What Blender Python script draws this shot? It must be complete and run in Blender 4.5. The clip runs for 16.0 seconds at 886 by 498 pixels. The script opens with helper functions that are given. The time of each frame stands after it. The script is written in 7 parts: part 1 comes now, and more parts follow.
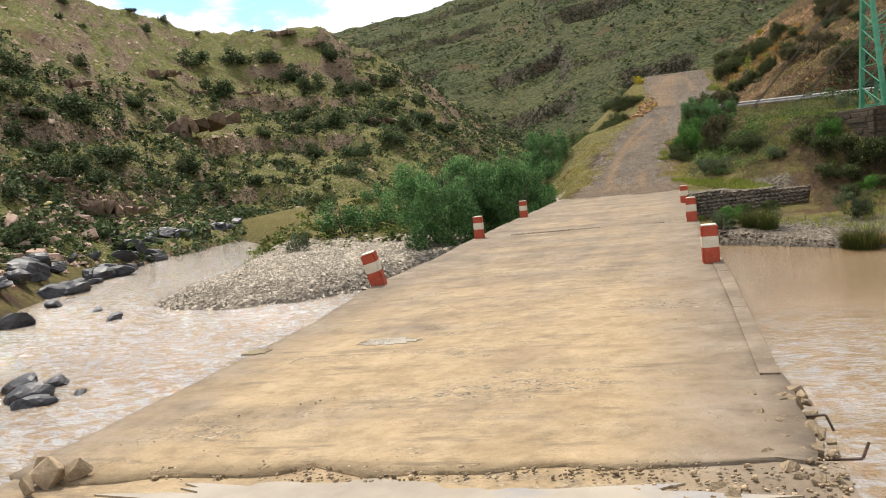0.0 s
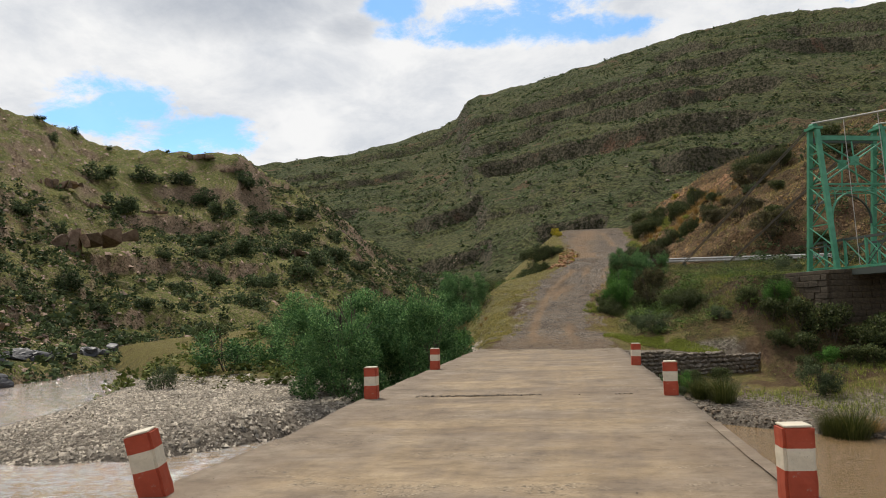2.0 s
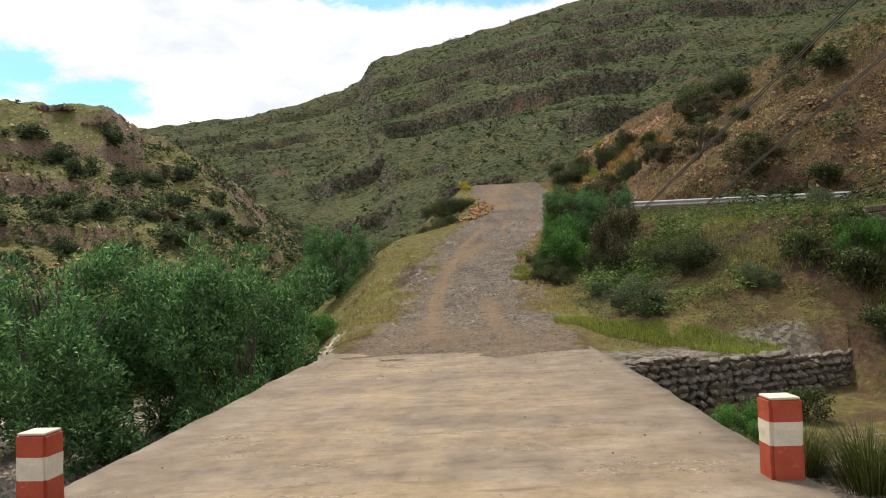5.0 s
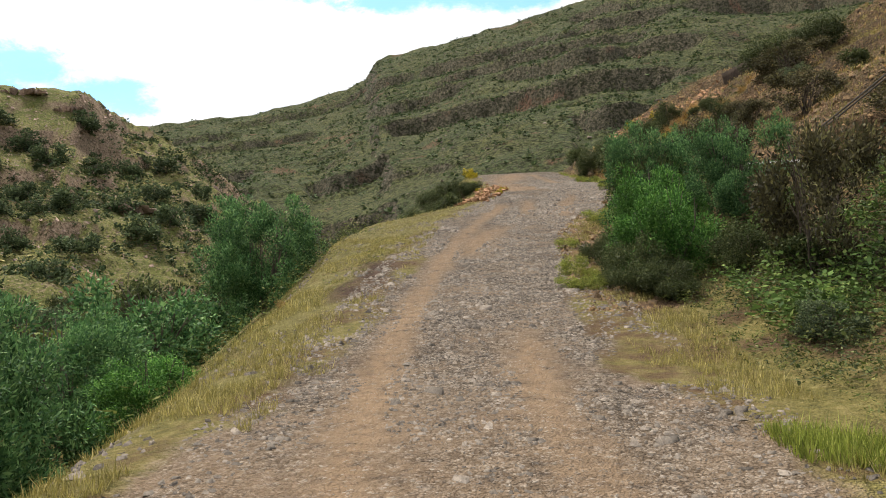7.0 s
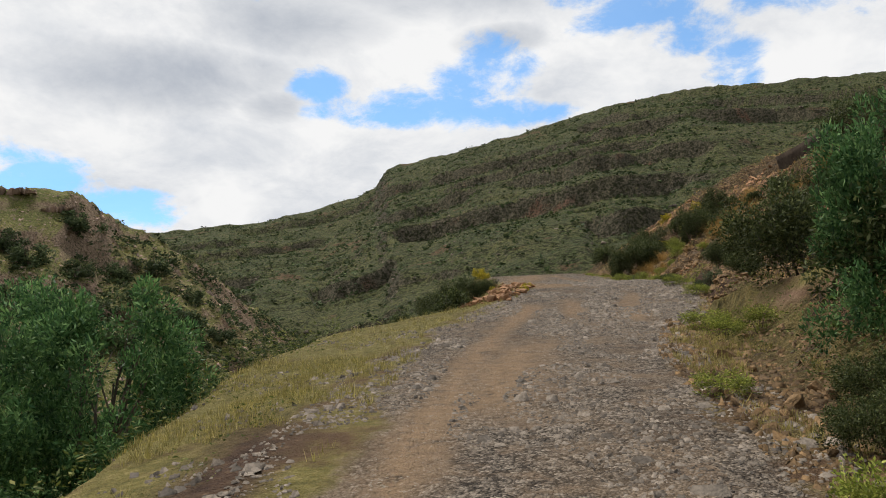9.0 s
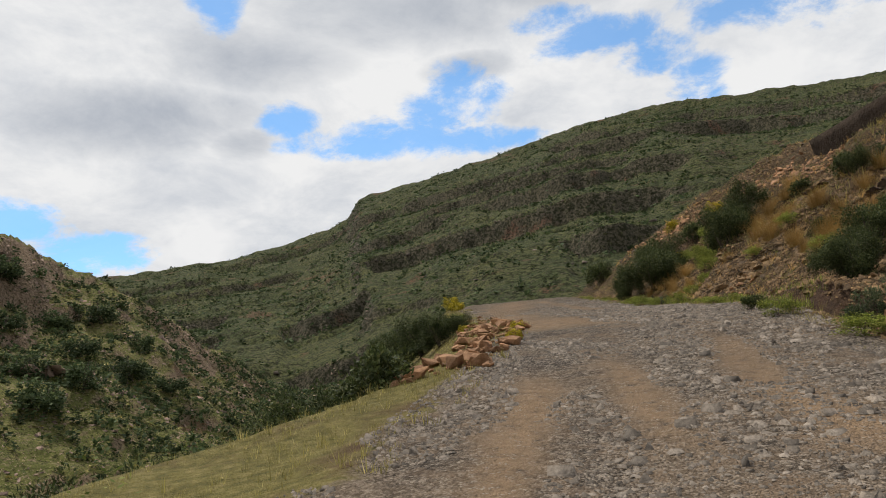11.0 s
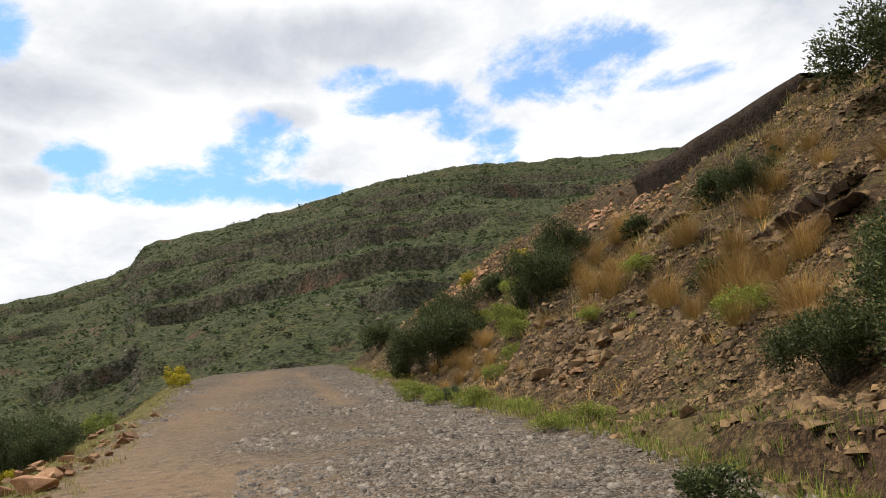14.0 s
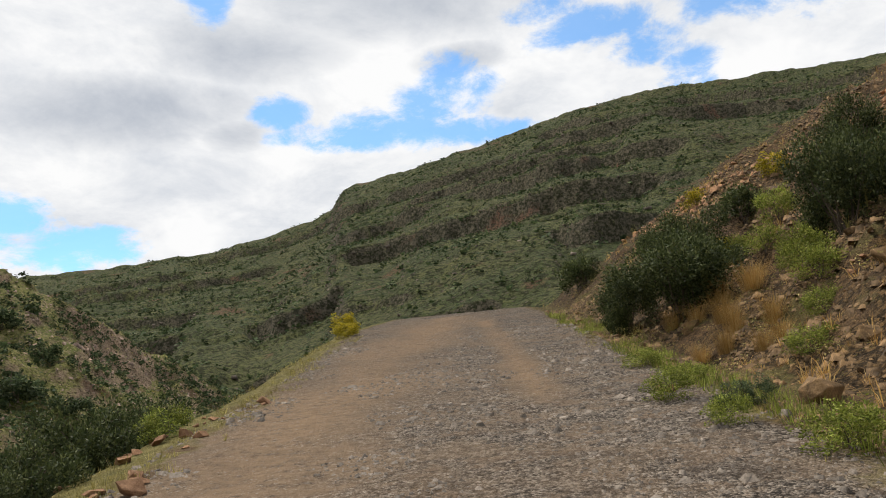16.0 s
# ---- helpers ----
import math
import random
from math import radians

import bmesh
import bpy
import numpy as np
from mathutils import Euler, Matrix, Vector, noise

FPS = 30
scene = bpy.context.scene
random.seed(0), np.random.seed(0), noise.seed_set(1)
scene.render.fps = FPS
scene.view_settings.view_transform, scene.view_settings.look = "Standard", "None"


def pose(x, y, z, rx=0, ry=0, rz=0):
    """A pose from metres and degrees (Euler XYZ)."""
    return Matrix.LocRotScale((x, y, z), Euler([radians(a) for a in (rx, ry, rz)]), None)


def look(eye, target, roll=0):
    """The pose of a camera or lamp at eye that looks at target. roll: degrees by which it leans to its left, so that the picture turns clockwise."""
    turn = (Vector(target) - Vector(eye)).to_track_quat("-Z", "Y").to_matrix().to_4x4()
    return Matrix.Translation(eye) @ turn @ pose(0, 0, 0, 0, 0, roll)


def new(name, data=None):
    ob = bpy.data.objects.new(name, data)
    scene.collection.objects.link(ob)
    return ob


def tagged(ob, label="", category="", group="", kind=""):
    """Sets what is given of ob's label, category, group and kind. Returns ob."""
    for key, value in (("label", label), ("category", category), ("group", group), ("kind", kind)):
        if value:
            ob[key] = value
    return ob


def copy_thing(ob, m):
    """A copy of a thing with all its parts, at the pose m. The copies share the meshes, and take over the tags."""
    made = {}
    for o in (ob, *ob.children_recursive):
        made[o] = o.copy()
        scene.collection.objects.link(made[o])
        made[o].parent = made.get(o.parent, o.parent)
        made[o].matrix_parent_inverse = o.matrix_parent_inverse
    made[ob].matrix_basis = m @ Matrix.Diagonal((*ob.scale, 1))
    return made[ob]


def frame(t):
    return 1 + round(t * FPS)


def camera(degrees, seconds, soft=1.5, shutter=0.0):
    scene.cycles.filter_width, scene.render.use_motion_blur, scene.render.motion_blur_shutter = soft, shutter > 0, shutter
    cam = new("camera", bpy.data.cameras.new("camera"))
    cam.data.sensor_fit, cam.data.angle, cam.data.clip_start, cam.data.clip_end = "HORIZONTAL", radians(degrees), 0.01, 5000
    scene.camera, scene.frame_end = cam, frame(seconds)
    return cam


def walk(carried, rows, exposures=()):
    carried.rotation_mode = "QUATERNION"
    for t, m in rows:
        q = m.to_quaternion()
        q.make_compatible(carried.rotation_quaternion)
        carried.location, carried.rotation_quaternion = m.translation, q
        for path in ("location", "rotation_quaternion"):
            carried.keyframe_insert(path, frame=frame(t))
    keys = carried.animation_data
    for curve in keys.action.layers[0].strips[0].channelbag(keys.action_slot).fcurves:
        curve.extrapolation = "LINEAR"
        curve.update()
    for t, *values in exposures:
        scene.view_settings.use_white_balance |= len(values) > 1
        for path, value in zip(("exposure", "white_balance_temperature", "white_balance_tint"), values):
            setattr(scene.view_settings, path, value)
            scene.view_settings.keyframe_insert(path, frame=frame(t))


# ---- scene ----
cam = camera(59.6, 16.0, soft=1.0)
PATH = [
    (0, (2.293, 1.135, 1.77), (1.729, 3.045, 1.586), -6.1),
    (0.5, (1.794, 2.844, 1.652), (1.235, 4.762, 1.567), -4.2),
    (1, (1.436, 4.512, 1.564), (0.934, 6.448, 1.549), -3.2),
    (1.5, (1.294, 5.691, 1.587), (0.876, 7.646, 1.669), -2.2),
    (2, (1.139, 7.109, 1.58), (0.82, 9.076, 1.747), -1.8),
    (2.5, (1.017, 8.758, 1.585), (0.789, 10.741, 1.713), -1.8),
    (3, (0.893, 10.815, 1.599), (0.732, 12.806, 1.704), -1.7),
    (3.5, (0.786, 13.287, 1.625), (0.674, 15.281, 1.717), -1.7),
    (6, (0.634, 30.753, 1.607), (0.546, 32.75, 1.678), -3.1),
    (6.5, (0.594, 34.292, 1.596), (0.496, 36.288, 1.674), -2.8),
    (7, (0.456, 37.976, 1.624), (0.357, 39.971, 1.706), -2.3),
    (7.5, (0.393, 41.269, 1.757), (0.291, 43.263, 1.868), -2.3),
    (8, (0.314, 44.554, 2.013), (0.206, 46.54, 2.222), -2.6),
    (8.5, (0.173, 46.841, 2.185), (0.063, 48.815, 2.489), -2.0),
    (11, (0.59, 61.662, 4.503), (0.543, 63.616, 4.93), -5.3),
    (11.5, (1.08, 64.075, 4.896), (1.254, 66.017, 5.34), -7.2),
    (12, (1.682, 66.359, 5.335), (2.121, 68.258, 5.784), -9.7),
    (12.5, (2.54, 68.506, 5.738), (3.169, 70.352, 6.185), -12.0),
    (13, (3.329, 70.599, 6.111), (4.066, 72.404, 6.556), -10.9),
    (13.5, (3.783, 72.521, 6.508), (4.392, 74.371, 6.962), -7.0),
    (14, (4.166, 74.509, 6.915), (4.634, 76.385, 7.427), -7.0),
    (14.5, (4.525, 76.452, 7.311), (4.816, 78.365, 7.818), -4.1),
    (15, (4.712, 78.397, 7.701), (4.878, 80.328, 8.196), -2.2),
    (15.5, (4.908, 80.577, 8.068), (4.986, 82.519, 8.541), -2.2),
    (16, (5.037, 83.014, 8.467), (5.007, 84.973, 8.871), -5.7),
]
EXPOSURES = [(0, 0.4), (0.5, 0.18), (1.0, 0.0), (2.0, -0.22), (2.7, -0.13), (3.5, -0.03), (6.0, 0.3), (7.0, 0.38), (7.5, 0.25), (8.5, -0.15), (11, -0.32), (11.5, -0.34), (12.5, -0.05), (13.5, 0.15), (14.2, -0.05), (15, -0.3), (15.5, -0.34), (16, -0.14)]
walk(cam, [(t, look(eye, target, roll)) for t, eye, target, roll in PATH], EXPOSURES)

# ---- world, sun ----
SUN_AZ, SUN_EL = -38.0, 60.0


def make_world():
    w = bpy.data.worlds.new("sky")
    scene.world = w
    w.use_nodes = True
    nt = w.node_tree
    nt.nodes.clear()
    N, L = nt.nodes.new, nt.links.new
    out = N("ShaderNodeOutputWorld")
    sky = N("ShaderNodeTexSky")
    sky.sky_type, sky.sun_disc = 'NISHITA', False
    sky.sun_elevation, sky.sun_rotation = radians(SUN_EL), radians(SUN_AZ)
    sky.altitude, sky.air_density, sky.dust_density = 1400, 1.0, 0.6
    bg = N("ShaderNodeBackground")
    bg.inputs[1].default_value = 0.15
    blue = N("ShaderNodeMixRGB")
    blue.blend_type = 'MULTIPLY'
    blue.inputs[0].default_value = 1.0
    blue.inputs[2].default_value = (0.85, 1.35, 1.55, 1)
    L(sky.outputs[0], blue.inputs[1])
    L(blue.outputs[0], bg.inputs[0])
    tc = N("ShaderNodeTexCoord")
    # flatten the dome towards the horizon so that the clouds lie in layers
    sep = N("ShaderNodeSeparateXYZ")
    L(tc.outputs["Generated"], sep.inputs[0])
    add = N("ShaderNodeMath")
    add.operation = 'ADD'
    add.inputs[1].default_value = 0.28
    L(sep.outputs[2], add.inputs[0])
    comb = N("ShaderNodeCombineXYZ")
    for i in (0, 1):
        d = N("ShaderNodeMath")
        d.operation = 'DIVIDE'
        L(sep.outputs[i], d.inputs[0])
        L(add.outputs[0], d.inputs[1])
        L(d.outputs[0], comb.inputs[i])

    def noise_tex(scale, detail, rough, w_off, dist=0.0):
        n = N("ShaderNodeTexNoise")
        n.noise_dimensions = '4D'
        n.inputs["W"].default_value = w_off
        n.inputs["Scale"].default_value = scale
        n.inputs["Detail"].default_value = detail
        n.inputs["Roughness"].default_value = rough
        n.inputs["Distortion"].default_value = dist
        L(comb.outputs[0], n.inputs["Vector"])
        return n

    def ramp(src, a, b, ca=(0, 0, 0, 1), cb=(1, 1, 1, 1)):
        r = N("ShaderNodeValToRGB")
        r.color_ramp.elements[0].position, r.color_ramp.elements[1].position = a, b
        r.color_ramp.elements[0].color, r.color_ramp.elements[1].color = ca, cb
        L(src, r.inputs[0])
        return r
    # blue gaps between the clouds: soft blobs in the sky with ragged rims
    rag = noise_tex(7.0, 13, 0.68, 1.7, 0.25)
    def blobs(places):
        total = None
        for az, el, ra, re_ in places:
            a, e = radians(az), radians(el)
            v = Vector((math.sin(a) * math.cos(e), math.cos(a) * math.cos(e), math.sin(e)))
            right = Vector((math.cos(a), -math.sin(a), 0))
            up = right.cross(v)
            terms = []
            for axis, rad in ((right, ra), (up, re_)):
                dot = N("ShaderNodeVectorMath")
                dot.operation = 'DOT_PRODUCT'
                dot.inputs[1].default_value = axis / math.sin(radians(rad))
                L(tc.outputs["Generated"], dot.inputs[0])
                sq = N("ShaderNodeMath")
                sq.operation = 'POWER'
                ab = N("ShaderNodeMath")
                ab.operation = 'ABSOLUTE'
                L(dot.outputs["Value"], ab.inputs[0])
                L(ab.outputs[0], sq.inputs[0])
                sq.inputs[1].default_value = 2.0
                terms.append(sq)
            s = N("ShaderNodeMath")
            s.operation = 'ADD'
            L(terms[0].outputs[0], s.inputs[0])
            L(terms[1].outputs[0], s.inputs[1])
            front = N("ShaderNodeVectorMath")
            front.operation = 'DOT_PRODUCT'
            front.inputs[1].default_value = v
            L(tc.outputs["Generated"], front.inputs[0])
            behind = N("ShaderNodeMath")
            behind.operation = 'LESS_THAN'
            behind.inputs[1].default_value = 0.0
            L(front.outputs["Value"], behind.inputs[0])
            far = N("ShaderNodeMath")
            far.operation = 'MULTIPLY_ADD'
            far.inputs[1].default_value = 50.0
            L(behind.outputs[0], far.inputs[0])
            L(s.outputs[0], far.inputs[2])
            if total is None:
                total = far
            else:
                m = N("ShaderNodeMath")
                m.operation = 'MINIMUM'
                L(total.outputs[0], m.inputs[0])
                L(far.outputs[0], m.inputs[1])
                total = m
        return total
    total = blobs(GAPS)
    under = blobs(GREYS)
    # rim = blob distance + noise
    rim = N("ShaderNodeMath")
    rim.operation = 'MULTIPLY_ADD'
    rim.inputs[1].default_value = 14.0
    L(rag.outputs[0], rim.inputs[0])
    L(total.outputs[0], rim.inputs[2])
    mr = N("ShaderNodeMapRange")
    mr.interpolation_type = 'SMOOTHSTEP'
    mr.inputs["From Min"].default_value, mr.inputs["From Max"].default_value = 6.9, 9.9
    mr.inputs["To Min"].default_value = 0.14
    L(rim.outputs[0], mr.inputs["Value"])
    # grey undersides
    grey = noise_tex(2.2, 11, 0.62, 6.1, 0.4)
    soft = N("ShaderNodeMath")
    soft.operation = 'MULTIPLY_ADD'
    soft.inputs[1].default_value = 6.0
    L(grey.outputs[0], soft.inputs[0])
    L(under.outputs[0], soft.inputs[2])
    shade = ramp(soft.outputs[0], 0.0, 1.0, (0.64, 0.67, 0.72, 1), (1.0, 1.0, 1.0, 1))
    spread_map = N("ShaderNodeMapRange")
    spread_map.inputs["From Min"].default_value, spread_map.inputs["From Max"].default_value = 2.6, 5.2
    L(soft.outputs[0], spread_map.inputs["Value"])
    L(spread_map.outputs[0], shade.inputs[0])
    fine = ramp(noise_tex(4.0, 10, 0.65, 9.3, 0.3).outputs[0], 0.40, 0.66, (1.0, 1.0, 1.0, 1), (0.72, 0.75, 0.80, 1))
    both = N("ShaderNodeMixRGB")
    both.blend_type = 'MULTIPLY'
    both.inputs[0].default_value = 1.0
    L(shade.outputs[0], both.inputs[1])
    L(fine.outputs[0], both.inputs[2])
    cloud = N("ShaderNodeBackground")
    L(both.outputs[0], cloud.inputs[0])
    cloud.inputs[1].default_value = 1.08
    mix = N("ShaderNodeMixShader")
    L(mr.outputs[0], mix.inputs[0])
    L(bg.outputs[0], mix.inputs[1])
    L(cloud.outputs[0], mix.inputs[2])
    L(mix.outputs[0], out.inputs[0])


# azimuth, elevation and half extents, in degrees, of the grey undersides and of the gaps in the clouds
GREYS = [(-4.3, 30.1, 7.6, 2.2), (-23.6, 22.5, 5.9, 1.7), (-14.6, 27.0, 5.8, 1.7), (1.6, 25.2, 2.5, 0.9), (7.3, 30.6, 5.6, 1.6), (-15.9, 20.7, 1.8, 0.9), (-25.1, 22.1, 5.3, 1.9), (-4.3, 29.3, 7.3, 2.1)] + [(60, 30, 18, 6), (110, 35, 30, 12), (-110, 35, 30, 12), (0, 62, 40, 14)]
GAPS = [(-17.5, 30.4, 1.2, 1.4), (1.1, 23.4, 2.3, 1.5), (-4.9, 21.2, 2.9, 1.1), (-1.4, 21.9, 2.1, 1.7), (8.5, 27.8, 1.8, 0.7), (12.7, 25.9, 2.8, 1.0), (16.6, 24.1, 2.0, 1.1), (19.0, 21.9, 1.5, 1.3), (26.0, 26.6, 4.2, 1.9), (22.4, 25.9, 2.4, 1.2), (29.9, 27.1, 1.7, 1.2), (34.1, 23.9, 2.0, 0.6), (-25.4, 13.0, 1.2, 1.0), (-12.2, 22.4, 1.4, 0.8), (3.0, 19.8, 2.9, 0.6), (19.9, 21.3, 0.8, 1.2)]
GAPS += [(-31.7, 15.0, 2.8, 1.1), (-26.1, 12.8, 2.1, 1.0), (-31.9, 14.3, 3.1, 1.4), (-27.2, 12.9, 3.1, 1.1), (-6.6, 20.6, 3.6, 0.8), (1.1, 20.3, 2.4, 0.6)]
GAPS += [(60, 35, 10, 6), (-80, 40, 12, 8), (150, 50, 26, 12)]
make_world()
sun = new("sun", bpy.data.lights.new("sun", 'SUN'))
sun.data.energy, sun.data.angle, sun.data.color = 4.4, radians(7), (1.0, 0.94, 0.84)
_az, _el = radians(SUN_AZ), radians(SUN_EL)
sun.matrix_world = look((0, 0, 60), (-math.sin(_az) * math.cos(_el), -math.cos(_az) * math.cos(_el), 60 - math.sin(_el)))


# ---- lie of the land ----
BED_Z = -3.7


def lattice(i, j, seed):
    h = (i.astype(np.int64) * 374761393 + j.astype(np.int64) * 668265263 + seed * 974634541) & 0x7FFFFFFF
    h = ((h ^ (h >> 13)) * 1274126177) & 0x7FFFFFFF
    return ((h ^ (h >> 16)) & 0xFFFF) / 65535.0


def vnoise(x, y, seed=0):
    x, y = np.asarray(x, float), np.asarray(y, float)
    i, j = np.floor(x), np.floor(y)
    u, v = x - i, y - j
    u, v = u * u * (3 - 2 * u), v * v * (3 - 2 * v)
    a, b = lattice(i, j, seed), lattice(i + 1, j, seed)
    c, d = lattice(i, j + 1, seed), lattice(i + 1, j + 1, seed)
    return (a * (1 - u) + b * u) * (1 - v) + (c * (1 - u) + d * u) * v


def fbm(x, y, octaves=4, seed=0):
    total, amp, norm = 0.0, 1.0, 0.0
    for k in range(octaves):
        total = total + amp * (vnoise(np.asarray(x) * 2 ** k, np.asarray(y) * 2 ** k, seed + 17 * k) - 0.5)
        norm += amp
        amp *= 0.5
    return total / norm * 2


def sstep(a, b, v):
    t = np.clip((v - a) / (b - a), 0, 1)
    return t * t * (3 - 2 * t)


ROAD_Y = [-30, 40, 44, 47, 55, 62, 66, 70, 75, 80, 85, 95, 105, 120, 131, 145, 170]
ROAD_L = [-2.6, -2.6, -2.2, -1.9, -1.8, -1.6, -1.2, -0.4, 0.8, 1.6, 1.75, 1.0, 0.7, 0.1, 0.8, 3.5, 9]
ROAD_R = [2.9, 2.9, 2.8, 2.6, 2.7, 3.3, 4.3, 5.6, 6.9, 7.7, 8.0, 8.3, 8.5, 8.8, 9.0, 12, 19]
ROAD_ZY = [-30, 39, 41.3, 44.5, 47, 54, 61.7, 66.4, 70.6, 74.5, 78.4, 83, 93, 101, 120, 131, 137, 150, 175]
ROAD_Z = [-0.05, -0.03, 0.12, 0.38, 0.58, 1.65, 2.9, 3.73, 4.5, 5.3, 6.1, 6.86, 8.2, 9.35, 12.5, 14.2, 14.4, 12.5, 8]


def road_l(y):
    return np.interp(y, ROAD_Y, ROAD_L)


def road_r(y):
    return np.interp(y, ROAD_Y, ROAD_R)


def road_z(y):
    return np.interp(y, ROAD_ZY, ROAD_Z)


def water_z(x):
    """The river drops as it passes under the causeway."""
    return -2.2 - 0.65 * sstep(1.5, -2.5, np.asarray(x, float))


def shore_y(x):
    """Where the far bank of the river begins, going ahead."""
    return np.interp(x, [-40, -25, -21.5, -19, -16, -13, -11, -9.6, -7, -4, 3, 4.3, 6.1, 7.8, 9.3, 14, 32, 80],
                     [36, 34, 31.4, 29.6, 29.0, 29.8, 31.8, 34.4, 36.6, 37.5, 35, 34.0, 32.3, 30.4, 29.4, 27.6, 23.6, 16])


def bar_left(y):
    return np.interp(y, [20, 29, 40, 52, 62, 72, 85], [-21, -22, -24, -27.5, -31, -39, -50])


def bank_left(y):
    return np.interp(y, [-30, 0, 13, 29, 41, 60, 77, 92, 115], [-38, -27, -26, -28.5, -34.5, -43, -47, -47, -38])


def terrace_x(y):
    return np.interp(y, [38, 43, 46, 50, 55, 60, 66, 70], [11.5, 10.6, 9.6, 8.2, 6.6, 5.6, 4.8, 6.5])


def ground_z(x, y):
    """Height of the land near the road, in metres over the bridge deck."""
    x, y = np.broadcast_arrays(np.asarray(x, float), np.asarray(y, float))
    n1, n2 = fbm(x / 9, y / 9, 4, 3), fbm(x / 1.6, y / 1.6, 4, 11)
    # river bed, gravel bar and the flat behind it
    inland = np.minimum(y - shore_y(x), np.where(x < 3, (x - bar_left(y)) * 0.8, 99))
    flat = -1.95 + 0.032 * np.clip(y - 38, 0, 60) + 0.3 * n1 + 0.06 * n2
    right_flat = -1.9 + 0.13 * np.clip(y - 31, 0, 12) + 0.25 * n1 + 0.05 * n2
    low = np.where(x > 3, right_flat, flat)
    h = BED_Z + (low - BED_Z) * sstep(-1.0, np.where(x > 3, 1.6, 3.4), inland) ** 0.7
    # rocky bank and foot of the hill across the side channel
    d = bank_left(y) - x
    bank = BED_Z + 2.4 * sstep(-1.5, 2.5, d) + 0.16 * np.clip(d - 2, 0, 60) + (0.7 * n1 + 0.3 * n2) * sstep(-1, 2, d)
    h = np.where(d > -1.5, np.maximum(h, bank), h)
    # near bank, behind the first camera
    south = np.clip(1.5 - y, 0, 30)
    h = np.maximum(h, BED_Z - BED_Z * sstep(0, 2.5, south) - 0.02 * np.abs(x))
    # road embankment
    zr, xl, xr = road_z(y), road_l(y), road_r(y)
    on = sstep(38.5, 41.5, y)
    verge = np.interp(y, [38, 43, 48, 56, 62, 66, 70, 72, 75, 90, 130], [0.1, 0.4, 1.4, 1.8, 2.6, 3.3, 3.5, 1.8, 1.2, 1.0, 1.2])
    dl = xl - x
    left = zr - 0.12 * np.clip(dl, 0, 99) - np.clip(dl - verge, 0, 400) * 0.72 + 0.10 * n2 * sstep(0, 1.0, dl) + 0.25 * n1 * sstep(0.5, 3, dl)
    emb = np.where(dl > 0, left, zr)
    # right side: ditch, bank, terrace of the old road, hillside
    dr = x - xr
    tz = 2.85 + 0.03 * np.clip(y - 43, -6, 8) + 0.115 * np.clip(y - 51, 0, 9) + 0.01 * np.clip(y - 57, 0, 50)
    tx = terrace_x(y)
    rise = np.clip((x - xr - 0.8) / np.maximum(tx - xr - 0.8, 0.6), 0, 1)
    lower = zr + (np.maximum(tz, zr) - zr) * rise ** 1.5
    hill_from = np.interp(y, [30, 52, 60, 62.2, 66.5, 70, 76, 82, 92, 130], [21.0, 20.0, 18.5, 16.5, 9.4, 9.0, 9.8, 10.0, 9.8, 10.4])
    steep = np.interp(y, [30, 60, 75, 90, 140], [0.62, 0.62, 0.60, 0.64, 0.66])
    up = np.clip(x - hill_from, 0, 300)
    climb = steep * up
    crest = np.interp(y, [30, 60, 80, 90, 96, 115, 135, 170], [14, 12.5, 12.2, 11.0, 9.7, 9.9, 7.0, 5.0])
    climb = np.where(climb > crest, crest + (climb - crest) * np.interp(y, [60, 85, 96], [0.25, 0.2, 0.05]), climb)
    rough = (0.9 * n1 + 0.55 * n2 + 0.35 * np.abs(fbm(x / 3.3, y / 3.3, 3, 13))) * sstep(0.2, 3.0, up)
    rough = rough + 0.13 * fbm(x / 0.7, y / 0.7, 2, 15) * sstep(0.5, 1.5, dr) * sstep(60, 66, y)
    steps = (climb + 0.5 * n1) / 1.15
    part_ = steps - np.floor(steps)
    ledge = sstep(0.45, 0.65, vnoise(x / 4.5, y / 6.5, 19)) * sstep(0.4, 1.4, up) * sstep(60, 66, y)
    rough = rough + 1.15 * (np.where(part_ < 0.75, part_ * 0.5, 0.375 + (part_ - 0.75) * 2.5) - part_) * 0.5 * ledge
    cut = (0.62 + 0.15 * n1) * sstep(0.60, 0.90, dr + 0.30 * n2) * np.interp(y, [67, 70, 79, 85], [0, 1, 1, 0])
    right = np.where(x > tx, np.maximum(tz, zr - 0.05), lower) + climb + rough + cut
    past = sstep(66, 70, y)
    plain = zr - 0.10 * sstep(0.2, 0.9, dr) + climb + rough + cut + 0.09 * n2 * sstep(0, 0.6, dr)
    right = right * (1 - past) + plain * past + 0.05 * n2 * sstep(0, 0.5, dr)
    emb = np.where(dr > 0, right, emb)
    # the slope of the abutment down to the river bank
    face = sstep(37.5, 45.0, y + 0.25 * np.clip(11 - x, -4, 9) - 1.0)
    k = np.where(x > xr + 0.2, np.maximum(on, 0) * face, on)
    h = np.maximum(h, emb) * k + h * (1 - k)
    # stone-faced platform beside the end of the deck
    wall = 38.0 + 0.5 * (x - 2.95)
    top = -0.10 - 0.065 * (x - 3) + 0.04 * n2
    plat = (x > 2.9) & (x < 9.3) & (y > wall + 0.18) & (y < 43.5)
    h = np.where(plat, np.maximum(h, top), h)
    low_bank = np.minimum(h, -1.5 + 0.1 * n2 - 0.10 * (37 - y))
    h = np.where((x > 2.9) & (x < 8.8) & (y <= wall + 0.18) & (y > 29), low_bank, h)
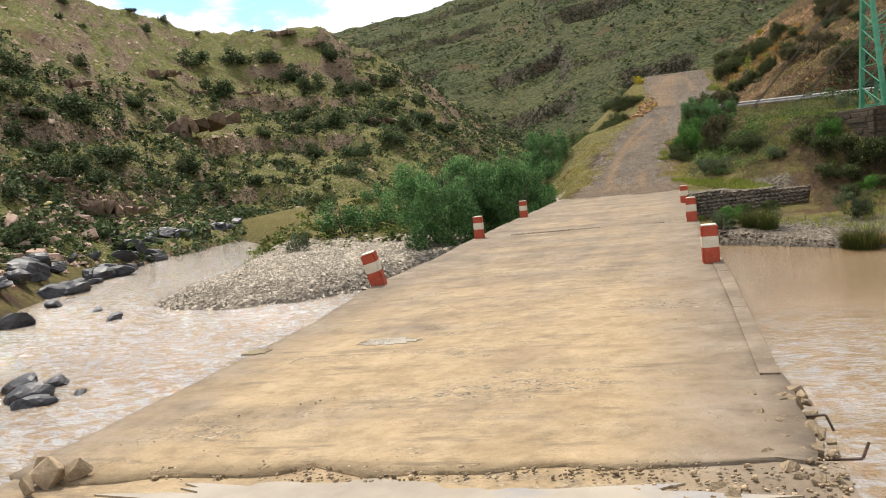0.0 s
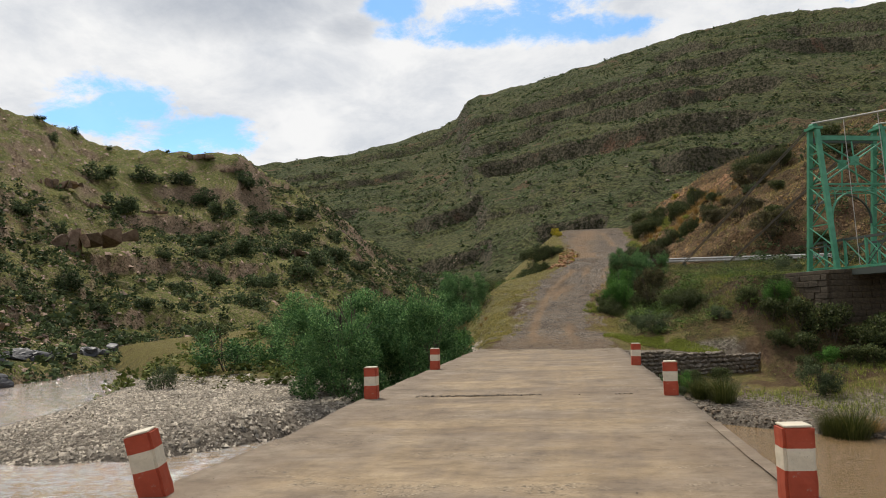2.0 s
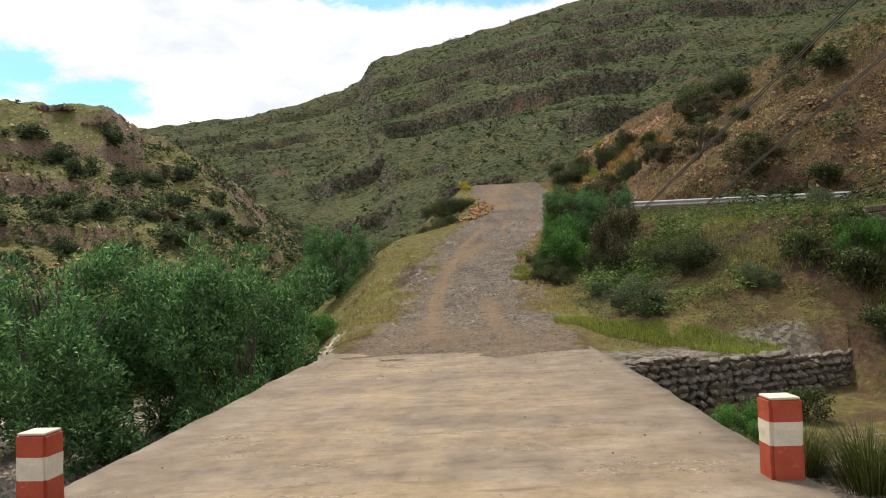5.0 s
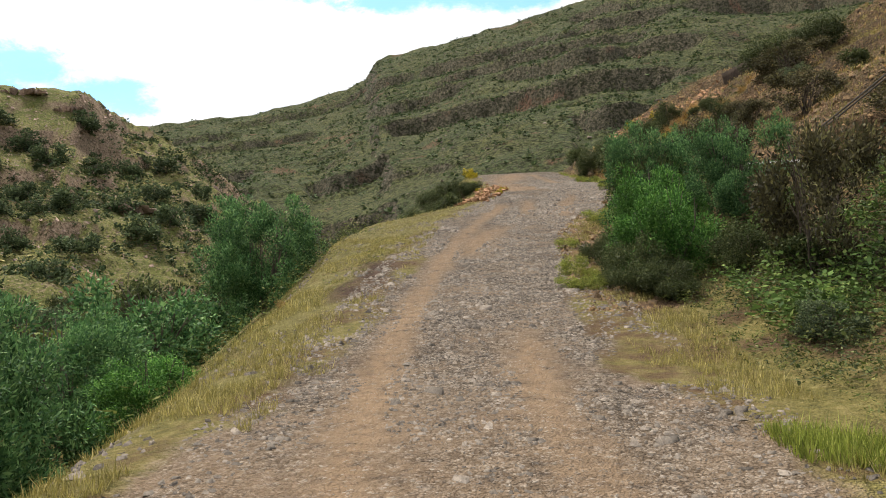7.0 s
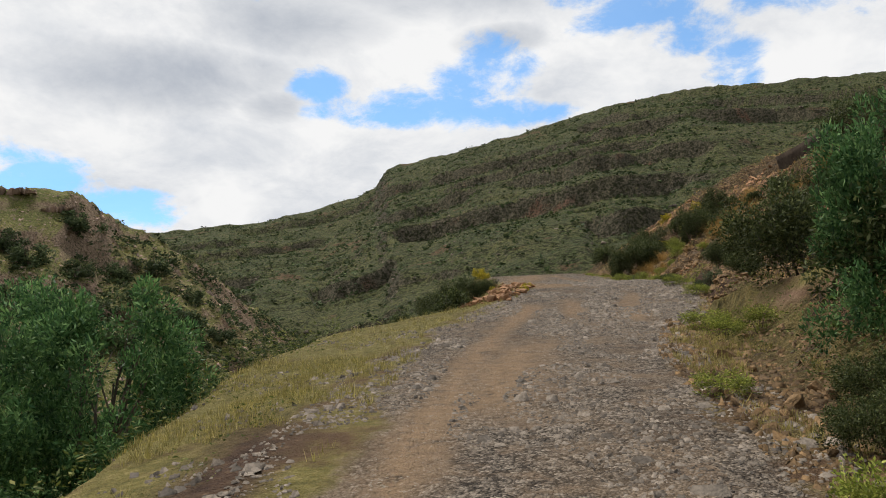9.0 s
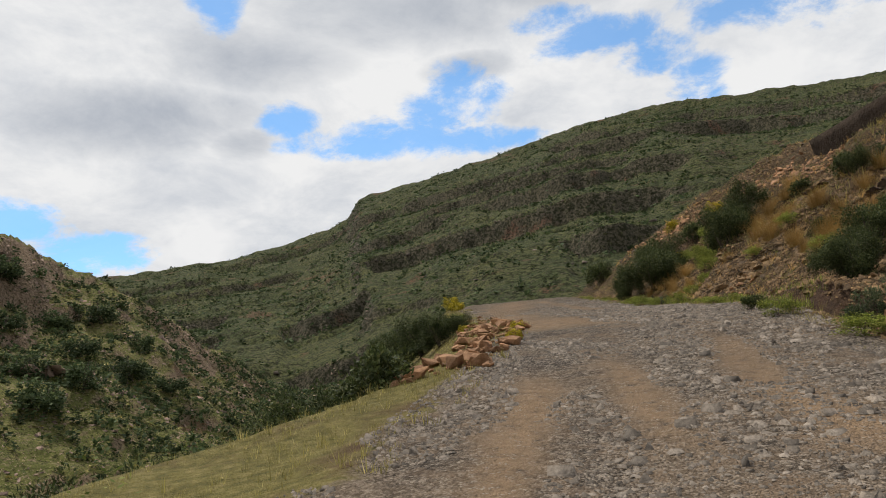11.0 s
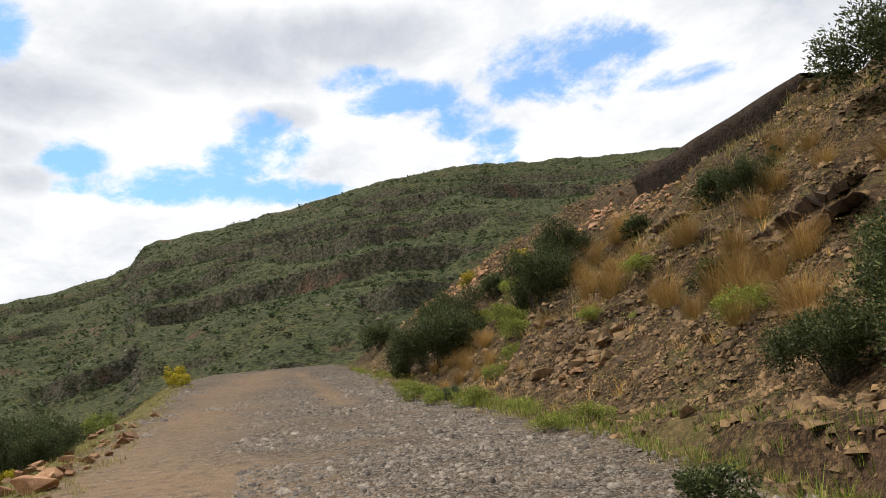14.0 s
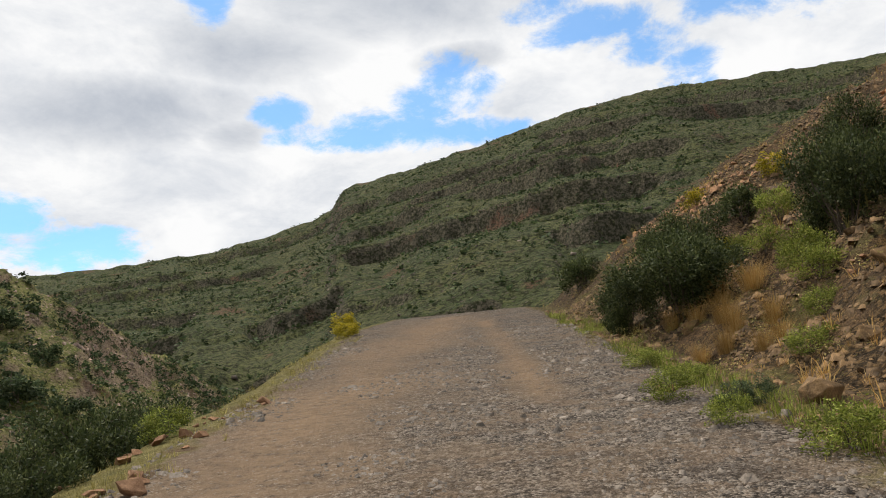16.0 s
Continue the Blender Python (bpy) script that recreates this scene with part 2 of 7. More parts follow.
    soft = sstep(0.0, 2.0, 41.0 - 1.1 * (x - 8.8) - y) * sstep(14, 10, x)
    h = np.where((x >= 8.8) & (x < 14) & (y > 29), h + (low_bank - h) * soft, h)
    # small ruts
    lane = (x > xl) & (x < xr) & (y > 41)
    h = h + np.where(lane, 0.035 * n2 + 0.03 * fbm(x / 0.5, y / 0.9, 2, 5), 0)
    # keep the ground under the deck
    under = (np.abs(x) < 3.2) & (y < 38.2) & (y > 3.0)
    thin = (np.abs(x) < 3.0) & (y >= 38.2) & (y < 42.2)
    skim = -0.075 + 0.040 * (y - 38.2) + 0.085 * fbm(x / 1.1, y / 0.7, 4, 17) - 0.05 * sstep(-1.2, -2.6, x)
    skim = skim * (1 - sstep(40.6, 42.2, y)) + h * sstep(40.6, 42.2, y)
    h = np.where(thin, skim, h)
    # hollow below the edge of the upper track
    edge = 24.7 - 0.162 * (y - 97.2)
    h = h - 0.95 * np.exp(-((x - edge + 0.9) / 1.3) ** 2) * sstep(97.5, 101, y) * sstep(110, 106, y)
    return np.where(under, np.minimum(h, -0.75), h)


def polar(x, y, cx, cy):
    return np.hypot(x - cx, y - cy), np.degrees(np.arctan2(x - cx, y - cy))


SPUR_A = [-75, -55, -43.5, -37, -33, -29.6, -23.8, -22.6, -21.6, -20, -18.6, -16.4, -14.4, -10.6, -7]
SPUR_R = [150, 165, 172, 200, 212, 212, 215, 228, 240, 238, 235, 245, 266, 282, 290]


def bald(x, y):
    """The smooth grassy cap of the spur."""
    r, a = polar(x, y, 1.4, 4.5)
    u = r / np.interp(a, SPUR_A, SPUR_R)
    low = np.interp(a, [-60, -40, -30, -24, -21], [0.74, 0.77, 0.85, 0.95, 1.1])
    return sstep(low - 0.05, low + 0.05, u + 0.05 * fbm(x / 14, y / 14, 3, 33))


def west_z(x, y):
    """The spur across the river."""
    r, a = polar(x, y, 1.4, 4.5)
    top = np.interp(a, [-75, -55, -43.5, -40.3, -37, -33.3, -29.6, -25.6, -23.8, -22.6, -21.6, -20, -18.6, -16.4, -14.4, -10.6, -7], [61, 55, 50, 50.3, 49.8, 47.2, 46.0, 46.2, 47.0, 46.0, 44.5, 41.5, 37.4, 31.8, 26.5, 15, 3])
    far = np.interp(a, SPUR_A, SPUR_R)
    foot = np.interp(a, [-75, -60, -50, -40, -33, -26, -20, -14, -8], [35, 41, 50, 68, 87, 103, 116, 124, 130])
    u = (r - foot) / (far - foot)
    power = np.interp(a, [-60, -43, -25, -22, -15], [1.12, 1.2, 1.6, 1.3, 1.25])
    h = -1.4 + (top + 1.4) * np.clip(u, 0, 1) ** power - 0.55 * np.clip(r - far, 0, 500)
    n = fbm(x / 26, y / 26, 4, 31)
    fine = fbm(x / 5, y / 5, 3, 37)
    g = sstep(0.0, 0.25, u) * sstep(1.02, 0.88, u)
    h = h + 4.0 * n * g + (1.5 * fine + 0.5 * fbm(x / 1.7, y / 1.7, 2, 39)) * sstep(0, .15, u)
    # rock bands
    band = 9.0
    q = (h + 0.06 * x) / band + 0.25 * n
    f = q - np.floor(q)
    st = np.where(f < 0.90, f * 0.66, 0.594 + (f - 0.90) / 0.10 * 0.406)
    ledge = sstep(0.42, 0.62, vnoise(a / 5, np.floor(q) * 1.7, 41)) * (1 - bald(x, y))
    return h + (st - f) * band * (0.10 + 0.65 * ledge) * sstep(0.02, 0.2, u) - np.where(u < 0, 6 * sstep(0, -0.12, u), 0)


def north_z(x, y):
    """The long hill that closes the valley."""
    r, a = polar(x, y, 2, 45)
    slope = np.interp(a, [-60, -45, -30, -22.5, -17, -13, -10, -8.3, -7.5, -6.6, -2, 4, 10, 15.5, 19, 23, 27, 32, 45, 70],
                      [0.155, 0.170, 0.193, 0.208, 0.221, 0.237, 0.253, 0.267, 0.290, 0.297, 0.315, 0.339, 0.362, 0.371, 0.365, 0.357, 0.350, 0.341, 0.335, 0.31])
    far = np.interp(a, [-60, -30, -5, 15, 30, 60], [760, 780, 760, 640, 560, 520])
    near = np.interp(a, [-40, -12, 0, 10, 20, 40], [190, 165, 118, 118, 150, 170])
    u = (r - near) / (far - near)
    top = slope * far + 2
    h = -2 + (top + 2) * np.clip(u, 0, 1) ** 1.08 - 0.3 * np.clip(r - far, 0, 900)
    n = fbm(x / 120, y / 120, 5, 51)
    gully = fbm(a / 4.0 + 0.5 * n, r / 400, 3, 57)
    g = sstep(0.0, 0.3, u) * sstep(1.01, 0.8, u)
    h = h + (12 * n + 4.0 * gully) * g + 2.6 * fbm(x / 14, y / 14, 3, 61) * sstep(0, 0.1, u)
    rise = (h + 2) / (top + 2)
    for count, share, lo, seed in ((8.0, 1.0, 0.36, 43), (21.0, 0.6, 0.48, 47)):
        band = (top + 2) / count
        q = rise * count + 0.30 * n + 0.55 * fbm(x / 190, y / 190, 3, seed + 20) + 0.05 * fbm(x / 16, y / 16, 2, seed + 5)
        f = q - np.floor(q)
        st = np.where(f < 0.94, f * 0.70, 0.658 + (f - 0.94) / 0.06 * 0.342)
        ledge = sstep(lo, lo + 0.2, vnoise(a / 5, np.floor(q) * 1.7, seed))
        h = h + (st - f) * band * share * (0.10 + 0.9 * ledge) * sstep(0.02, 0.2, u) * sstep(1.0, 0.93, u)
    return h - np.where(u < 0, 10 * sstep(0, -0.1, u), 0)


def land_z(x, y):
    return np.maximum(ground_z(x, y), np.maximum(west_z(x, y), north_z(x, y)))


# ---- mesh helpers ----
def np_mesh(name, V, F, mats, smooth=False, attrs=None, idx=None):
    """A mesh from arrays of corners and of equal-sided faces."""
    V, F = np.asarray(V, np.float32), np.asarray(F, np.int32)
    me = bpy.data.meshes.new(name)
    k = F.shape[1]
    me.vertices.add(len(V))
    me.vertices.foreach_set("co", V.ravel())
    me.loops.add(F.size)
    me.loops.foreach_set("vertex_index", F.ravel())
    me.polygons.add(len(F))
    me.polygons.foreach_set("loop_start", np.arange(0, F.size, k, dtype=np.int32))
    me.polygons.foreach_set("loop_total", np.full(len(F), k, np.int32))
    if smooth:
        me.polygons.foreach_set("use_smooth", np.ones(len(F), bool))
    if idx is not None:
        me.polygons.foreach_set("material_index", np.asarray(idx, np.int32))
    for m in mats if isinstance(mats, (list, tuple)) else [mats]:
        me.materials.append(m)
    for key, val in (attrs or {}).items():
        at = me.attributes.new(key, 'FLOAT', 'POINT')
        at.data.foreach_set("value", np.asarray(val, np.float32).ravel())
    me.update(calc_edges=True)
    me.validate()
    return me


def grid_faces(nx, ny):
    i = np.arange(nx * ny).reshape(ny, nx)
    return np.stack([i[:-1, :-1], i[:-1, 1:], i[1:, 1:], i[1:, :-1]], -1).reshape(-1, 4)


def part(name, bm, material, parent, label=""):
    me = bpy.data.meshes.new(name)
    bm.to_mesh(me)
    bm.free()
    me.materials.append(material)
    ob = new(name, me)
    ob.parent = parent
    if label:
        ob["label"] = label
    return ob


def part_mesh(name, me, parent, label="", m=None):
    ob = new(name, me)
    ob.parent = parent
    if m is not None:
        ob.matrix_basis = m
    if label:
        ob["label"] = label
    return ob


def box(bm, x0, x1, y0, y1, z0, z1, m=None, bevel=0.0):
    r = bmesh.ops.create_cube(bm, size=1.0)
    bmesh.ops.transform(bm, matrix=Matrix.Translation(((x0 + x1) / 2, (y0 + y1) / 2, (z0 + z1) / 2)) @ Matrix.Diagonal((x1 - x0, y1 - y0, z1 - z0, 1)), verts=r["verts"])
    if bevel:
        edges = list({e for v in r["verts"] for e in v.link_edges})
        res = bmesh.ops.bevel(bm, geom=edges, offset=bevel, segments=2, affect='EDGES', profile=0.6)
        vs = list({v for f in res["faces"] for v in f.verts})
    else:
        vs = r["verts"]
    if m is not None:
        bmesh.ops.transform(bm, matrix=m, verts=[v for v in vs if v.is_valid])
    return vs


def bar(bm, a, b, w, d=None, sides=0):
    """A straight member from a to b: square of w by d, or round with that many sides."""
    a, b = Vector(a), Vector(b)
    q = (b - a).to_track_quat('Z', 'Y').to_matrix().to_4x4()
    m = Matrix.Translation((a + b) / 2) @ q
    n = (b - a).length
    if sides:
        r = bmesh.ops.create_cone(bm, cap_ends=True, segments=sides, radius1=w / 2, radius2=w / 2, depth=n)
        bmesh.ops.transform(bm, matrix=m, verts=r["verts"])
    else:
        r = bmesh.ops.create_cube(bm, size=1.0)
        bmesh.ops.transform(bm, matrix=m @ Matrix.Diagonal((w, d or w, n, 1)), verts=r["verts"])
    return r["verts"]


def thing(name, place=(0, 0, 0), rz=0.0, label="", category="", group="", kind=""):
    ob = new(name)
    ob.empty_display_size = 0.2
    ob.matrix_basis = pose(*place, 0, 0, rz)
    return tagged(ob, label, category, group, kind)


# ---- materials ----
class Mat:
    """Small builder for node materials."""

    def __init__(self, name, rough=0.85, spec=0.3):
        self.m = bpy.data.materials.new(name)
        self.m.use_nodes = True
        self.nt = self.m.node_tree
        self.bsdf = self.nt.nodes["Principled BSDF"]
        self.bsdf.inputs["Roughness"].default_value = rough
        self.bsdf.inputs["Specular IOR Level"].default_value = spec
        self.co = self.nt.nodes.new("ShaderNodeTexCoord").outputs["Object"]

    def node(self, kind):
        return self.nt.nodes.new(kind)

    def link(self, a, b):
        self.nt.links.new(a, b)

    def noise(self, scale, detail=4, rough=0.6, dist=0.0, co=None, stretch=None):
        n = self.node("ShaderNodeTexNoise")
        n.inputs["Scale"].default_value, n.inputs["Detail"].default_value = scale, detail
        n.inputs["Roughness"].default_value, n.inputs["Distortion"].default_value = rough, dist
        src = co or self.co
        if stretch:
            mp = self.node("ShaderNodeMapping")
            mp.inputs["Scale"].default_value = stretch
            self.link(src, mp.inputs[0])
            src = mp.outputs[0]
        self.link(src, n.inputs["Vector"])
        return n.outputs[0]

    def voronoi(self, scale, feature='F1', out="Distance", co=None):
        n = self.node("ShaderNodeTexVoronoi")
        n.feature = feature
        n.inputs["Scale"].default_value = scale
        self.link(co or self.co, n.inputs["Vector"])
        return n.outputs[out]

    def ramp(self, src, *stops):
        r = self.node("ShaderNodeValToRGB")
        els = r.color_ramp.elements
        while len(els) < len(stops):
            els.new(0.5)
        for e, (p, c) in zip(els, stops):
            e.position = p
            e.color = (*c, 1) if len(c) == 3 else c
        self.link(src, r.inputs[0])
        return r.outputs[0]

    def fac(self, src, a, b):
        r = self.node("ShaderNodeMapRange")
        r.interpolation_type = 'SMOOTHSTEP'
        r.inputs["From Min"].default_value, r.inputs["From Max"].default_value = a, b
        self.link(src, r.inputs["Value"])
        return r.outputs[0]

    def mix(self, f, a, b, mode='MIX'):
        n = self.node("ShaderNodeMixRGB")
        n.blend_type = mode
        for s, v in zip(n.inputs, (f, a, b)):
            if hasattr(v, "is_output"):
                self.link(v, s)
            elif isinstance(v, (int, float)):
                s.default_value = v
            else:
                s.default_value = (*v, 1)
        return n.outputs[0]

    def math(self, op, a, b=0.0, c=0.0):
        n = self.node("ShaderNodeMath")
        n.operation = op
        for s, v in zip(n.inputs, (a, b, c)):
            if hasattr(v, "is_output"):
                self.link(v, s)
            else:
                s.default_value = v
        return n.outputs[0]

    def attr(self, key):
        n = self.node("ShaderNodeAttribute")
        n.attribute_name = key
        return n.outputs["Fac"]

    def color(self, c):
        if hasattr(c, "is_output"):
            self.link(c, self.bsdf.inputs["Base Color"])
        else:
            self.bsdf.inputs["Base Color"].default_value = (*c, 1)
        return self

    def bump(self, src, strength=0.5, dist=0.02):
        b = self.node("ShaderNodeBump")
        b.inputs["Strength"].default_value, b.inputs["Distance"].default_value = strength, dist
        self.link(src, b.inputs["Height"])
        self.link(b.outputs[0], self.bsdf.inputs["Normal"])
        return self


def rocky(name, dark, light, scale=2.0, rough=0.9, bump=0.05):
    k = Mat(name, rough)
    n = k.noise(scale, 6, 0.65)
    f = k.noise(scale * 9, 3, 0.6)
    c = k.ramp(n, (0.3, dark), (0.7, light))
    c = k.mix(k.fac(f, 0.35, 0.75), c, k.mix(0.5, c, tuple(0.55 * v for v in dark)))
    info = k.node("ShaderNodeObjectInfo").outputs["Random"]
    isl = k.node("ShaderNodeNewGeometry").outputs["Random Per Island"]
    v = k.math('ADD', k.math('MULTIPLY', info, 0.25), k.math('MULTIPLY_ADD', isl, 0.95, 0.35))
    c = k.mix(1.0, c, v, 'MULTIPLY')
    k.color(c).bump(k.math('ADD', n, k.math('MULTIPLY', f, 0.35)), 0.7, bump)
    return k.m


def leafy(name, dark, light, tip=None, rough=0.6, through_light=0.22):
    """Leaves: colour varies from leaf to leaf, bush to bush and by tint (painted top light in shrub crowns); some light
    comes through.
    """
    k = Mat(name, rough, 0.12)
    isl = k.node("ShaderNodeNewGeometry").outputs["Random Per Island"]
    info = k.node("ShaderNodeObjectInfo").outputs["Random"]
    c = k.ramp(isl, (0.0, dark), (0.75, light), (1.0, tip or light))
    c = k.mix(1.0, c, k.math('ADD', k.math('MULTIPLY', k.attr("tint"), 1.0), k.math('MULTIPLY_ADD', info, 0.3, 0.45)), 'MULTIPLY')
    k.color(c)
    tr = k.node("ShaderNodeBsdfTranslucent")
    k.link(c, tr.inputs[0])
    mx = k.node("ShaderNodeMixShader")
    mx.inputs[0].default_value = through_light
    out = k.nt.nodes["Material Output"]
    k.link(k.bsdf.outputs[0], mx.inputs[1])
    k.link(tr.outputs[0], mx.inputs[2])
    k.link(mx.outputs[0], out.inputs[0])
    return k.m


def land_material():
    """Road gravel, wheel tracks, verge grass, scree, river stones and dry hillside, by the masks of the mesh."""
    k = Mat("land", 0.95, 0.15)
    big, mid, small, grit = k.noise(0.12, 5), k.noise(0.9, 6, 0.65), k.noise(5, 5, 0.7), k.noise(34, 3, 0.7)
    soil = k.ramp(mid, (0.3, (0.085, 0.05, 0.028)), (0.55, (0.155, 0.095, 0.05)), (0.75, (0.24, 0.165, 0.09)))
    grass = k.ramp(small, (0.32, (0.115, 0.098, 0.030)), (0.52, (0.245, 0.200, 0.062)), (0.70, (0.40, 0.315, 0.13)))
    grass = k.mix(k.fac(grit, 0.3, 0.8), k.mix(0.55, grass, (0.07, 0.07, 0.02)), grass)
    land = k.mix(k.fac(mid, 0.40, 0.60), soil, grass)
    nz = k.node("ShaderNodeSeparateXYZ")
    k.link(k.node("ShaderNodeNewGeometry").outputs["Normal"], nz.inputs[0])
    rock = k.ramp(small, (0.3, (0.13, 0.075, 0.045)), (0.6, (0.27, 0.17, 0.11)), (0.8, (0.36, 0.26, 0.18)))
    land = k.mix(k.fac(nz.outputs[2], 0.80, 0.62), land, rock)
    scree = k.ramp(small, (0.38, (0.018, 0.011, 0.005)), (0.5, (0.066, 0.042, 0.019)), (0.64, (0.165, 0.108, 0.050)))
    # shard darkens between the stones: shade in the hollows, put into the colour
    shard = k.math('SUBTRACT', k.math('ADD', k.math('MULTIPLY', k.mix(0.0, k.voronoi(11, 'F1', "Color"), (0, 0, 0)), 0.5), k.math('MULTIPLY', k.mix(0.0, k.voronoi(29, 'F1', "Color"), (0, 0, 0)), 0.5)), k.math('MULTIPLY', k.voronoi(11), 0.3))
    scree = k.mix(0.8, scree, k.ramp(shard, (0.16, (0.011, 0.007, 0.003)), (0.34, (0.062, 0.038, 0.016)), (0.58, (0.21, 0.128, 0.054))))
    scree = k.mix(k.math('MULTIPLY', k.fac(k.noise(0.55, 5, 0.68), 0.52, 0.62), 0.7), scree, k.mix(0.5, scree, (0.20, 0.118, 0.060)))
    scree = k.mix(k.math('MULTIPLY', k.fac(k.noise(0.75, 6, 0.7, 0.3), 0.53, 0.61), 0.65), scree, k.mix(0.6, grass, (0.075, 0.068, 0.024)))
    land = k.mix(k.math('MULTIPLY', k.attr("scree"), k.fac(mid, 0.22, 0.50)), land, scree)
    land = k.mix(k.math('MULTIPLY', k.attr("grass"), k.fac(mid, 0.22, 0.50)), land, grass)
    stones = k.ramp(k.voronoi(9, 'F1', "Color"), (0.2, (0.12, 0.098, 0.075)), (0.5, (0.22, 0.185, 0.145)), (0.8, (0.34, 0.29, 0.225)))
    land = k.mix(k.attr("gravel"), land, stones)
    bits, chips = k.voronoi(17, 'F1', "Color"), k.voronoi(43, 'F1', "Color")
    # paints the shade between pebbles into the gravel colour
    gaps = k.math('ADD', k.math('MULTIPLY', k.voronoi(17), 0.25), k.math('MULTIPLY', k.voronoi(43), 0.35))
    tone = k.math('ADD', k.math('MULTIPLY', k.mix(0.0, bits, bits), 0.42), k.math('MULTIPLY', k.mix(0.0, chips, chips), 0.58))
    peb = k.math('SUBTRACT', k.math('ADD', k.math('MULTIPLY_ADD', k.noise(9, 4, 0.75), 0.5, tone), -0.13), k.math('MULTIPLY', gaps, 0.75))
    gr = k.ramp(peb, (0.18, (0.030, 0.024, 0.018)), (0.42, (0.150, 0.120, 0.093)), (0.70, (0.36, 0.30, 0.235)))
    gr = k.mix(k.math('MULTIPLY', k.fac(mid, 0.42, 0.62), 0.75), gr, k.mix(0.55, gr, (0.25, 0.175, 0.11)))
    gr = k.mix(k.math('MULTIPLY', k.fac(k.noise(1.7, 5, 0.7), 0.50, 0.62), 0.8), gr, k.mix(0.65, gr, (0.22, 0.15, 0.095)))
    gr = k.mix(k.math('MULTIPLY', k.fac(k.noise(0.8, 6, 0.72, 0.4), 0.52, 0.62), 0.55), gr, k.mix(0.7, gr, (0.075, 0.052, 0.036)))
    dust = k.ramp(small, (0.3, (0.205, 0.133, 0.078)), (0.7, (0.33, 0.225, 0.135)))
    dust = k.mix(k.fac(peb, 0.62, 0.72), dust, gr)
    gr = k.mix(k.math('MULTIPLY', k.attr("track"), k.fac(small, 0.26, 0.50)), gr, dust)
    dirt = k.ramp(small, (0.34, (0.040, 0.022, 0.015)), (0.6, (0.095, 0.055, 0.034)), (0.72, (0.19, 0.125, 0.075)))
    land = k.mix(k.math('MULTIPLY', k.attr("dirt"), k.fac(mid, 0.30, 0.45)), land, dirt)
    c = k.mix(k.fac(k.math('ADD', k.attr("road"), k.math('MULTIPLY', k.math('SUBTRACT', k.mix(0.5, small, mid), 0.5), 1.5)), 0.3, 0.7), land, gr)
    wet = k.mix(k.attr("wet"), c, k.mix(0.85, c, (0.03, 0.025, 0.02)))
    k.color(wet)
    k.bump(k.math('ADD', k.math('ADD', k.math('MULTIPLY', peb, 1.8), k.math('MULTIPLY', k.math('MULTIPLY', shard, k.attr("scree")), 1.5)), k.math('ADD', small, k.math('MULTIPLY', grit, 0.4))), 1.0, 0.06)
    return k.m


def hill_material(name, green, dry, rock_a, rock_b, scale=1.0, lo=0.82, hi=0.72, bare=0.5, spot=1.0, loose=0.6, cover=0.52, crag=0.9):
    """Dry bush country: grass, bare soil and bands of rock where it is steep."""
    k = Mat(name, 0.95, 0.1)
    big, mid, small = k.noise(0.03 * scale, 5, 0.6), k.noise(0.22 * scale, 6, 0.65), k.noise(1.6 * scale, 5, 0.7)
    g = k.ramp(mid, (0.32, tuple(0.75 * v for v in green)), (0.5, green), (0.68, dry))
    g = k.mix(k.math('MULTIPLY', k.fac(big, 0.46, 0.60), 0.5), g, dry)
    g = k.mix(k.fac(small, 0.36, 0.66), k.mix(0.6, g, tuple(0.4 * v for v in green)), g)
    soil = k.ramp(small, (0.36, rock_a), (0.64, rock_b))
    g = k.mix(k.math('MULTIPLY', k.fac(k.noise(0.5 * scale, 5, 0.7), 0.54, 0.62), bare), g, soil)
    nz = k.node("ShaderNodeSeparateXYZ")
    k.link(k.node("ShaderNodeNewGeometry").outputs["Normal"], nz.inputs[0])
    steep = k.fac(k.math('ADD', nz.outputs[2], k.math('MULTIPLY', k.math('SUBTRACT', small, 0.5), 0.3)), lo, hi)
    c = k.mix(k.math('MULTIPLY', steep, crag), g, soil)
    wild = k.math('SUBTRACT', 1.0, k.math('MULTIPLY', k.attr("bald"), 0.6))
    loose = k.math('MULTIPLY', wild, loose)
    spots = k.noise(spot, 5, 0.75)
    c = k.mix(k.math('MULTIPLY', k.math('MULTIPLY', k.fac(spots, cover, cover + 0.06), 0.85), wild), c, tuple(0.22 * v for v in green))
    pale = k.noise(spot * 1.6, 4, 0.7)
    c = k.mix(k.math('MULTIPLY', k.fac(pale, 0.58, 0.63), loose), c, rock_b)
    earth = k.math('MULTIPLY', k.fac(k.noise(0.045 * scale, 4, 0.6, 0.4), 0.60, 0.66), k.fac(small, 0.42, 0.58))
    c = k.mix(k.math('MULTIPLY', earth, 0.8), c, (0.17, 0.085, 0.055))
    straw = k.noise(spot * 0.8, 4, 0.7, 0.3)
    c = k.mix(k.math('MULTIPLY', k.fac(straw, 0.60, 0.68), 0.5), c, tuple(1.15 * v for v in dry))
    k.color(c).bump(k.math('ADD', mid, k.math('ADD', small, spots)), 1.0, 0.8 / scale)
    return k.m


LAND = land_material()
HILL_W = hill_material("spur_slope", (0.155, 0.168, 0.044), (0.28, 0.255, 0.088), (0.12, 0.072, 0.048), (0.40, 0.285, 0.20), 1.6, 0.76, 0.62, 0.55, 1.9, 0.85, 0.53)
HILL_N = hill_material("far_slope", (0.088, 0.105, 0.038), (0.158, 0.154, 0.056), (0.032, 0.027, 0.020), (0.165, 0.130, 0.098), 0.7, 0.77, 0.62, 0.22, 0.62, 0.5, 0.48, 0.8)


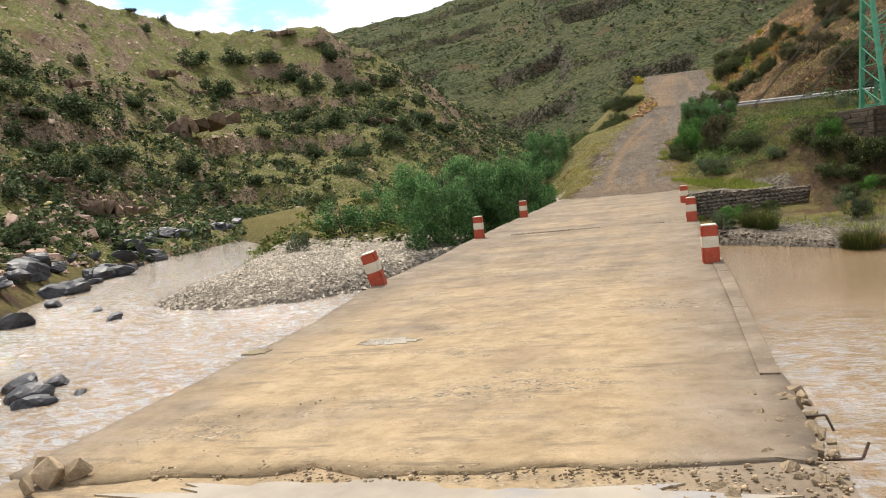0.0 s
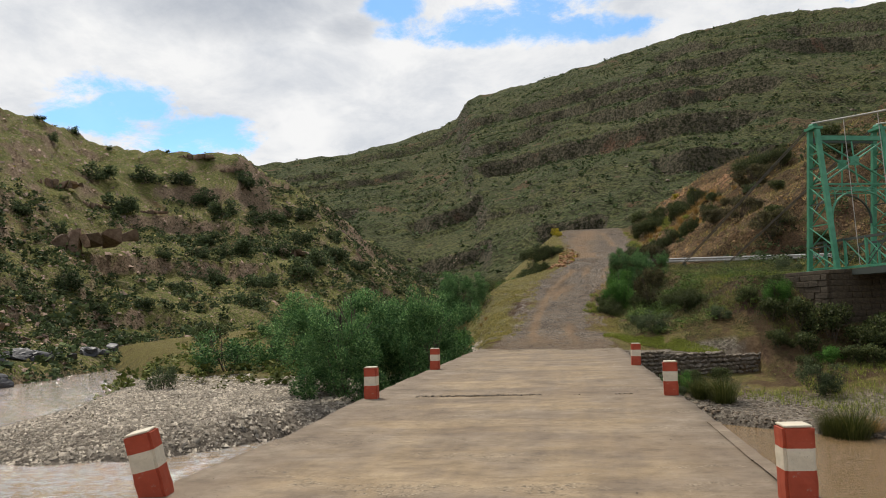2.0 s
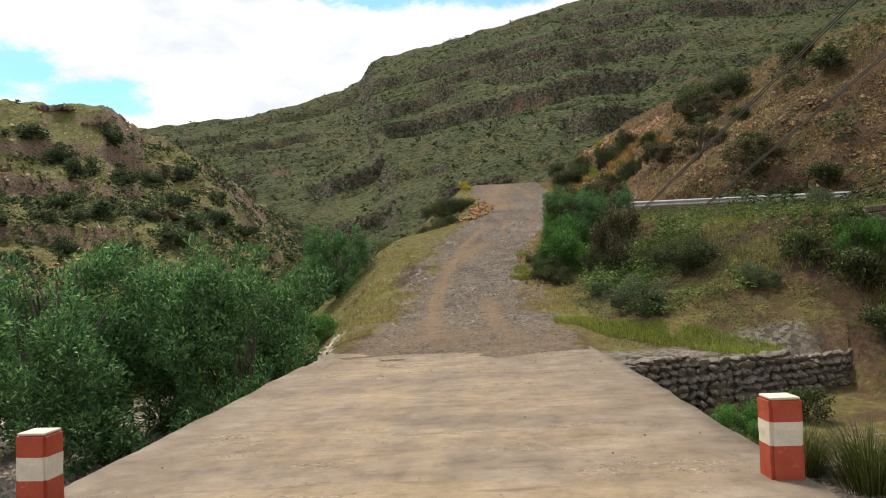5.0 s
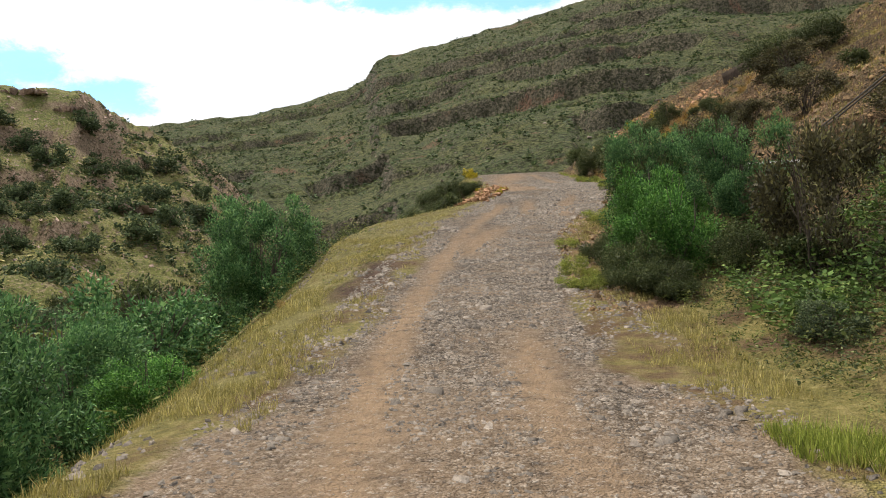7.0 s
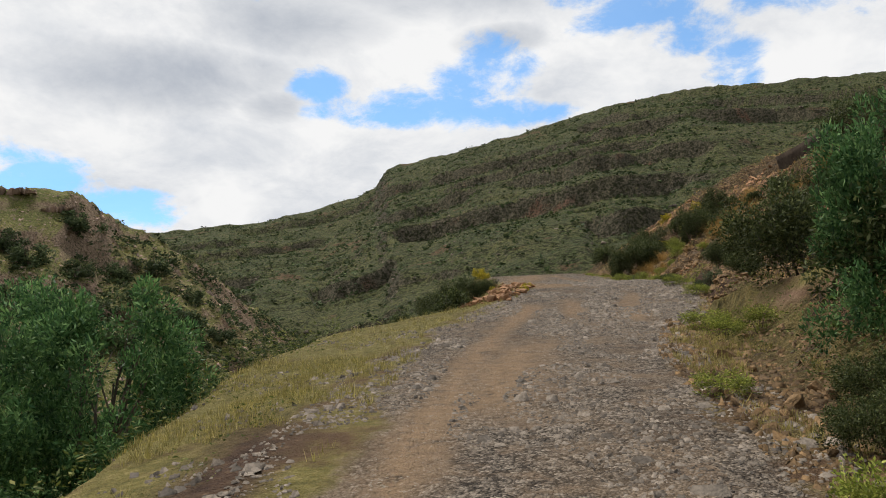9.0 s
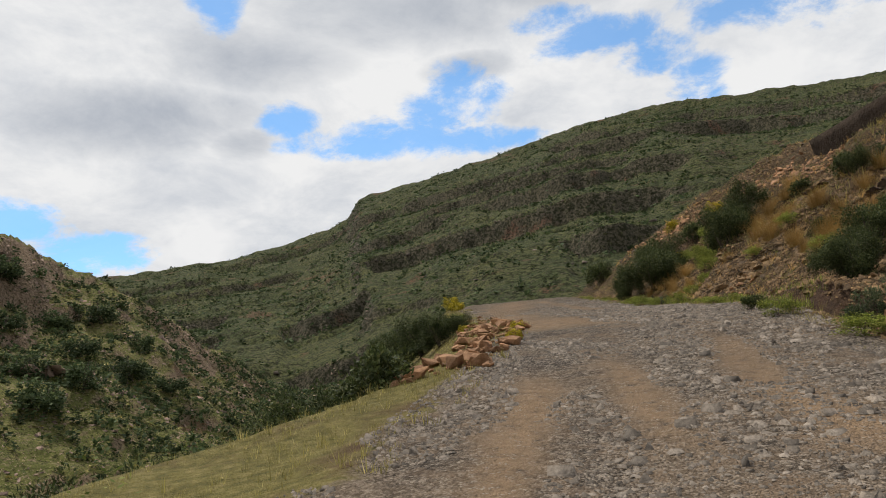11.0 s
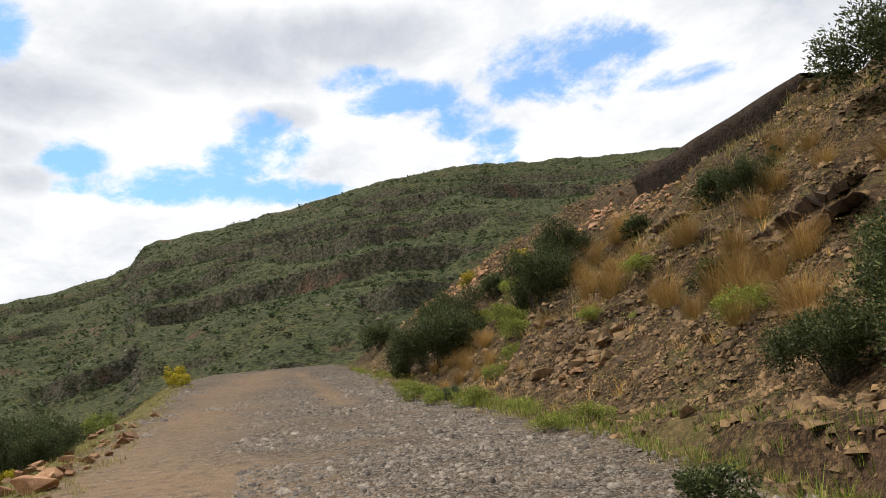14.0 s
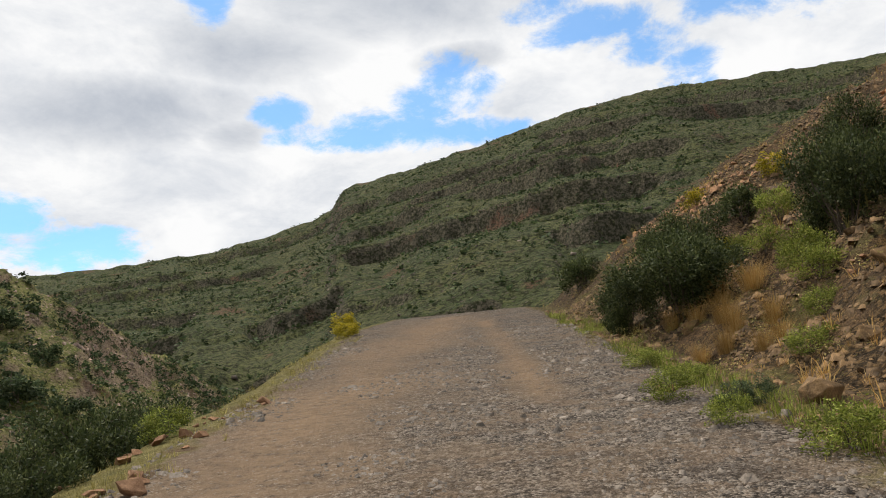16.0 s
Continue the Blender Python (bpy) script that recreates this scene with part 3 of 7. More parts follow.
# ---- ground ----
def spread(lo, a, b, hi, step, grow):
    mid = list(np.arange(a, b, step))
    left, s, v = [], step, a
    while v > lo:
        s *= grow
        v -= s
        left.append(v)
    right, s, v = [], step, mid[-1]
    while v < hi:
        s *= grow
        v += s
        right.append(v)
    return np.array(left[::-1] + mid + right)


# dusty wheel tracks: ahead, across and half width
TRACKS = [([42, 47, 52, 56, 61, 66, 72], [-0.5, -0.8, -0.72, -0.55, -0.25, 0.4, 1.4], 0.27), ([42, 45, 48], [1.3, 1.05, 1.0], 0.3), ([58, 61, 64], [0.1, 0.4, 1.0], 0.45),
          ([68, 72, 75], [3.7, 4.2, 4.9], 0.35), ([69, 71, 73], [2.3, 2.5, 2.7], 0.25), ([80, 88, 97, 104, 112, 126], [2.7, 2.5, 2.35, 2.7, 3.4, 4.0], 1.5), ([95, 104, 118], [6.2, 6.2, 6.0], 0.4)]


def build_ground():
    xs = spread(-2500, -6, 13, 2500, 0.27, 1.055)
    ys = spread(-600, 20, 108, 3000, 0.34, 1.06)
    X, Y = np.meshgrid(xs, ys)
    Z = ground_z(X, Y)
    # far from the valley the sheet sinks below the hills
    away = np.maximum(np.abs(X) - 60, np.maximum(Y - 150, -Y - 40))
    Z = np.where(away > 0, np.minimum(Z, Z * np.exp(-away / 60) - 3 * (1 - np.exp(-away / 60))), Z)
    xl, xr = road_l(Y), road_r(Y)
    wob = 0.35 * fbm(X / 1.3, Y / 1.3, 3, 71)
    inner_l = np.interp(Y, [40, 46, 50, 57, 62, 70], [0.0, 0.2, 0.7, 0.7, 0.3, 0.0])
    inner_r = np.interp(Y, [40, 44, 50, 55, 60, 66], [0.0, 0.3, 0.7, 0.6, 0.2, 0.0])
    wide = np.interp(Y, [38, 42, 48], [0.15, 0.4, 0.6])
    road = sstep(-wide, wide, np.minimum(X - xl - inner_l, xr - inner_r - X) + 1.6 * wob) * (Y > 38.0)
    tr = 0 * X
    for ty, tx, w in TRACKS:
        line = np.exp(-((X - np.interp(Y, ty, tx)) / (w * (1 + 0.5 * fbm(Y / 3, Y * 0, 2, 77)))) ** 2)
        tr = np.maximum(tr, line * sstep(ty[0] - 1.5, ty[0] + 1, Y) * sstep(ty[-1] + 2, ty[-1] - 1, Y))
    tr = np.maximum(tr, 0.4 * sstep(47.5, 42, Y))
    tr = np.clip(tr * (1.0 + 0.7 * fbm(X / 1.5, Y / 4, 3, 73)), 0, 1)
    dl, dr = xl - X, X - xr
    grass = np.where(dl > 0, sstep(0.1, 0.6, dl), 0) * (Y > 40) + np.where((dr > 0) & (dr < 1.6), 0.6 * sstep(0, 0.5, dr) * (vnoise(X / 1.5, Y / 1.5, 121) > 0.4), 0) * (Y > 40) * (Y < 70)
    grass = grass + np.where((X > 3) & (Y < 46), 0.2, 0) + np.where((dr > 0) & (dr < 1.4) & (Y > 82), 0.4, 0)
    tx = terrace_x(Y)
    scree = np.where((dr > 0.1) & (Y > 64), 1.0, 0) + np.where((X > 9) & (Y > 56), 0.6, 0) + np.where((X > tx - 3.2) & (X < tx - 0.3) & (Y > 42) & (Y < 62), 1.0, 0) + np.where((X > 13) & (Y > 40) & (Y < 62), 0.35, 0)
    inland = np.minimum(Y - shore_y(X), np.where(X < 3, X - bar_left(Y), 99))
    gravel = sstep(-2, 0.5, inland) * (X < -3) * sstep(50, 43, Y + 0.15 * X + 2) + sstep(-2, 0.5, inland) * (X > 3) * sstep(37.0, 35, Y)
    dirt = sstep(0.75, 0.2, np.abs(X - xl + 0.45 + 0.5 * fbm(X / 2, Y / 2, 2, 79))) * sstep(51.5, 53, Y) * sstep(59, 56.5, Y) + (dr > -0.5) * sstep(1.8, 0.6, dr) * sstep(50, 53, Y) * sstep(66, 62, Y) * 0.5 + np.where((X > 8.8) & (X < 16) & (Y > 37) & (Y < 47), 0.7, 0) + np.where((X > 5.0) & (X < terrace_x(Y) - 0.4) & (Z > 1.2) & (Z < 2.3) & (Y > 42.5) & (Y < 54) & (vnoise(X / 1.5, Y / 1.5, 127) > 0.4), 0.9, 0)
    dirt = dirt + sstep(0.2, 0.45, dr) * sstep(1.25, 1.0, dr) * sstep(67, 70, Y) * sstep(82, 78, Y) * 0.9
    paved = Y - 38.0 - 0.5 * (X - 2.95)
    gravel = gravel + 0.9 * ((X > 2.95) & (X < 8.8) & (Z < 0.12)) * sstep(0.0, 0.3, paved) * sstep(2.3 + wob, 1.6 + wob, paved)
    wet = 0.6 * sstep(0.3, 0.05, Z - water_z(X))
    me = np_mesh("ground", np.stack([X, Y, Z], -1).reshape(-1, 3), grid_faces(len(xs), len(ys)), LAND, True,
                 {"road": road, "track": np.clip(tr, 0, 1), "grass": np.clip(grass, 0, 1), "scree": np.clip(scree, 0, 1), "gravel": np.clip(gravel, 0, 1), "wet": wet, "dirt": np.clip(dirt, 0, 1)})
    tagged(new("ground", me), "dry valley floor with a rough gravel road and grassy verges", "ground", kind="structure")


def build_hill(name, fn, cx, cy, azs, rs, material, label):
    A, R = np.meshgrid(np.radians(azs), rs)
    X, Y = cx + R * np.sin(A), cy + R * np.cos(A)
    me = np_mesh(name, np.stack([X, Y, fn(X, Y)], -1).reshape(-1, 3), grid_faces(len(azs), len(rs)), material, True, {"bald": bald(X, Y) if fn is west_z else 0 * X})
    tagged(new(name, me), label, "hill", kind="structure")


build_ground()
build_hill("hill_west", west_z, 1.4, 4.5, np.linspace(-72, -6, 300), np.concatenate([np.linspace(24, 305, 230), np.linspace(310, 420, 12)]), HILL_W,
           "steep grassy spur with bands of brown rock and dark shrubs")
build_hill("hill_north", north_z, 2, 45, np.linspace(-42, 48, 360), np.concatenate([np.geomspace(105, 800, 400), np.linspace(810, 1300, 12)]), HILL_N,
           "long green mountainside with dark ledges of rock")


# ---- water ----
def water_material():
    k = Mat("river_water", 0.07, 0.75)
    sx = k.node("ShaderNodeSeparateXYZ")
    k.link(k.co, sx.inputs[0])
    silt = k.ramp(k.noise(0.15, 4), (0.3, (0.19, 0.118, 0.050)), (0.7, (0.25, 0.162, 0.080)))
    # fast water below the causeway: broken crests and sky reflection painted as pale ripples
    fast = k.math('MAXIMUM', k.fac(sx.outputs[0], 0.5, -3.0), k.math('MULTIPLY', k.fac(sx.outputs[1], 24.0, 14.0), 0.8))
    crest = k.fac(k.noise(2.6, 6, 0.72, 0.8, stretch=(0.8, 1.5, 1)), 0.40, 0.62)
    k.color(k.mix(k.math('MULTIPLY', fast, crest), silt, (0.31, 0.295, 0.28)))
    k.bump(k.math('ADD', k.noise(5.0, 5, 0.7, 0.4, stretch=(0.7, 1.8, 1)), k.noise(14.0, 3, 0.6)), 0.5, 0.12)
    return k.m


def build_water():
    xs = spread(-160, -24, 10, 100, 0.20, 1.12)
    ys = spread(-50, 5, 33, 110, 0.17, 1.12)
    X, Y = np.meshgrid(xs, ys)
    fast = sstep(-1.0, -4.0, X) * sstep(-60, -25, X)
    chop = fbm(X / 1.3 + 0.3 * fbm(X / 3, Y / 3, 2, 151), Y / 0.6, 4, 153)
    calm = fbm(X / 0.9, Y / 0.5, 3, 157) * sstep(2, 4, X) * sstep(24, 14, Y)
    Z = water_z(X) + 0.085 * chop * fast + 0.05 * calm
    me = np_mesh("water", np.stack([X, Y, Z], -1).reshape(-1, 3), grid_faces(len(xs), len(ys)), water_material(), True)
    tagged(new("water", me), "muddy brown river water with light ripples", "river", kind="structure")


build_water()


# ---- low bridge ----
def concrete_material():
    k = Mat("worn_concrete", 0.85, 0.25)
    big, mid, small, grit = k.noise(0.35, 5), k.noise(1.1, 6, 0.65), k.noise(7, 5, 0.7), k.noise(60, 3, 0.7)
    lanes = k.noise(1.0, 4, 0.6, 0.3, stretch=(1.4, 0.16, 1))
    across = k.noise(1.0, 4, 0.6, 0.25, stretch=(0.20, 0.85, 1))
    fine_across = k.noise(1.0, 5, 0.7, 0.2, stretch=(0.7, 3.6, 1))
    c = k.ramp(mid, (0.32, (0.125, 0.092, 0.063)), (0.5, (0.185, 0.140, 0.098)), (0.70, (0.255, 0.203, 0.147)))
    silt = k.ramp(k.mix(0.5, small, mid), (0.36, (0.255, 0.178, 0.096)), (0.62, (0.37, 0.272, 0.158)))
    sep = k.node("ShaderNodeSeparateXYZ")
    k.link(k.co, sep.inputs[0])
    near = k.fac(sep.outputs[1], 17.0, 7.0)
    inner = k.fac(k.math('ADD', k.math('ABSOLUTE', k.math('SUBTRACT', sep.outputs[0], 0.1)), k.math('MULTIPLY', k.math('SUBTRACT', mid, 0.5), 1.6)), 2.75, 1.5)
    f = k.math('ADD', k.math('MULTIPLY', k.mix(0.35, lanes, fine_across), 0.5), k.math('MULTIPLY', across, 0.5))
    f = k.math('MULTIPLY', k.fac(k.math('MULTIPLY_ADD', near, 0.10, f), 0.43, 0.58), k.math('MULTIPLY', inner, k.math('MULTIPLY_ADD', near, 0.35, 0.60)))
    c = k.mix(f, c, silt)
    # patches where the surface has worn down to the pebbles
    worn = k.fac(k.noise(1.0, 6, 0.7, 0.3, stretch=(0.4, 1.1, 1)), 0.53, 0.62)
    speck = k.ramp(k.voronoi(46, 'F1', "Color"), (0.25, (0.085, 0.064, 0.044)), (0.55, (0.21, 0.160, 0.106)), (0.85, (0.36, 0.29, 0.20)))
    c = k.mix(k.math('MULTIPLY', k.math('MULTIPLY', worn, k.fac(k.noise(9, 4, 0.7), 0.40, 0.60)), 0.85), c, speck)
    c = k.mix(k.math('MULTIPLY', k.fac(big, 0.50, 0.64), 0.45), c, (0.165, 0.118, 0.078))
    c = k.mix(k.math('MULTIPLY', k.fac(fine_across, 0.55, 0.66), 0.6), c, (0.135, 0.100, 0.068))
    c = k.mix(k.math('MULTIPLY', k.fac(grit, 0.56, 0.70), 0.8), c, k.mix(0.6, c, (0.08, 0.06, 0.045)))
    c = k.mix(1.0, c, k.ramp(k.noise(3.2, 7, 0.75, 0.2), (0.34, (0.74, 0.73, 0.72)), (0.5, (0.98, 0.98, 0.98)), (0.68, (1.14, 1.14, 1.14))), 'MULTIPLY')
    k.color(c).bump(k.math('ADD', k.math('MULTIPLY', worn, 0.4), k.math('ADD', small, k.math('MULTIPLY', grit, 0.7))), 0.6, 0.012)
    return k.m


def paint_material(name, col, chip=(0.30, 0.26, 0.21)):
    k = Mat(name, 0.65, 0.3)
    n, f = k.noise(9, 6, 0.7), k.noise(45, 3)
    c = k.mix(k.fac(n, 0.60, 0.70), k.ramp(n, (0.3, tuple(0.8 * v for v in col)), (0.6, col)), chip)
    k.color(k.mix(k.fac(f, 0.62, 0.8), c, k.mix(0.4, c, (0.1, 0.08, 0.06)))).bump(n, 0.4, 0.008)
    return k.m


CONCRETE = concrete_material()
RED, WHITE = paint_material("red_paint", (0.36, 0.062, 0.028)), paint_material("white_paint", (0.60, 0.53, 0.41))
EDGE_STONE = rocky("rubble_stone", (0.20, 0.14, 0.085), (0.42, 0.32, 0.20), 3.0)

bridge = thing("causeway_bridge", (0, 0, 0), 0, "low concrete causeway bridge, worn and silt-stained, crossing the river", "bridge")
random.seed(4)
joints = [5.45, 8.6, 11.9, 15.1, 18.3, 21.4, 24.6, 27.8, 31.0, 34.2, 37.0, 38.6]


def slab(y0, y1, n):
    """One bay of the deck: a thick plate with a rough, slightly uneven top and worn edges."""
    nx, ny = 26, max(4, int((y1 - y0) / 0.22))
    xs, ys = np.linspace(-2.92, 3.02, nx), np.linspace(y0, y1, ny)
    X, Y = np.meshgrid(xs, ys)
    wob = 0.05 * fbm(Y / 0.7, Y * 0 + 3, 3, 81)
    rim = np.interp(Y, [5, 8.5, 10.6, 12.6, 14, 17, 21.5, 26, 45], [-2.33, -2.35, -2.45, -2.66, -2.84, -2.74, -2.88, -2.95, -2.92])
    X = np.where(X < 0, X * rim / -2.92, X) + np.where(X < -2.9, wob, 0) + np.where(X > 3.0, 0.06 * fbm(Y / 0.6, Y * 0 + 9, 3, 83), 0)
    if n == 0:
        # the broken near end
        Y = Y + np.where(np.arange(ny)[:, None] == 0, 0.22 * fbm(X / 0.5, X * 0 + 2, 3, 85) + 0.06 * X, 0)
    Z = 0.012 * fbm(X / 0.8, Y / 0.8, 4, 87)
    top = np.stack([X, Y, Z], -1).reshape(-1, 3)
    ring = [i for i in range(nx)] + [j * nx + nx - 1 for j in range(1, ny)] + [(ny - 1) * nx + i for i in range(nx - 2, -1, -1)] + [j * nx for j in range(ny - 2, 0, -1)]
    low = top[ring].copy()
    low[:, 1] = y0 + (low[:, 1] - y0) * 0.94 + 0.03 * (y1 - y0)
    low[:, 2] = -0.48
    V = np.concatenate([top, low])
    base, m = len(top), len(ring)
    side = [(ring[(i + 1) % m], ring[i], base + i, base + (i + 1) % m) for i in range(m) if n == 0 or not (i < nx - 1 or nx + ny - 3 < i < 2 * nx + ny - 3)]
    F = np.concatenate([grid_faces(nx, ny), np.array(side)])
    return np_mesh("deck_slab", V, F, CONCRETE)


for n, (a, b) in enumerate(zip(joints, joints[1:])):
    part_mesh("deck_slab", slab(a, b, n), bridge)
for y in (8.4, 15.0, 21.5, 28.0, 34.5):
    bm = bmesh.new()
    box(bm, -2.7, 2.8, y - 0.35, y + 0.35, -4.0, -0.47, bevel=0.05)
    part("pier", bm, CONCRETE, bridge)
# raised lip along the upstream edge
for n in range(4):
    bm = bmesh.new()
    y0 = 7.4 + n * 2.7
    box(bm, 2.90, 3.05, y0, y0 + 2.699, -0.1, 0.012 + 0.004 * (n % 3), bevel=0.004)
    for v in bm.verts:
        v.co.x += 0.03 * math.sin(v.co.y * 3.1) if v.co.x > 2.9 else 0
    part("edge_kerb", bm, CONCRETE, bridge)
bm = bmesh.new()
box(bm, -2.9, 3.0, 38.6, 43.0, -0.5, -0.02, bevel=0.02)
part("abutment_slab", bm, CONCRETE, bridge)

# approach slab behind the washed-out joint
bm = bmesh.new()
box(bm, -2.4, 3.2, -8, 4.55, -0.6, -0.03, bevel=0.02)
me = bpy.data.meshes.new("approach_slab")
bm.to_mesh(me)
bm.free()
me.materials.append(CONCRETE)
tagged(new("approach_slab", me), "silt-covered concrete approach to the causeway", "pavement", kind="structure")


# ---- bollards ----
def bollard():
    ob = thing("bollard", (0, 0, 0), 0, "squat concrete marker post painted red and white, chipped", "bollard", "marker posts along the causeway")
    for name, z0, z1, m in (("lower_band", -0.05, 0.25, RED), ("white_band", 0.25, 0.425, WHITE), ("upper_band", 0.425, 0.60, RED)):
        bm = bmesh.new()
        vs = box(bm, -0.125, 0.125, -0.125, 0.125, z0, z1)
        es = [e for e in bm.edges if abs(e.verts[0].co.z - e.verts[1].co.z) > 0.05]
        if name == "upper_band":
            es += [e for e in bm.edges if min(v.co.z for v in e.verts) > 0.59]
        bmesh.ops.bevel(bm, geom=es, offset=0.022, segments=2, affect='EDGES')
        bmesh.ops.subdivide_edges(bm, edges=bm.edges[:], cuts=2, use_grid_fill=True)
        for v in bm.verts:
            p = v.co.copy()
            v.co.x += 0.008 * noise.noise(Vector((p.x * 9, p.y * 9, p.z * 9 + 3)))
            v.co.y += 0.008 * noise.noise(Vector((p.x * 9 + 5, p.y * 9, p.z * 9)))
        part(name, bm, m, ob)
    bm = bmesh.new()
    box(bm, -0.112, 0.112, -0.112, 0.112, 0.585, 0.606, bevel=0.012)
    part("worn_top", bm, WHITE, ob, "scuffed bare concrete top")
    return ob


first = bollard()
first.matrix_basis = pose(2.88, 13.86, 0, 0, 0, 3)
for x, y, rx, ry, rz in ((2.86, 21.72, 0, 0, -4), (2.86, 29.35, 0, 1, 2), (-2.72, 21.78, 0, 0, 3), (-2.78, 29.2, 0, 1, -3)):
    copy_thing(first, pose(x, y, 0, rx, ry, rz))
leaning = copy_thing(first, pose(-2.72, 13.9, 0, 4, -13, 8))
tagged(leaning, "red and white concrete marker post leaning outward, paint scraped")


# ---- plant and stone prototypes ----
def rng(seed):
    return np.random.RandomState(seed)


def unit(v):
    return v / (np.linalg.norm(v, axis=-1, keepdims=True) + 1e-9)


def leaf_quads(P, D, length, width, r, lift=0.3, squat=0.62):
    """Small pointed leaves at P that lean outward along D."""
    n = len(P)
    a = unit(D + r.normal(0, 0.85, (n, 3)) + np.array([0, 0, lift]))
    b = unit(np.cross(a, unit(D + np.array([0, 0, 0.35])) + r.normal(0, 0.38, (n, 3))))
    L = (length * r.uniform(0.6, 1.35, n))[:, None]
    W = (width * r.uniform(0.6, 1.35, n))[:, None]
    a, b = a * np.array([1, 1, squat]), b * np.array([1, 1, squat])
    V = np.stack([P - a * L * 0.5, P + b * W * 0.5, P + a * L * 0.5, P - b * W * 0.5], 1).reshape(-1, 3)
    return V, np.arange(4 * n).reshape(-1, 4)


def crown_arrays(seed, clumps, leaves, length, width, low=0.08, spread_=0.30, lift=0.3, flat=1.0, tints=False, lobes=0):
    """A crown one unit high and two wide: sprays of leaves in many clumps, uneven outside, with gaps."""
    r = rng(seed)
    th, z = r.uniform(0, 2 * np.pi, clumps), r.uniform(low, 0.9, clumps) ** 0.9
    env = np.sqrt(np.clip(1 - ((z - 0.42) / 0.60) ** 2, 0.05, 1))
    rad = env * np.sqrt(r.uniform(0.12, 1.0, clumps)) * 0.86 * r.uniform(0.8, 1.1, clumps)
    C = np.stack([rad * np.cos(th), rad * np.sin(th), z], -1)
    shade = r.uniform(0, 1, clumps)
    if lobes:
        lt, lz = np.arange(lobes) * 2.4 + r.uniform(-0.5, 0.5, lobes), r.uniform(0.06, 0.56, lobes)
        lr = np.sqrt(np.clip(1 - ((lz - 0.3) / 0.7) ** 2, 0.1, 1)) * r.uniform(0.2, 0.72, lobes)
        LC = np.stack([lr * np.cos(lt), lr * np.sin(lt), lz], -1)
        mine = r.randint(0, lobes, clumps)
        d = unit(r.normal(0, 1, (clumps, 3)) + np.array([0, 0, 0.55]) + 0.5 * unit(LC[mine] - np.array([0, 0, 0.3])))
        reach = 0.35 * r.uniform(0.6, 1.25, lobes)
        C = LC[mine] + d * (reach[mine] * r.uniform(0.3, 1.0, clumps))[:, None] * np.array([1, 1, 0.8])
        C[:, 2] = np.abs(C[:, 2] - 0.02) + 0.02
        shade = 0.55 * r.uniform(0, 1, lobes)[mine] + 0.45 * shade
    size = spread_ * r.uniform(0.55, 1.25, clumps)
    who = r.choice(clumps, leaves, p=size ** 2 / (size ** 2).sum())
    D = unit(r.normal(0, 1, (leaves, 3)))
    P = C[who] + D * (size[who] * r.uniform(0.25, 1.0, leaves) ** 0.5)[:, None] * np.array([1, 1, 0.62 * flat])
    P[:, 2] = np.abs(P[:, 2])
    out = unit(P - np.array([0, 0, 0.25]))
    V, F = leaf_quads(P, 0.45 * out + D, length, width, r, lift)
    # random clump tone, plus light from above painted into the clump tops
    tone_and_light = np.clip(0.0 + 0.7 * shade[who] + 0.6 * (P[:, 2] - C[who][:, 2]) / size[who] + 0.2 * P[:, 2], 0, 1.2)
    return (V, F, np.repeat(tone_and_light, 4)) if tints else (V, F)


def stems_mesh(name, seed, count, material, spread_=0.55, thick=0.035):
    """Tapered, forking stems from the base into the crown."""
    r = random.Random(seed)
    bm = bmesh.new()
    for i in range(count):
        a = r.uniform(0, 6.283)
        p, d, w = Vector((r.uniform(-0.08, 0.08), r.uniform(-0.08, 0.08), -0.06)), Vector((math.cos(a) * spread_, math.sin(a) * spread_, 1)).normalized(), thick
        for s in range(4):
            q = p + d * r.uniform(0.14, 0.24)
            v = bar(bm, p, q, w, sides=5)
            p, w = q, w * 0.72
            d = (d + Vector((r.uniform(-0.4, 0.4), r.uniform(-0.4, 0.4), r.uniform(-0.1, 0.3)))).normalized()
            if s in (1, 2):
                e = (d + Vector((r.uniform(-0.9, 0.9), r.uniform(-0.9, 0.9), 0.1))).normalized()
                bar(bm, p, p + e * 0.25, w * 0.7, sides=4)
    me = bpy.data.meshes.new(name)
    bm.to_mesh(me)
    bm.free()
    me.materials.append(material)
    return me


def tuft_arrays(seed, blades, lean=0.5, width=0.03, foot=0.16):
    """A clump of grass one unit high: bent, tapering blades."""
    r = rng(seed)
    a = r.uniform(0, 6.283, blades)
    base = np.stack([foot * np.cos(a), foot * np.sin(a), np.zeros(blades)], -1) * r.uniform(0, 1, blades)[:, None]
    out = np.stack([np.cos(a), np.sin(a), np.zeros(blades)], -1)
    h = r.uniform(0.5 if foot < 0.3 else 0.2, 1.0, blades)[:, None]
    le = (lean * r.uniform(0.15, 1.0, blades))[:, None]
    side = np.stack([-np.sin(a), np.cos(a), np.zeros(blades)], -1) * width
    mid = base + out * le * 0.35 * h + np.array([0, 0, 0.6]) * h
    tip = base + out * le * h + np.array([0, 0, 1.0]) * h
    V = np.stack([base - side, base + side, mid + side * 0.8, tip, mid - side * 0.8], 1)
    q = np.concatenate([V[:, [0, 1, 2, 4]].reshape(-1, 3), V[:, [4, 2, 3, 3]].reshape(-1, 3)])
    # second quad ends in a thin point
    n = blades
    q[4 * n + 3::4] += side * 0.05
    return q, np.arange(8 * n).reshape(-1, 4)


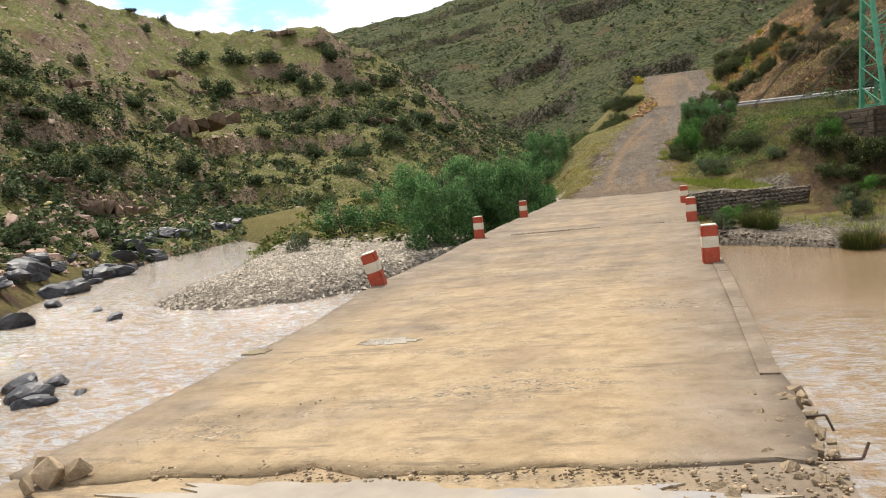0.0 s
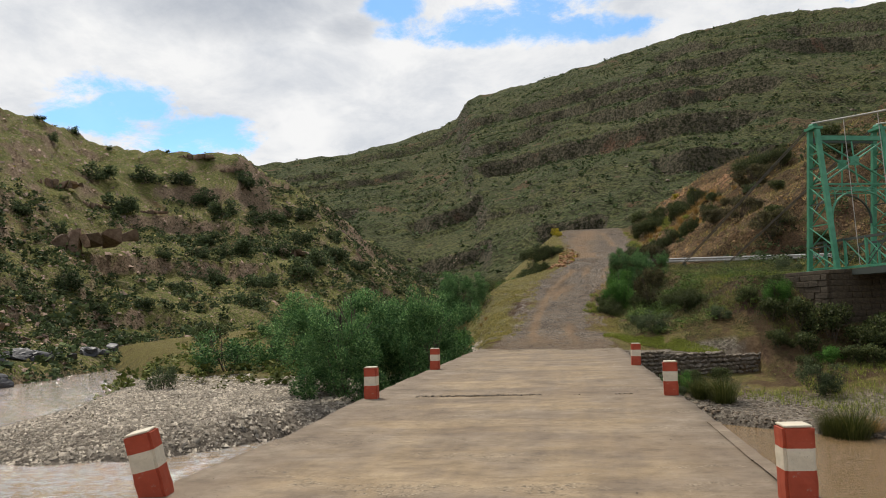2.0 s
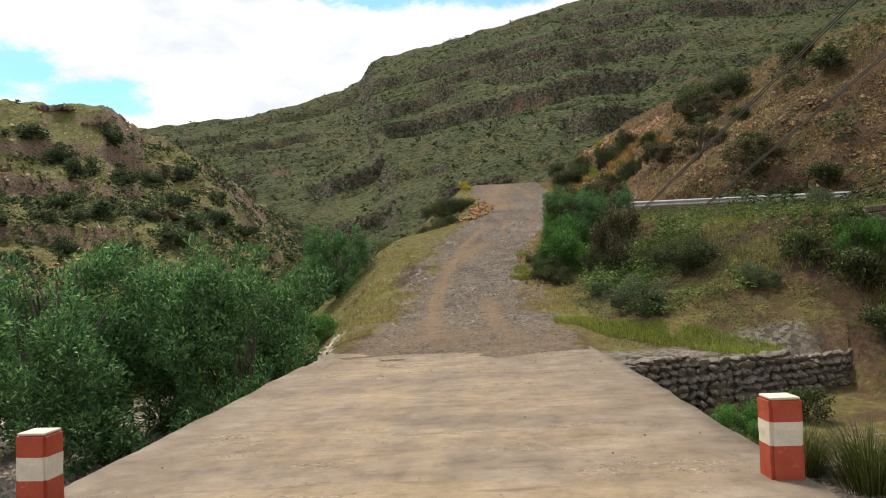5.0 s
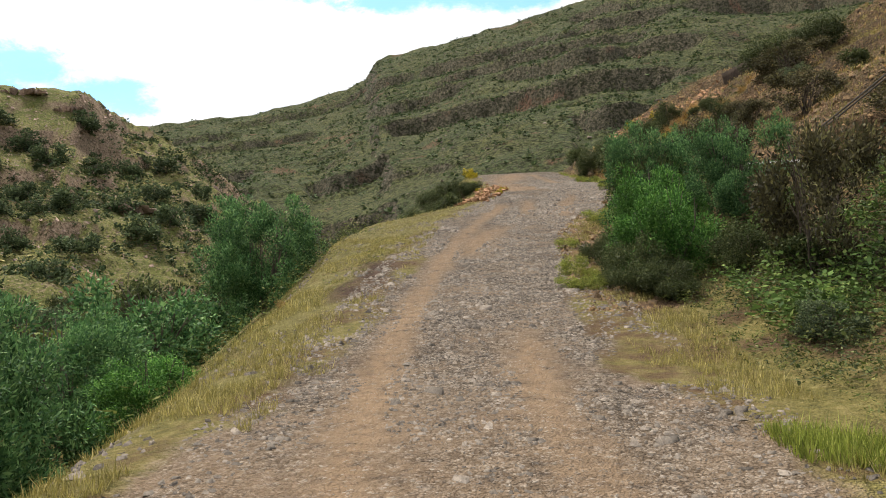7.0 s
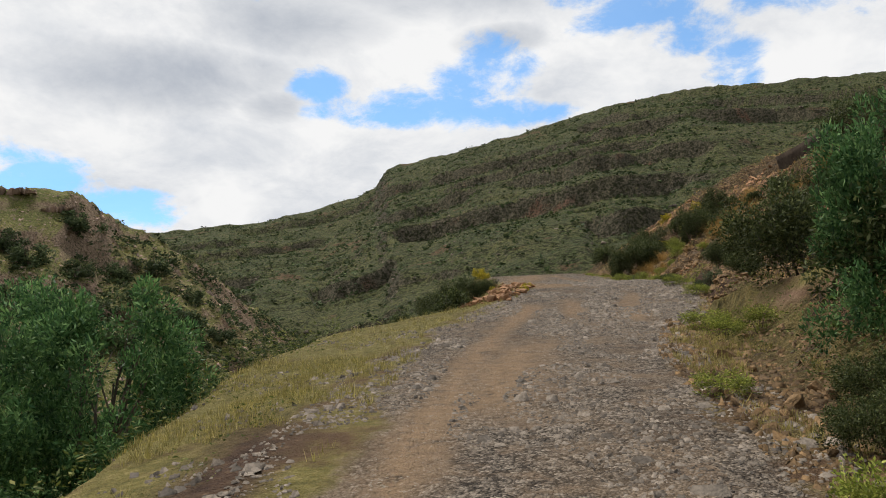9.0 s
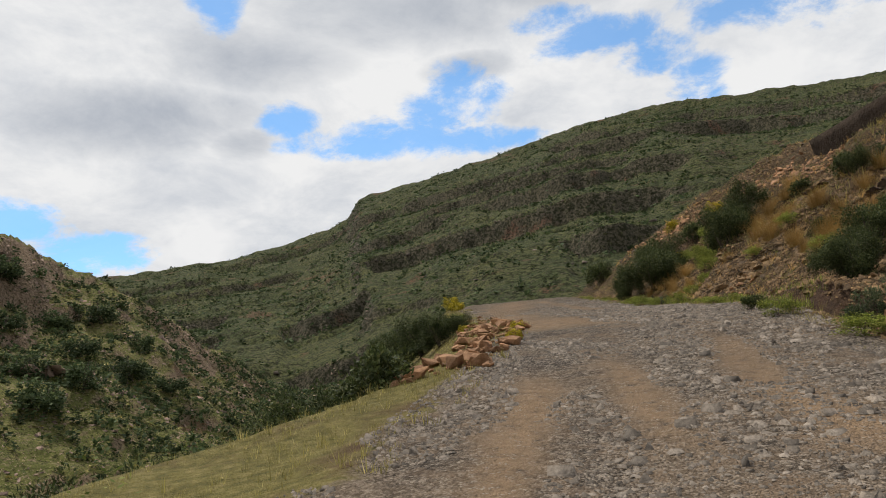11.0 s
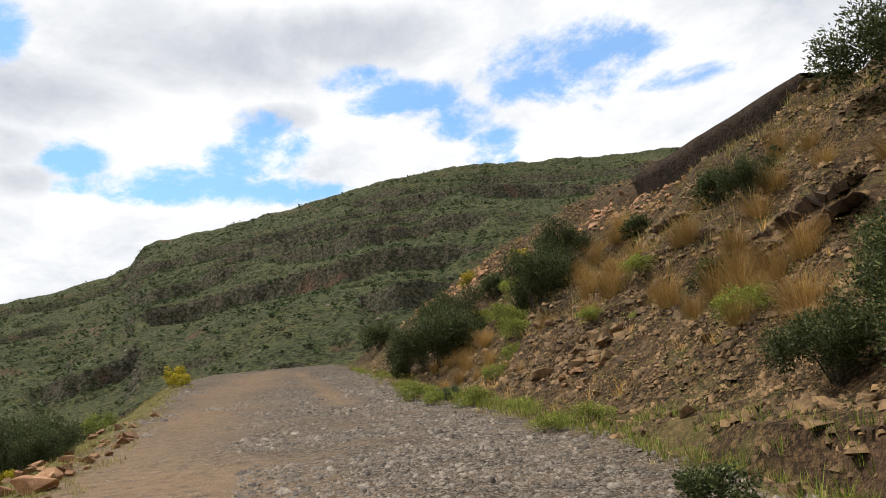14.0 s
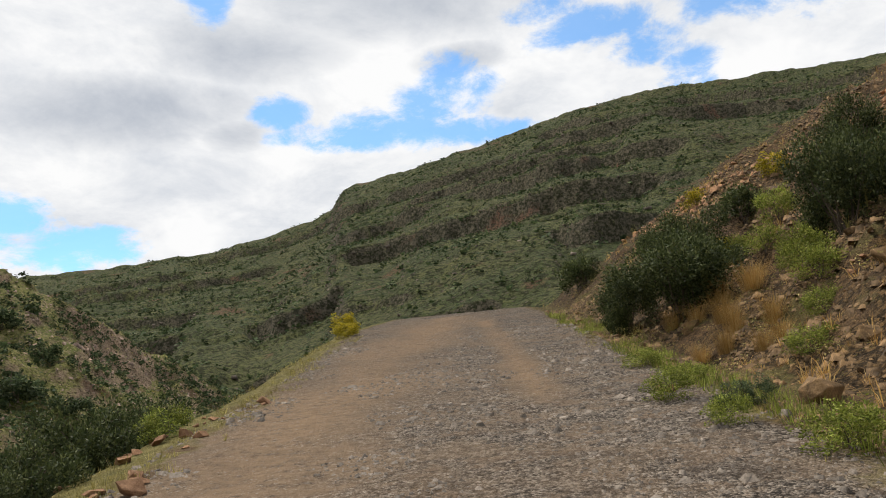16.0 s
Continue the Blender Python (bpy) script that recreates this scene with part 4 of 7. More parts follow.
def chip_arrays(seed, flat=0.6):
    """An angular stone about one unit across."""
    r = rng(seed)
    V = np.array([(x, y, z) for x in (-1, 1) for y in (-1, 1) for z in (-1, 1)], float)
    F = np.array([(0, 1, 3), (0, 3, 2), (4, 6, 7), (4, 7, 5), (0, 4, 5), (0, 5, 1), (2, 3, 7), (2, 7, 6), (0, 2, 6), (0, 6, 4), (1, 5, 7), (1, 7, 3)])
    V = V * 0.40 * r.uniform(0.45, 1.15, (8, 3)) * np.array([1.0, r.uniform(0.65, 0.95), flat * r.uniform(0.7, 1.2)])
    return V, F


def shard_arrays(seed, flat=0.6):
    """The part of a small sharp stone that shows: a lopsided ridge on a broken base, about one unit across."""
    r = rng(seed)
    base = np.array([(-1, -0.7), (1, -0.7), (1, 0.7), (-1, 0.7)]) * 0.5 * r.uniform(0.65, 1.15, (4, 1)) + r.uniform(-0.12, 0.12, (4, 2))
    top = np.array([(-0.28, 0), (0.28, 0)]) * r.uniform(0.7, 1.5) + r.uniform(-0.16, 0.16, (2, 2))
    V = np.zeros((6, 3))
    V[:4, :2], V[4:, :2] = base, top
    V[:4, 2], V[4:, 2] = -0.15 + r.uniform(-0.05, 0.05, 4), flat * r.uniform(0.35, 0.65, 2)
    F = np.array([(0, 1, 5), (0, 5, 4), (1, 2, 5), (2, 3, 4), (2, 4, 5), (3, 0, 4)])
    return V, F


def merge(protos, P, S, rz, pick, tilt=None, tint=None):
    """Lays copies of small prototypes into one pair of arrays: places P, sizes S (n,3), turns."""
    Vs, Fs, T, base = [], [], [], 0
    for k, (V, F) in enumerate(protos):
        idx = np.nonzero(pick == k)[0]
        if not len(idx):
            continue
        c, s = np.cos(rz[idx]), np.sin(rz[idx])
        W = V[None] * S[idx][:, None]
        if tilt is not None:
            ct, sn = np.cos(tilt[idx])[:, None], np.sin(tilt[idx])[:, None]
            y, z = W[..., 1] * ct - W[..., 2] * sn, W[..., 1] * sn + W[..., 2] * ct
            W = np.stack([W[..., 0], y, z], -1)
        x = W[..., 0] * c[:, None] - W[..., 1] * s[:, None]
        y = W[..., 0] * s[:, None] + W[..., 1] * c[:, None]
        W = np.stack([x, y, W[..., 2]], -1) + P[idx][:, None]
        Vs.append(W.reshape(-1, 3))
        Fs.append((F[None] + (base + np.arange(len(idx)) * len(V))[:, None, None]).reshape(-1, F.shape[1]))
        if tint is not None:
            T.append(np.repeat(tint[idx], len(V)))
        base += len(idx) * len(V)
    return np.concatenate(Vs), np.concatenate(Fs), (np.concatenate(T) if tint is not None else None)


def stuff(name, protos, xy, size, material, label, category, seed=0, sink=0.15, squash=(0.8, 1.2), tilt=0.0, height=land_z, upright=None):
    r = rng(seed)
    n = len(xy)
    P = np.column_stack([xy, height(xy[:, 0], xy[:, 1])])
    S = size[:, None] * r.uniform(*squash, (n, 3))
    if upright is not None:
        S[:, 2] *= upright
    P[:, 2] -= sink * S[:, 2]
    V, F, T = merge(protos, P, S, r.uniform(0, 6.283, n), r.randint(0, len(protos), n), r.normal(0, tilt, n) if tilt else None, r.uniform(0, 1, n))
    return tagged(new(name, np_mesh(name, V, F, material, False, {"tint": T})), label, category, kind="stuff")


# ---- materials of plants and rocks ----
FEATHER = leafy("feathery_leaf", (0.022, 0.060, 0.022), (0.090, 0.180, 0.056), (0.21, 0.32, 0.115))
BRIGHT = leafy("bright_leaf", (0.018, 0.055, 0.010), (0.075, 0.180, 0.030), (0.20, 0.36, 0.075))
SPURLEAF = leafy("spur_shrub_leaf", (0.026, 0.042, 0.018), (0.070, 0.094, 0.040), (0.135, 0.160, 0.070), 0.75, 0.2)
OLIVE = leafy("olive_leaf", (0.032, 0.028, 0.015), (0.078, 0.070, 0.032), (0.18, 0.165, 0.062))
DARKLEAF = leafy("dark_leaf", (0.022, 0.032, 0.011), (0.068, 0.084, 0.027), (0.150, 0.162, 0.062))
GREYLEAF = leafy("grey_green_leaf", (0.032, 0.048, 0.022), (0.082, 0.106, 0.048), (0.165, 0.19, 0.098))
YELLOWLEAF = leafy("yellow_flower", (0.11, 0.12, 0.012), (0.42, 0.33, 0.02), (0.55, 0.42, 0.03))
HILLBUSH = leafy("hill_bush_leaf", (0.030, 0.046, 0.020), (0.072, 0.098, 0.040), (0.13, 0.155, 0.066), 0.8, 0.2)
FARBUSH = leafy("far_bush_leaf", (0.030, 0.046, 0.020), (0.060, 0.082, 0.034), (0.100, 0.120, 0.050), 0.8, 0.2)
GRASS = leafy("verge_grass", (0.145, 0.128, 0.036), (0.31, 0.262, 0.082), (0.50, 0.41, 0.18), 0.7, 0.25)
LUSH = leafy("lush_grass", (0.090, 0.115, 0.020), (0.215, 0.245, 0.042), (0.36, 0.36, 0.095), 0.7, 0.3)
WEED = leafy("weed_leaf", (0.050, 0.068, 0.016), (0.125, 0.145, 0.036), (0.23, 0.225, 0.075), 0.7, 0.25)
STRAW = leafy("dry_grass", (0.35, 0.19, 0.050), (0.58, 0.36, 0.115), (0.70, 0.51, 0.22), 0.7, 0.35)
BARK = rocky("bark", (0.06, 0.045, 0.032), (0.14, 0.11, 0.08), 6.0)
ROAD_STONE = rocky("road_stone", (0.080, 0.064, 0.050), (0.29, 0.240, 0.190), 4.0)
SCREE = rocky("scree_stone", (0.050, 0.031, 0.014), (0.285, 0.172, 0.078), 3.0)
CRAG = rocky("dark_crag", (0.030, 0.020, 0.014), (0.13, 0.085, 0.055), 2.0)
RIVER_STONE = rocky("river_stone", (0.17, 0.142, 0.11), (0.50, 0.435, 0.345), 4.0)
ORANGE_ROCK = rocky("orange_rock", (0.20, 0.092, 0.040), (0.46, 0.26, 0.135), 3.0)
DARK_ROCK = rocky("dark_wet_rock", (0.022, 0.022, 0.026), (0.085, 0.08, 0.082), 2.0, 0.5)
PINK_ROCK = rocky("pinkish_rock", (0.15, 0.095, 0.068), (0.42, 0.30, 0.225), 1.5)
LEDGE_ROCK = rocky("ledge_rock", (0.07, 0.055, 0.042), (0.21, 0.165, 0.125), 0.6)
BANK_STONE = rocky("bank_stone", (0.105, 0.080, 0.055), (0.34, 0.265, 0.19), 4.0)
WALL_STONE = rocky("wall_stone", (0.08, 0.065, 0.05), (0.26, 0.215, 0.165), 5.0)

CHIPS = [chip_arrays(s) for s in range(101, 111)]
FLATS = [shard_arrays(s, 0.45) for s in range(121, 133)]
SHARDS = [shard_arrays(s, 0.75) for s in range(141, 153)]


# ---- shrubs ----
def shrub(name, seed, label, category, material, clumps, leaves, length, width, stems=7, group="", **kw):
    ob = thing(name, (0, 0, 0), 0, label, category, group)
    part_mesh("trunk", stems_mesh("trunk", seed, stems, BARK), ob)
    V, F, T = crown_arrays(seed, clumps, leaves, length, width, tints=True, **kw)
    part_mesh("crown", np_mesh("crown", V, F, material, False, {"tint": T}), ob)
    return ob


def plant(ob, x, y, w, h, rz, first=False, label=""):
    z = float(land_z(x, y)) - 0.06
    m = pose(x, y, z, 0, 0, rz) @ Matrix.Diagonal((w / 2, w / 2, h, 1))
    if first:
        ob.matrix_basis = m
        out = ob
    else:
        out = copy_thing(ob, Matrix.Identity(4))
        out.matrix_basis = m
    if label:
        out["label"] = label
    return out


def plant_all(ob, places):
    r = random.Random(len(places) + 3)
    for i, (x, y, w, h) in enumerate(places):
        plant(ob, x, y, w, h, r.uniform(0, 360), i == 0)


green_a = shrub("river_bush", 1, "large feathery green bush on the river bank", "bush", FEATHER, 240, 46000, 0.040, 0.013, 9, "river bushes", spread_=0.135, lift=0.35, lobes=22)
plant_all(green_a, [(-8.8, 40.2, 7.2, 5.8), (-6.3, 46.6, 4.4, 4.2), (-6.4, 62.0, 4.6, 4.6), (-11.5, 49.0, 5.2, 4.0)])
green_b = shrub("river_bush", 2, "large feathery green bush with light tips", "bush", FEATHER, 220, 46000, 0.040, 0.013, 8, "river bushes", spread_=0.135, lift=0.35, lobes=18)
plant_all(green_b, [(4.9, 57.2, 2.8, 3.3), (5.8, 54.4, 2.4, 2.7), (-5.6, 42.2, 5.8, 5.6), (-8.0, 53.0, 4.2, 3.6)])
bright = shrub("bright_green_bush", 3, "bright green fern-leaved bush beside the road", "bush", BRIGHT, 150, 24000, 0.052, 0.015, 7, spread_=0.20, lift=0.15, lobes=12)
plant_all(bright, [(3.95, 52.6, 2.3, 2.3), (4.2, 54.6, 2.3, 2.6), (10.0, 42.8, 1.5, 1.5), (4.9, 36.9, 1.3, 1.1), (11.0, 39.6, 1.3, 0.9), (-5.0, 50.4, 2.2, 1.5)])
olive = shrub("olive_bush", 4, "brownish olive bush, half dry, on the bank", "bush", OLIVE, 110, 9000, 0.06, 0.026, 12, spread_=0.19, lift=0.4, lobes=11)
plant_all(olive, [(5.35, 49.4, 2.3, 2.8), (15.4, 64.5, 4.4, 2.4), (15.4, 73.6, 4.2, 2.4), (13.8, 76.5, 3.2, 1.7), (6.6, 58.6, 2.4, 2.2), (19.0, 83.6, 5.0, 2.6)])
grey = shrub("grey_green_shrub", 5, "grey-green shrub with small leaves", "shrub", GREYLEAF, 80, 8500, 0.062, 0.026, 8, spread_=0.2, lift=0.5, lobes=9)
plant_all(grey, [(4.75, 43.5, 2.1, 1.25), (7.6, 43.0, 1.2, 0.8), (4.4, 47.2, 1.1, 0.7), (9.6, 35.9, 1.6, 1.5), (7.4, 74.9, 1.1, 1.05), (11.0, 77.8, 0.9, 0.6), (4.4, 35.6, 1.3, 1.0), (14.2, 78.6, 1.3, 1.2), (8.3, 92.6, 0.8, 0.5), (12.2, 49.4, 1.8, 1.2), (17.6, 80.0, 1.6, 1.1)])
dark = shrub("dark_shrub", 6, "dense dark green shrub on the stony slope", "shrub", DARKLEAF, 80, 2300, 0.115, 0.058, 8, spread_=0.24, lift=0.3, lobes=9)
plant_all(dark, [(11.5, 124.0, 2.4, 2.3), (14.6, 100.6, 2.2, 2.0), (7.1, 79.6, 0.7, 0.5),
                 (9.6, 42.0, 1.6, 1.3), (10.4, 40.3, 1.5, 1.1), (9.4, 40.6, 1.2, 1.0), (11.8, 39.3, 1.5, 1.0), (10.0, 39.0, 1.1, 0.8), (10.6, 41.4, 1.8, 1.7), (11.6, 41.0, 2.2, 1.9), (12.6, 40.2, 2.0, 1.6), (13.4, 40.6, 2.4, 1.9), (14.4, 40.0, 2.0, 1.5), (9.0, 43.4, 1.3, 1.0), (10.2, 43.6, 1.4, 1.1), (16.2, 39.6, 2.0, 1.6), (5.6, 37.6, 1.0, 0.9), (6.6, 38.2, 1.0, 0.8), (15.2, 41.2, 2.4, 1.7), (12.4, 39.0, 1.6, 1.1), (17.2, 40.4, 2.4, 1.6), (5.2, 49.6, 1.2, 0.9), (15.0, 38.6, 1.8, 1.2), (18.0, 62.0, 2.4, 1.6), (22.0, 70.0, 2.8, 1.9), (16.0, 66.0, 2.0, 1.4), (19.0, 76.0, 2.2, 1.6), (24.0, 78.0, 3.0, 2.2), (13.2, 88.2, 1.2, 0.9), (16.2, 104.6, 1.6, 1.2), (16.6, 92.6, 1.6, 1.3), (17.6, 99.0, 1.5, 1.1), (15.4, 110.0, 2.2, 1.7), (12.6, 112.0, 1.6, 1.4),
                 (-1.0, 74.6, 1.6, 1.3), (-2.6, 77.0, 2.2, 1.7), (-2.2, 83.0, 2.2, 1.5), (-3.0, 90.0, 2.6, 1.8), (-1.6, 96.0, 1.8, 1.2), (9.6, 106.5, 1.0, 0.8), (14.0, 118.0, 2.0, 1.6)])
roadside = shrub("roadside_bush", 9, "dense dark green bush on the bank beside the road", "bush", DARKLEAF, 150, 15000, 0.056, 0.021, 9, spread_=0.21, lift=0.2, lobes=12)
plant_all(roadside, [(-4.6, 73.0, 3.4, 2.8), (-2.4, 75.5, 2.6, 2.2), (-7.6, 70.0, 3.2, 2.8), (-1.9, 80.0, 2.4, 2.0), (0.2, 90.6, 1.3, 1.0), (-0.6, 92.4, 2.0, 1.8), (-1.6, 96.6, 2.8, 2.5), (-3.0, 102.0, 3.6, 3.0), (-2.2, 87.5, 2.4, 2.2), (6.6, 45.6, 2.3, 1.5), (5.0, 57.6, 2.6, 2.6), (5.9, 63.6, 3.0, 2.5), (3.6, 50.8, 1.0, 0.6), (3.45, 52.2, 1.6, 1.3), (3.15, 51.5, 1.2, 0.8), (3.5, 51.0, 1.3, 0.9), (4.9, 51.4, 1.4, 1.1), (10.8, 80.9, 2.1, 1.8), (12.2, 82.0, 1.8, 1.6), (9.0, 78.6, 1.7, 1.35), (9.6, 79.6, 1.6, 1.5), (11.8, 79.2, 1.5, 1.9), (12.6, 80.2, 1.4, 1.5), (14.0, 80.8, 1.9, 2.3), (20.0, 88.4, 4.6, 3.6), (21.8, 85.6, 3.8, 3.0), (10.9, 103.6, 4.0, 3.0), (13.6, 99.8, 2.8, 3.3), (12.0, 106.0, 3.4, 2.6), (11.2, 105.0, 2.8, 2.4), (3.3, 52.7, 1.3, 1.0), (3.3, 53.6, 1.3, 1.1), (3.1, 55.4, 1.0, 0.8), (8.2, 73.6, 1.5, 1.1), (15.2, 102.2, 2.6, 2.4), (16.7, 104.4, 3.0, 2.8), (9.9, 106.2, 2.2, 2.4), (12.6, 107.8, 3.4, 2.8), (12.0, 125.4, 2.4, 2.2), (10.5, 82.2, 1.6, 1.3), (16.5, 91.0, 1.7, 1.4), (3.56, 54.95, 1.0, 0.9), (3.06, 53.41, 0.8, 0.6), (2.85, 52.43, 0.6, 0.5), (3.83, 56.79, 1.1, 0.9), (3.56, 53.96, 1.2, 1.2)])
yellow = shrub("yellow_flowering_bush", 7, "small bush covered in yellow flowers at the road edge", "bush", YELLOWLEAF, 40, 2200, 0.11, 0.07, 5, lift=0.3)
plant_all(yellow, [(-0.55, 119.6, 1.5, 1.1), (-0.1, 117.2, 1.3, 0.7), (1.75, 80.6, 0.45, 0.28), (17.6, 112.0, 1.4, 1.0), (13.6, 108.0, 1.0, 0.8), (1.5, 77.5, 0.4, 0.3), (16.4, 118.0, 1.4, 0.9), (0.4, 87.4, 0.4, 0.3)])
lush = shrub("leafy_weed_clump", 8, "low bright yellow-green weed clump at the roadside", "weeds", LUSH, 40, 3000, 0.10, 0.04, 4, lift=0.6)
plant_all(lush, [(12.3, 98.6, 1.2, 0.8), (11.7, 97.4, 0.9, 0.6), (12.9, 101.0, 1.0, 0.8), (13.2, 103.4, 1.2, 0.8), (13.8, 107.4, 1.2, 0.7), (6.9, 77.6, 0.9, 0.45), (6.7, 74.0, 1.0, 0.4), (7.9, 84.6, 0.7, 0.3), (8.7, 88.4, 0.7, 0.3), (0.1, 95.6, 1.0, 0.6), (4.6, 62.4, 1.0, 0.5), (8.4, 95.4, 0.9, 0.35), (3.7, 37.9, 0.5, 0.25), (12.9, 91.0, 0.7, 0.4), (12.5, 99.6, 1.2, 1.0), (15.6, 107.6, 1.6, 1.2), (7.7, 93.7, 0.8, 0.5), (7.8, 91.7, 0.6, 0.4), (8.2, 89.9, 0.9, 0.5), (10.4, 95.2, 1.0, 0.5), (11.8, 85.5, 1.2, 0.6), (13.8, 92.4, 1.0, 0.6), (12.2, 92.3, 0.8, 0.5), (8.7, 85.3, 0.9, 0.4), (8.3, 97.6, 0.9, 0.4), (4.54, 65.18, 1.3, 0.45), (4.46, 63.88, 1.0, 0.4), (2.69, 58.16, 0.8, 0.35), (2.30, 53.90, 0.75, 0.5), (2.06, 52.59, 0.6, 0.25), (2.53, 52.52, 0.6, 0.35), (2.22, 52.31, 0.5, 0.2), (2.51, 52.08, 0.5, 0.3), (2.59, 53.70, 0.5, 0.25)])


# bushes of the valley floor below the road
def valley_bushes():
    r = random.Random(12)
    n = 0
    kinds = [shrub("valley_bush", 20 + i, "leafy green bush on the valley floor", "bush", m, 100, 3800, 0.085, 0.037, 6, "valley bushes", spread_=0.22, lift=0.4, lobes=11) for i, m in enumerate((FEATHER, GREYLEAF, DARKLEAF))]
    for i, k in enumerate(kinds):
        plant(k, -12 - 3 * i, 84 + 5 * i, 4.0, 2.8, 40 * i, True)
    for x, y, w, h, k in ((-19.6, 51.6, 5.2, 3.5, 0), (-10.5, 57.0, 5.5, 4.2, 0), (-12.0, 66.0, 5.5, 4.5, 0), (-16.5, 61.0, 5, 4.0, 2), (-10.5, 76.0, 5.0, 4.4, 0), (-16.4, 52.6, 4.2, 3.6, 0), (-13.2, 51.0, 4.0, 3.4, 0),
                          (-9.2, 70.0, 4.5, 3.8, 0), (-14.5, 72.0, 5, 4.0, 2), (-19.6, 44.2, 1.7, 1.8, 1), (-8.5, 82.0, 4.2, 3.6, 0), (-7.0, 88.0, 3.6, 3.0, 2), (-6.0, 96.0, 3.4, 2.8, 0), (-8.0, 104.0, 4.0, 3.4, 2), (-6.6, 76.0, 3.0, 2.6, 1)):
        plant(kinds[k], x, y, w, h, r.uniform(0, 360))
    while n < 14:
        x, y = r.uniform(-34, -8), r.uniform(58, 150)
        if x > -9 - 0.05 * (y - 60) or (y < 72 and x < -20):
            continue
        w = r.uniform(2.6, 5.2)
        plant(r.choice(kinds), x, y, w, w * r.uniform(0.6, 0.8), r.uniform(0, 360))
        n += 1


valley_bushes()


# ---- grass tufts ----
def tuft(name, seed, label, material, blades, lean, width, group=""):
    ob = thing(name, (0, 0, 0), 0, label, "grass", group)
    V, F = tuft_arrays(seed, blades, lean, width, 0.5)
    part_mesh("sward", np_mesh("sward", V, F, material), ob)
    return ob


straw = tuft("dry_grass_tuft", 31, "tall tuft of dry orange-brown grass", STRAW, 520, 1.35, 0.0055, "dry grass tufts")
plant_all(straw, [(x, y, 0.85 * w, 0.68 * h) for x, y, w, h in [(12.9, 87.1, 1.6, 1.4), (13.4, 87.8, 1.4, 1.3), (12.1, 80.6, 1.0, 1.1), (13.3, 93.2, 1.8, 1.5), (14.2, 94.4, 1.6, 1.4), (16.8, 90.4, 1.4, 1.2), (15.4, 99.5, 1.5, 1.3), (17.6, 99.9, 1.6, 1.4), (10.8, 100.2, 1.2, 1.2), (12.0, 84.4, 1.7, 1.1), (11.4, 83.6, 1.4, 0.9), (13.6, 95.2, 1.8, 1.5), (14.4, 93.4, 1.6, 1.3), (10.7, 99.4, 1.0, 1.1), (10.2, 98.6, 0.9, 1.0), (11.4, 99.0, 1.1, 1.1), (11.0, 97.8, 0.9, 0.8), (13.0, 82.4, 1.3, 0.9),
                  (11.9, 87.2, 0.9, 0.9), (15.8, 90.0, 1.5, 1.2), (15.0, 96.4, 1.5, 1.2), (16.4, 86.4, 1.4, 1.0), (12.6, 89.4, 1.1, 0.9), (-4.1, 55.4, 0.6, 0.55), (-4.3, 54.4, 0.5, 0.5), (8.6, 31.3, 1.3, 0.8), (9.4, 31.0, 1.5, 0.9),
                  (11.6, 85.4, 1.1, 0.9), (12.4, 86.0, 1.3, 1.0), (12.9, 86.8, 1.2, 0.9), (14.0, 88.6, 1.3, 1.0), (13.2, 90.8, 1.2, 1.0), (14.6, 91.6, 1.3, 1.1), (9.8, 99.0, 0.8, 0.8), (10.4, 97.2, 0.8, 0.8), (15.4, 84.0, 1.2, 0.9), (16.8, 88.6, 1.3, 1.0), (13.4, 93.6, 1.2, 1.0), (12.2, 95.4, 1.1, 0.9), (14.2, 84.6, 1.1, 0.8), (17.4, 94.6, 1.4, 1.1), (12.3, 92.6, 1.0, 0.9), (18.6, 91.0, 1.4, 1.0),
                  (11.8, 103.1, 1.3, 1.3), (11.9, 101.2, 1.3, 1.2), (10.7, 101.9, 1.0, 1.0), (12.4, 102.2, 1.2, 1.2), (10.5, 103.4, 1.0, 1.1), (16.5, 100.7, 1.6, 1.5), (16.0, 101.2, 1.5, 1.6), (18.4, 101.9, 1.6, 1.6), (17.2, 100.2, 1.3, 1.3),
                  (12.2, 88.5, 1.2, 1.5), (12.8, 87.7, 1.3, 1.7), (13.1, 87.4, 1.3, 1.5), (13.5, 86.8, 1.4, 1.4), (13.9, 86.4, 1.4, 1.3), (14.6, 91.2, 1.3, 1.5), (20.4, 94.5, 1.6, 1.9), (17.1, 101.4, 1.4, 1.4)]])


tussock = tuft("grass_tussock", 33, "dense drooping tussock of green and dry grass at the water edge", WEED, 900, 1.5, 0.008, "river tussocks")
plant_all(tussock, [(8.7, 30.5, 1.9, 1.2), (8.3, 30.9, 1.2, 0.9), (6.1, 34.8, 1.7, 1.1), (11.8, 29.2, 2.0, 1.0), (5.5, 35.6, 1.3, 0.9)])


def place_grid(n, seed, x0, x1, y0, y1, keep):
    r = rng(seed)
    xy = np.column_stack([r.uniform(x0, x1, n), r.uniform(y0, y1, n)])
    return xy[keep(xy[:, 0], xy[:, 1])]


TUFTS = [tuft_arrays(s, 14, 0.9, 0.012, 0.3) for s in range(41, 47)]


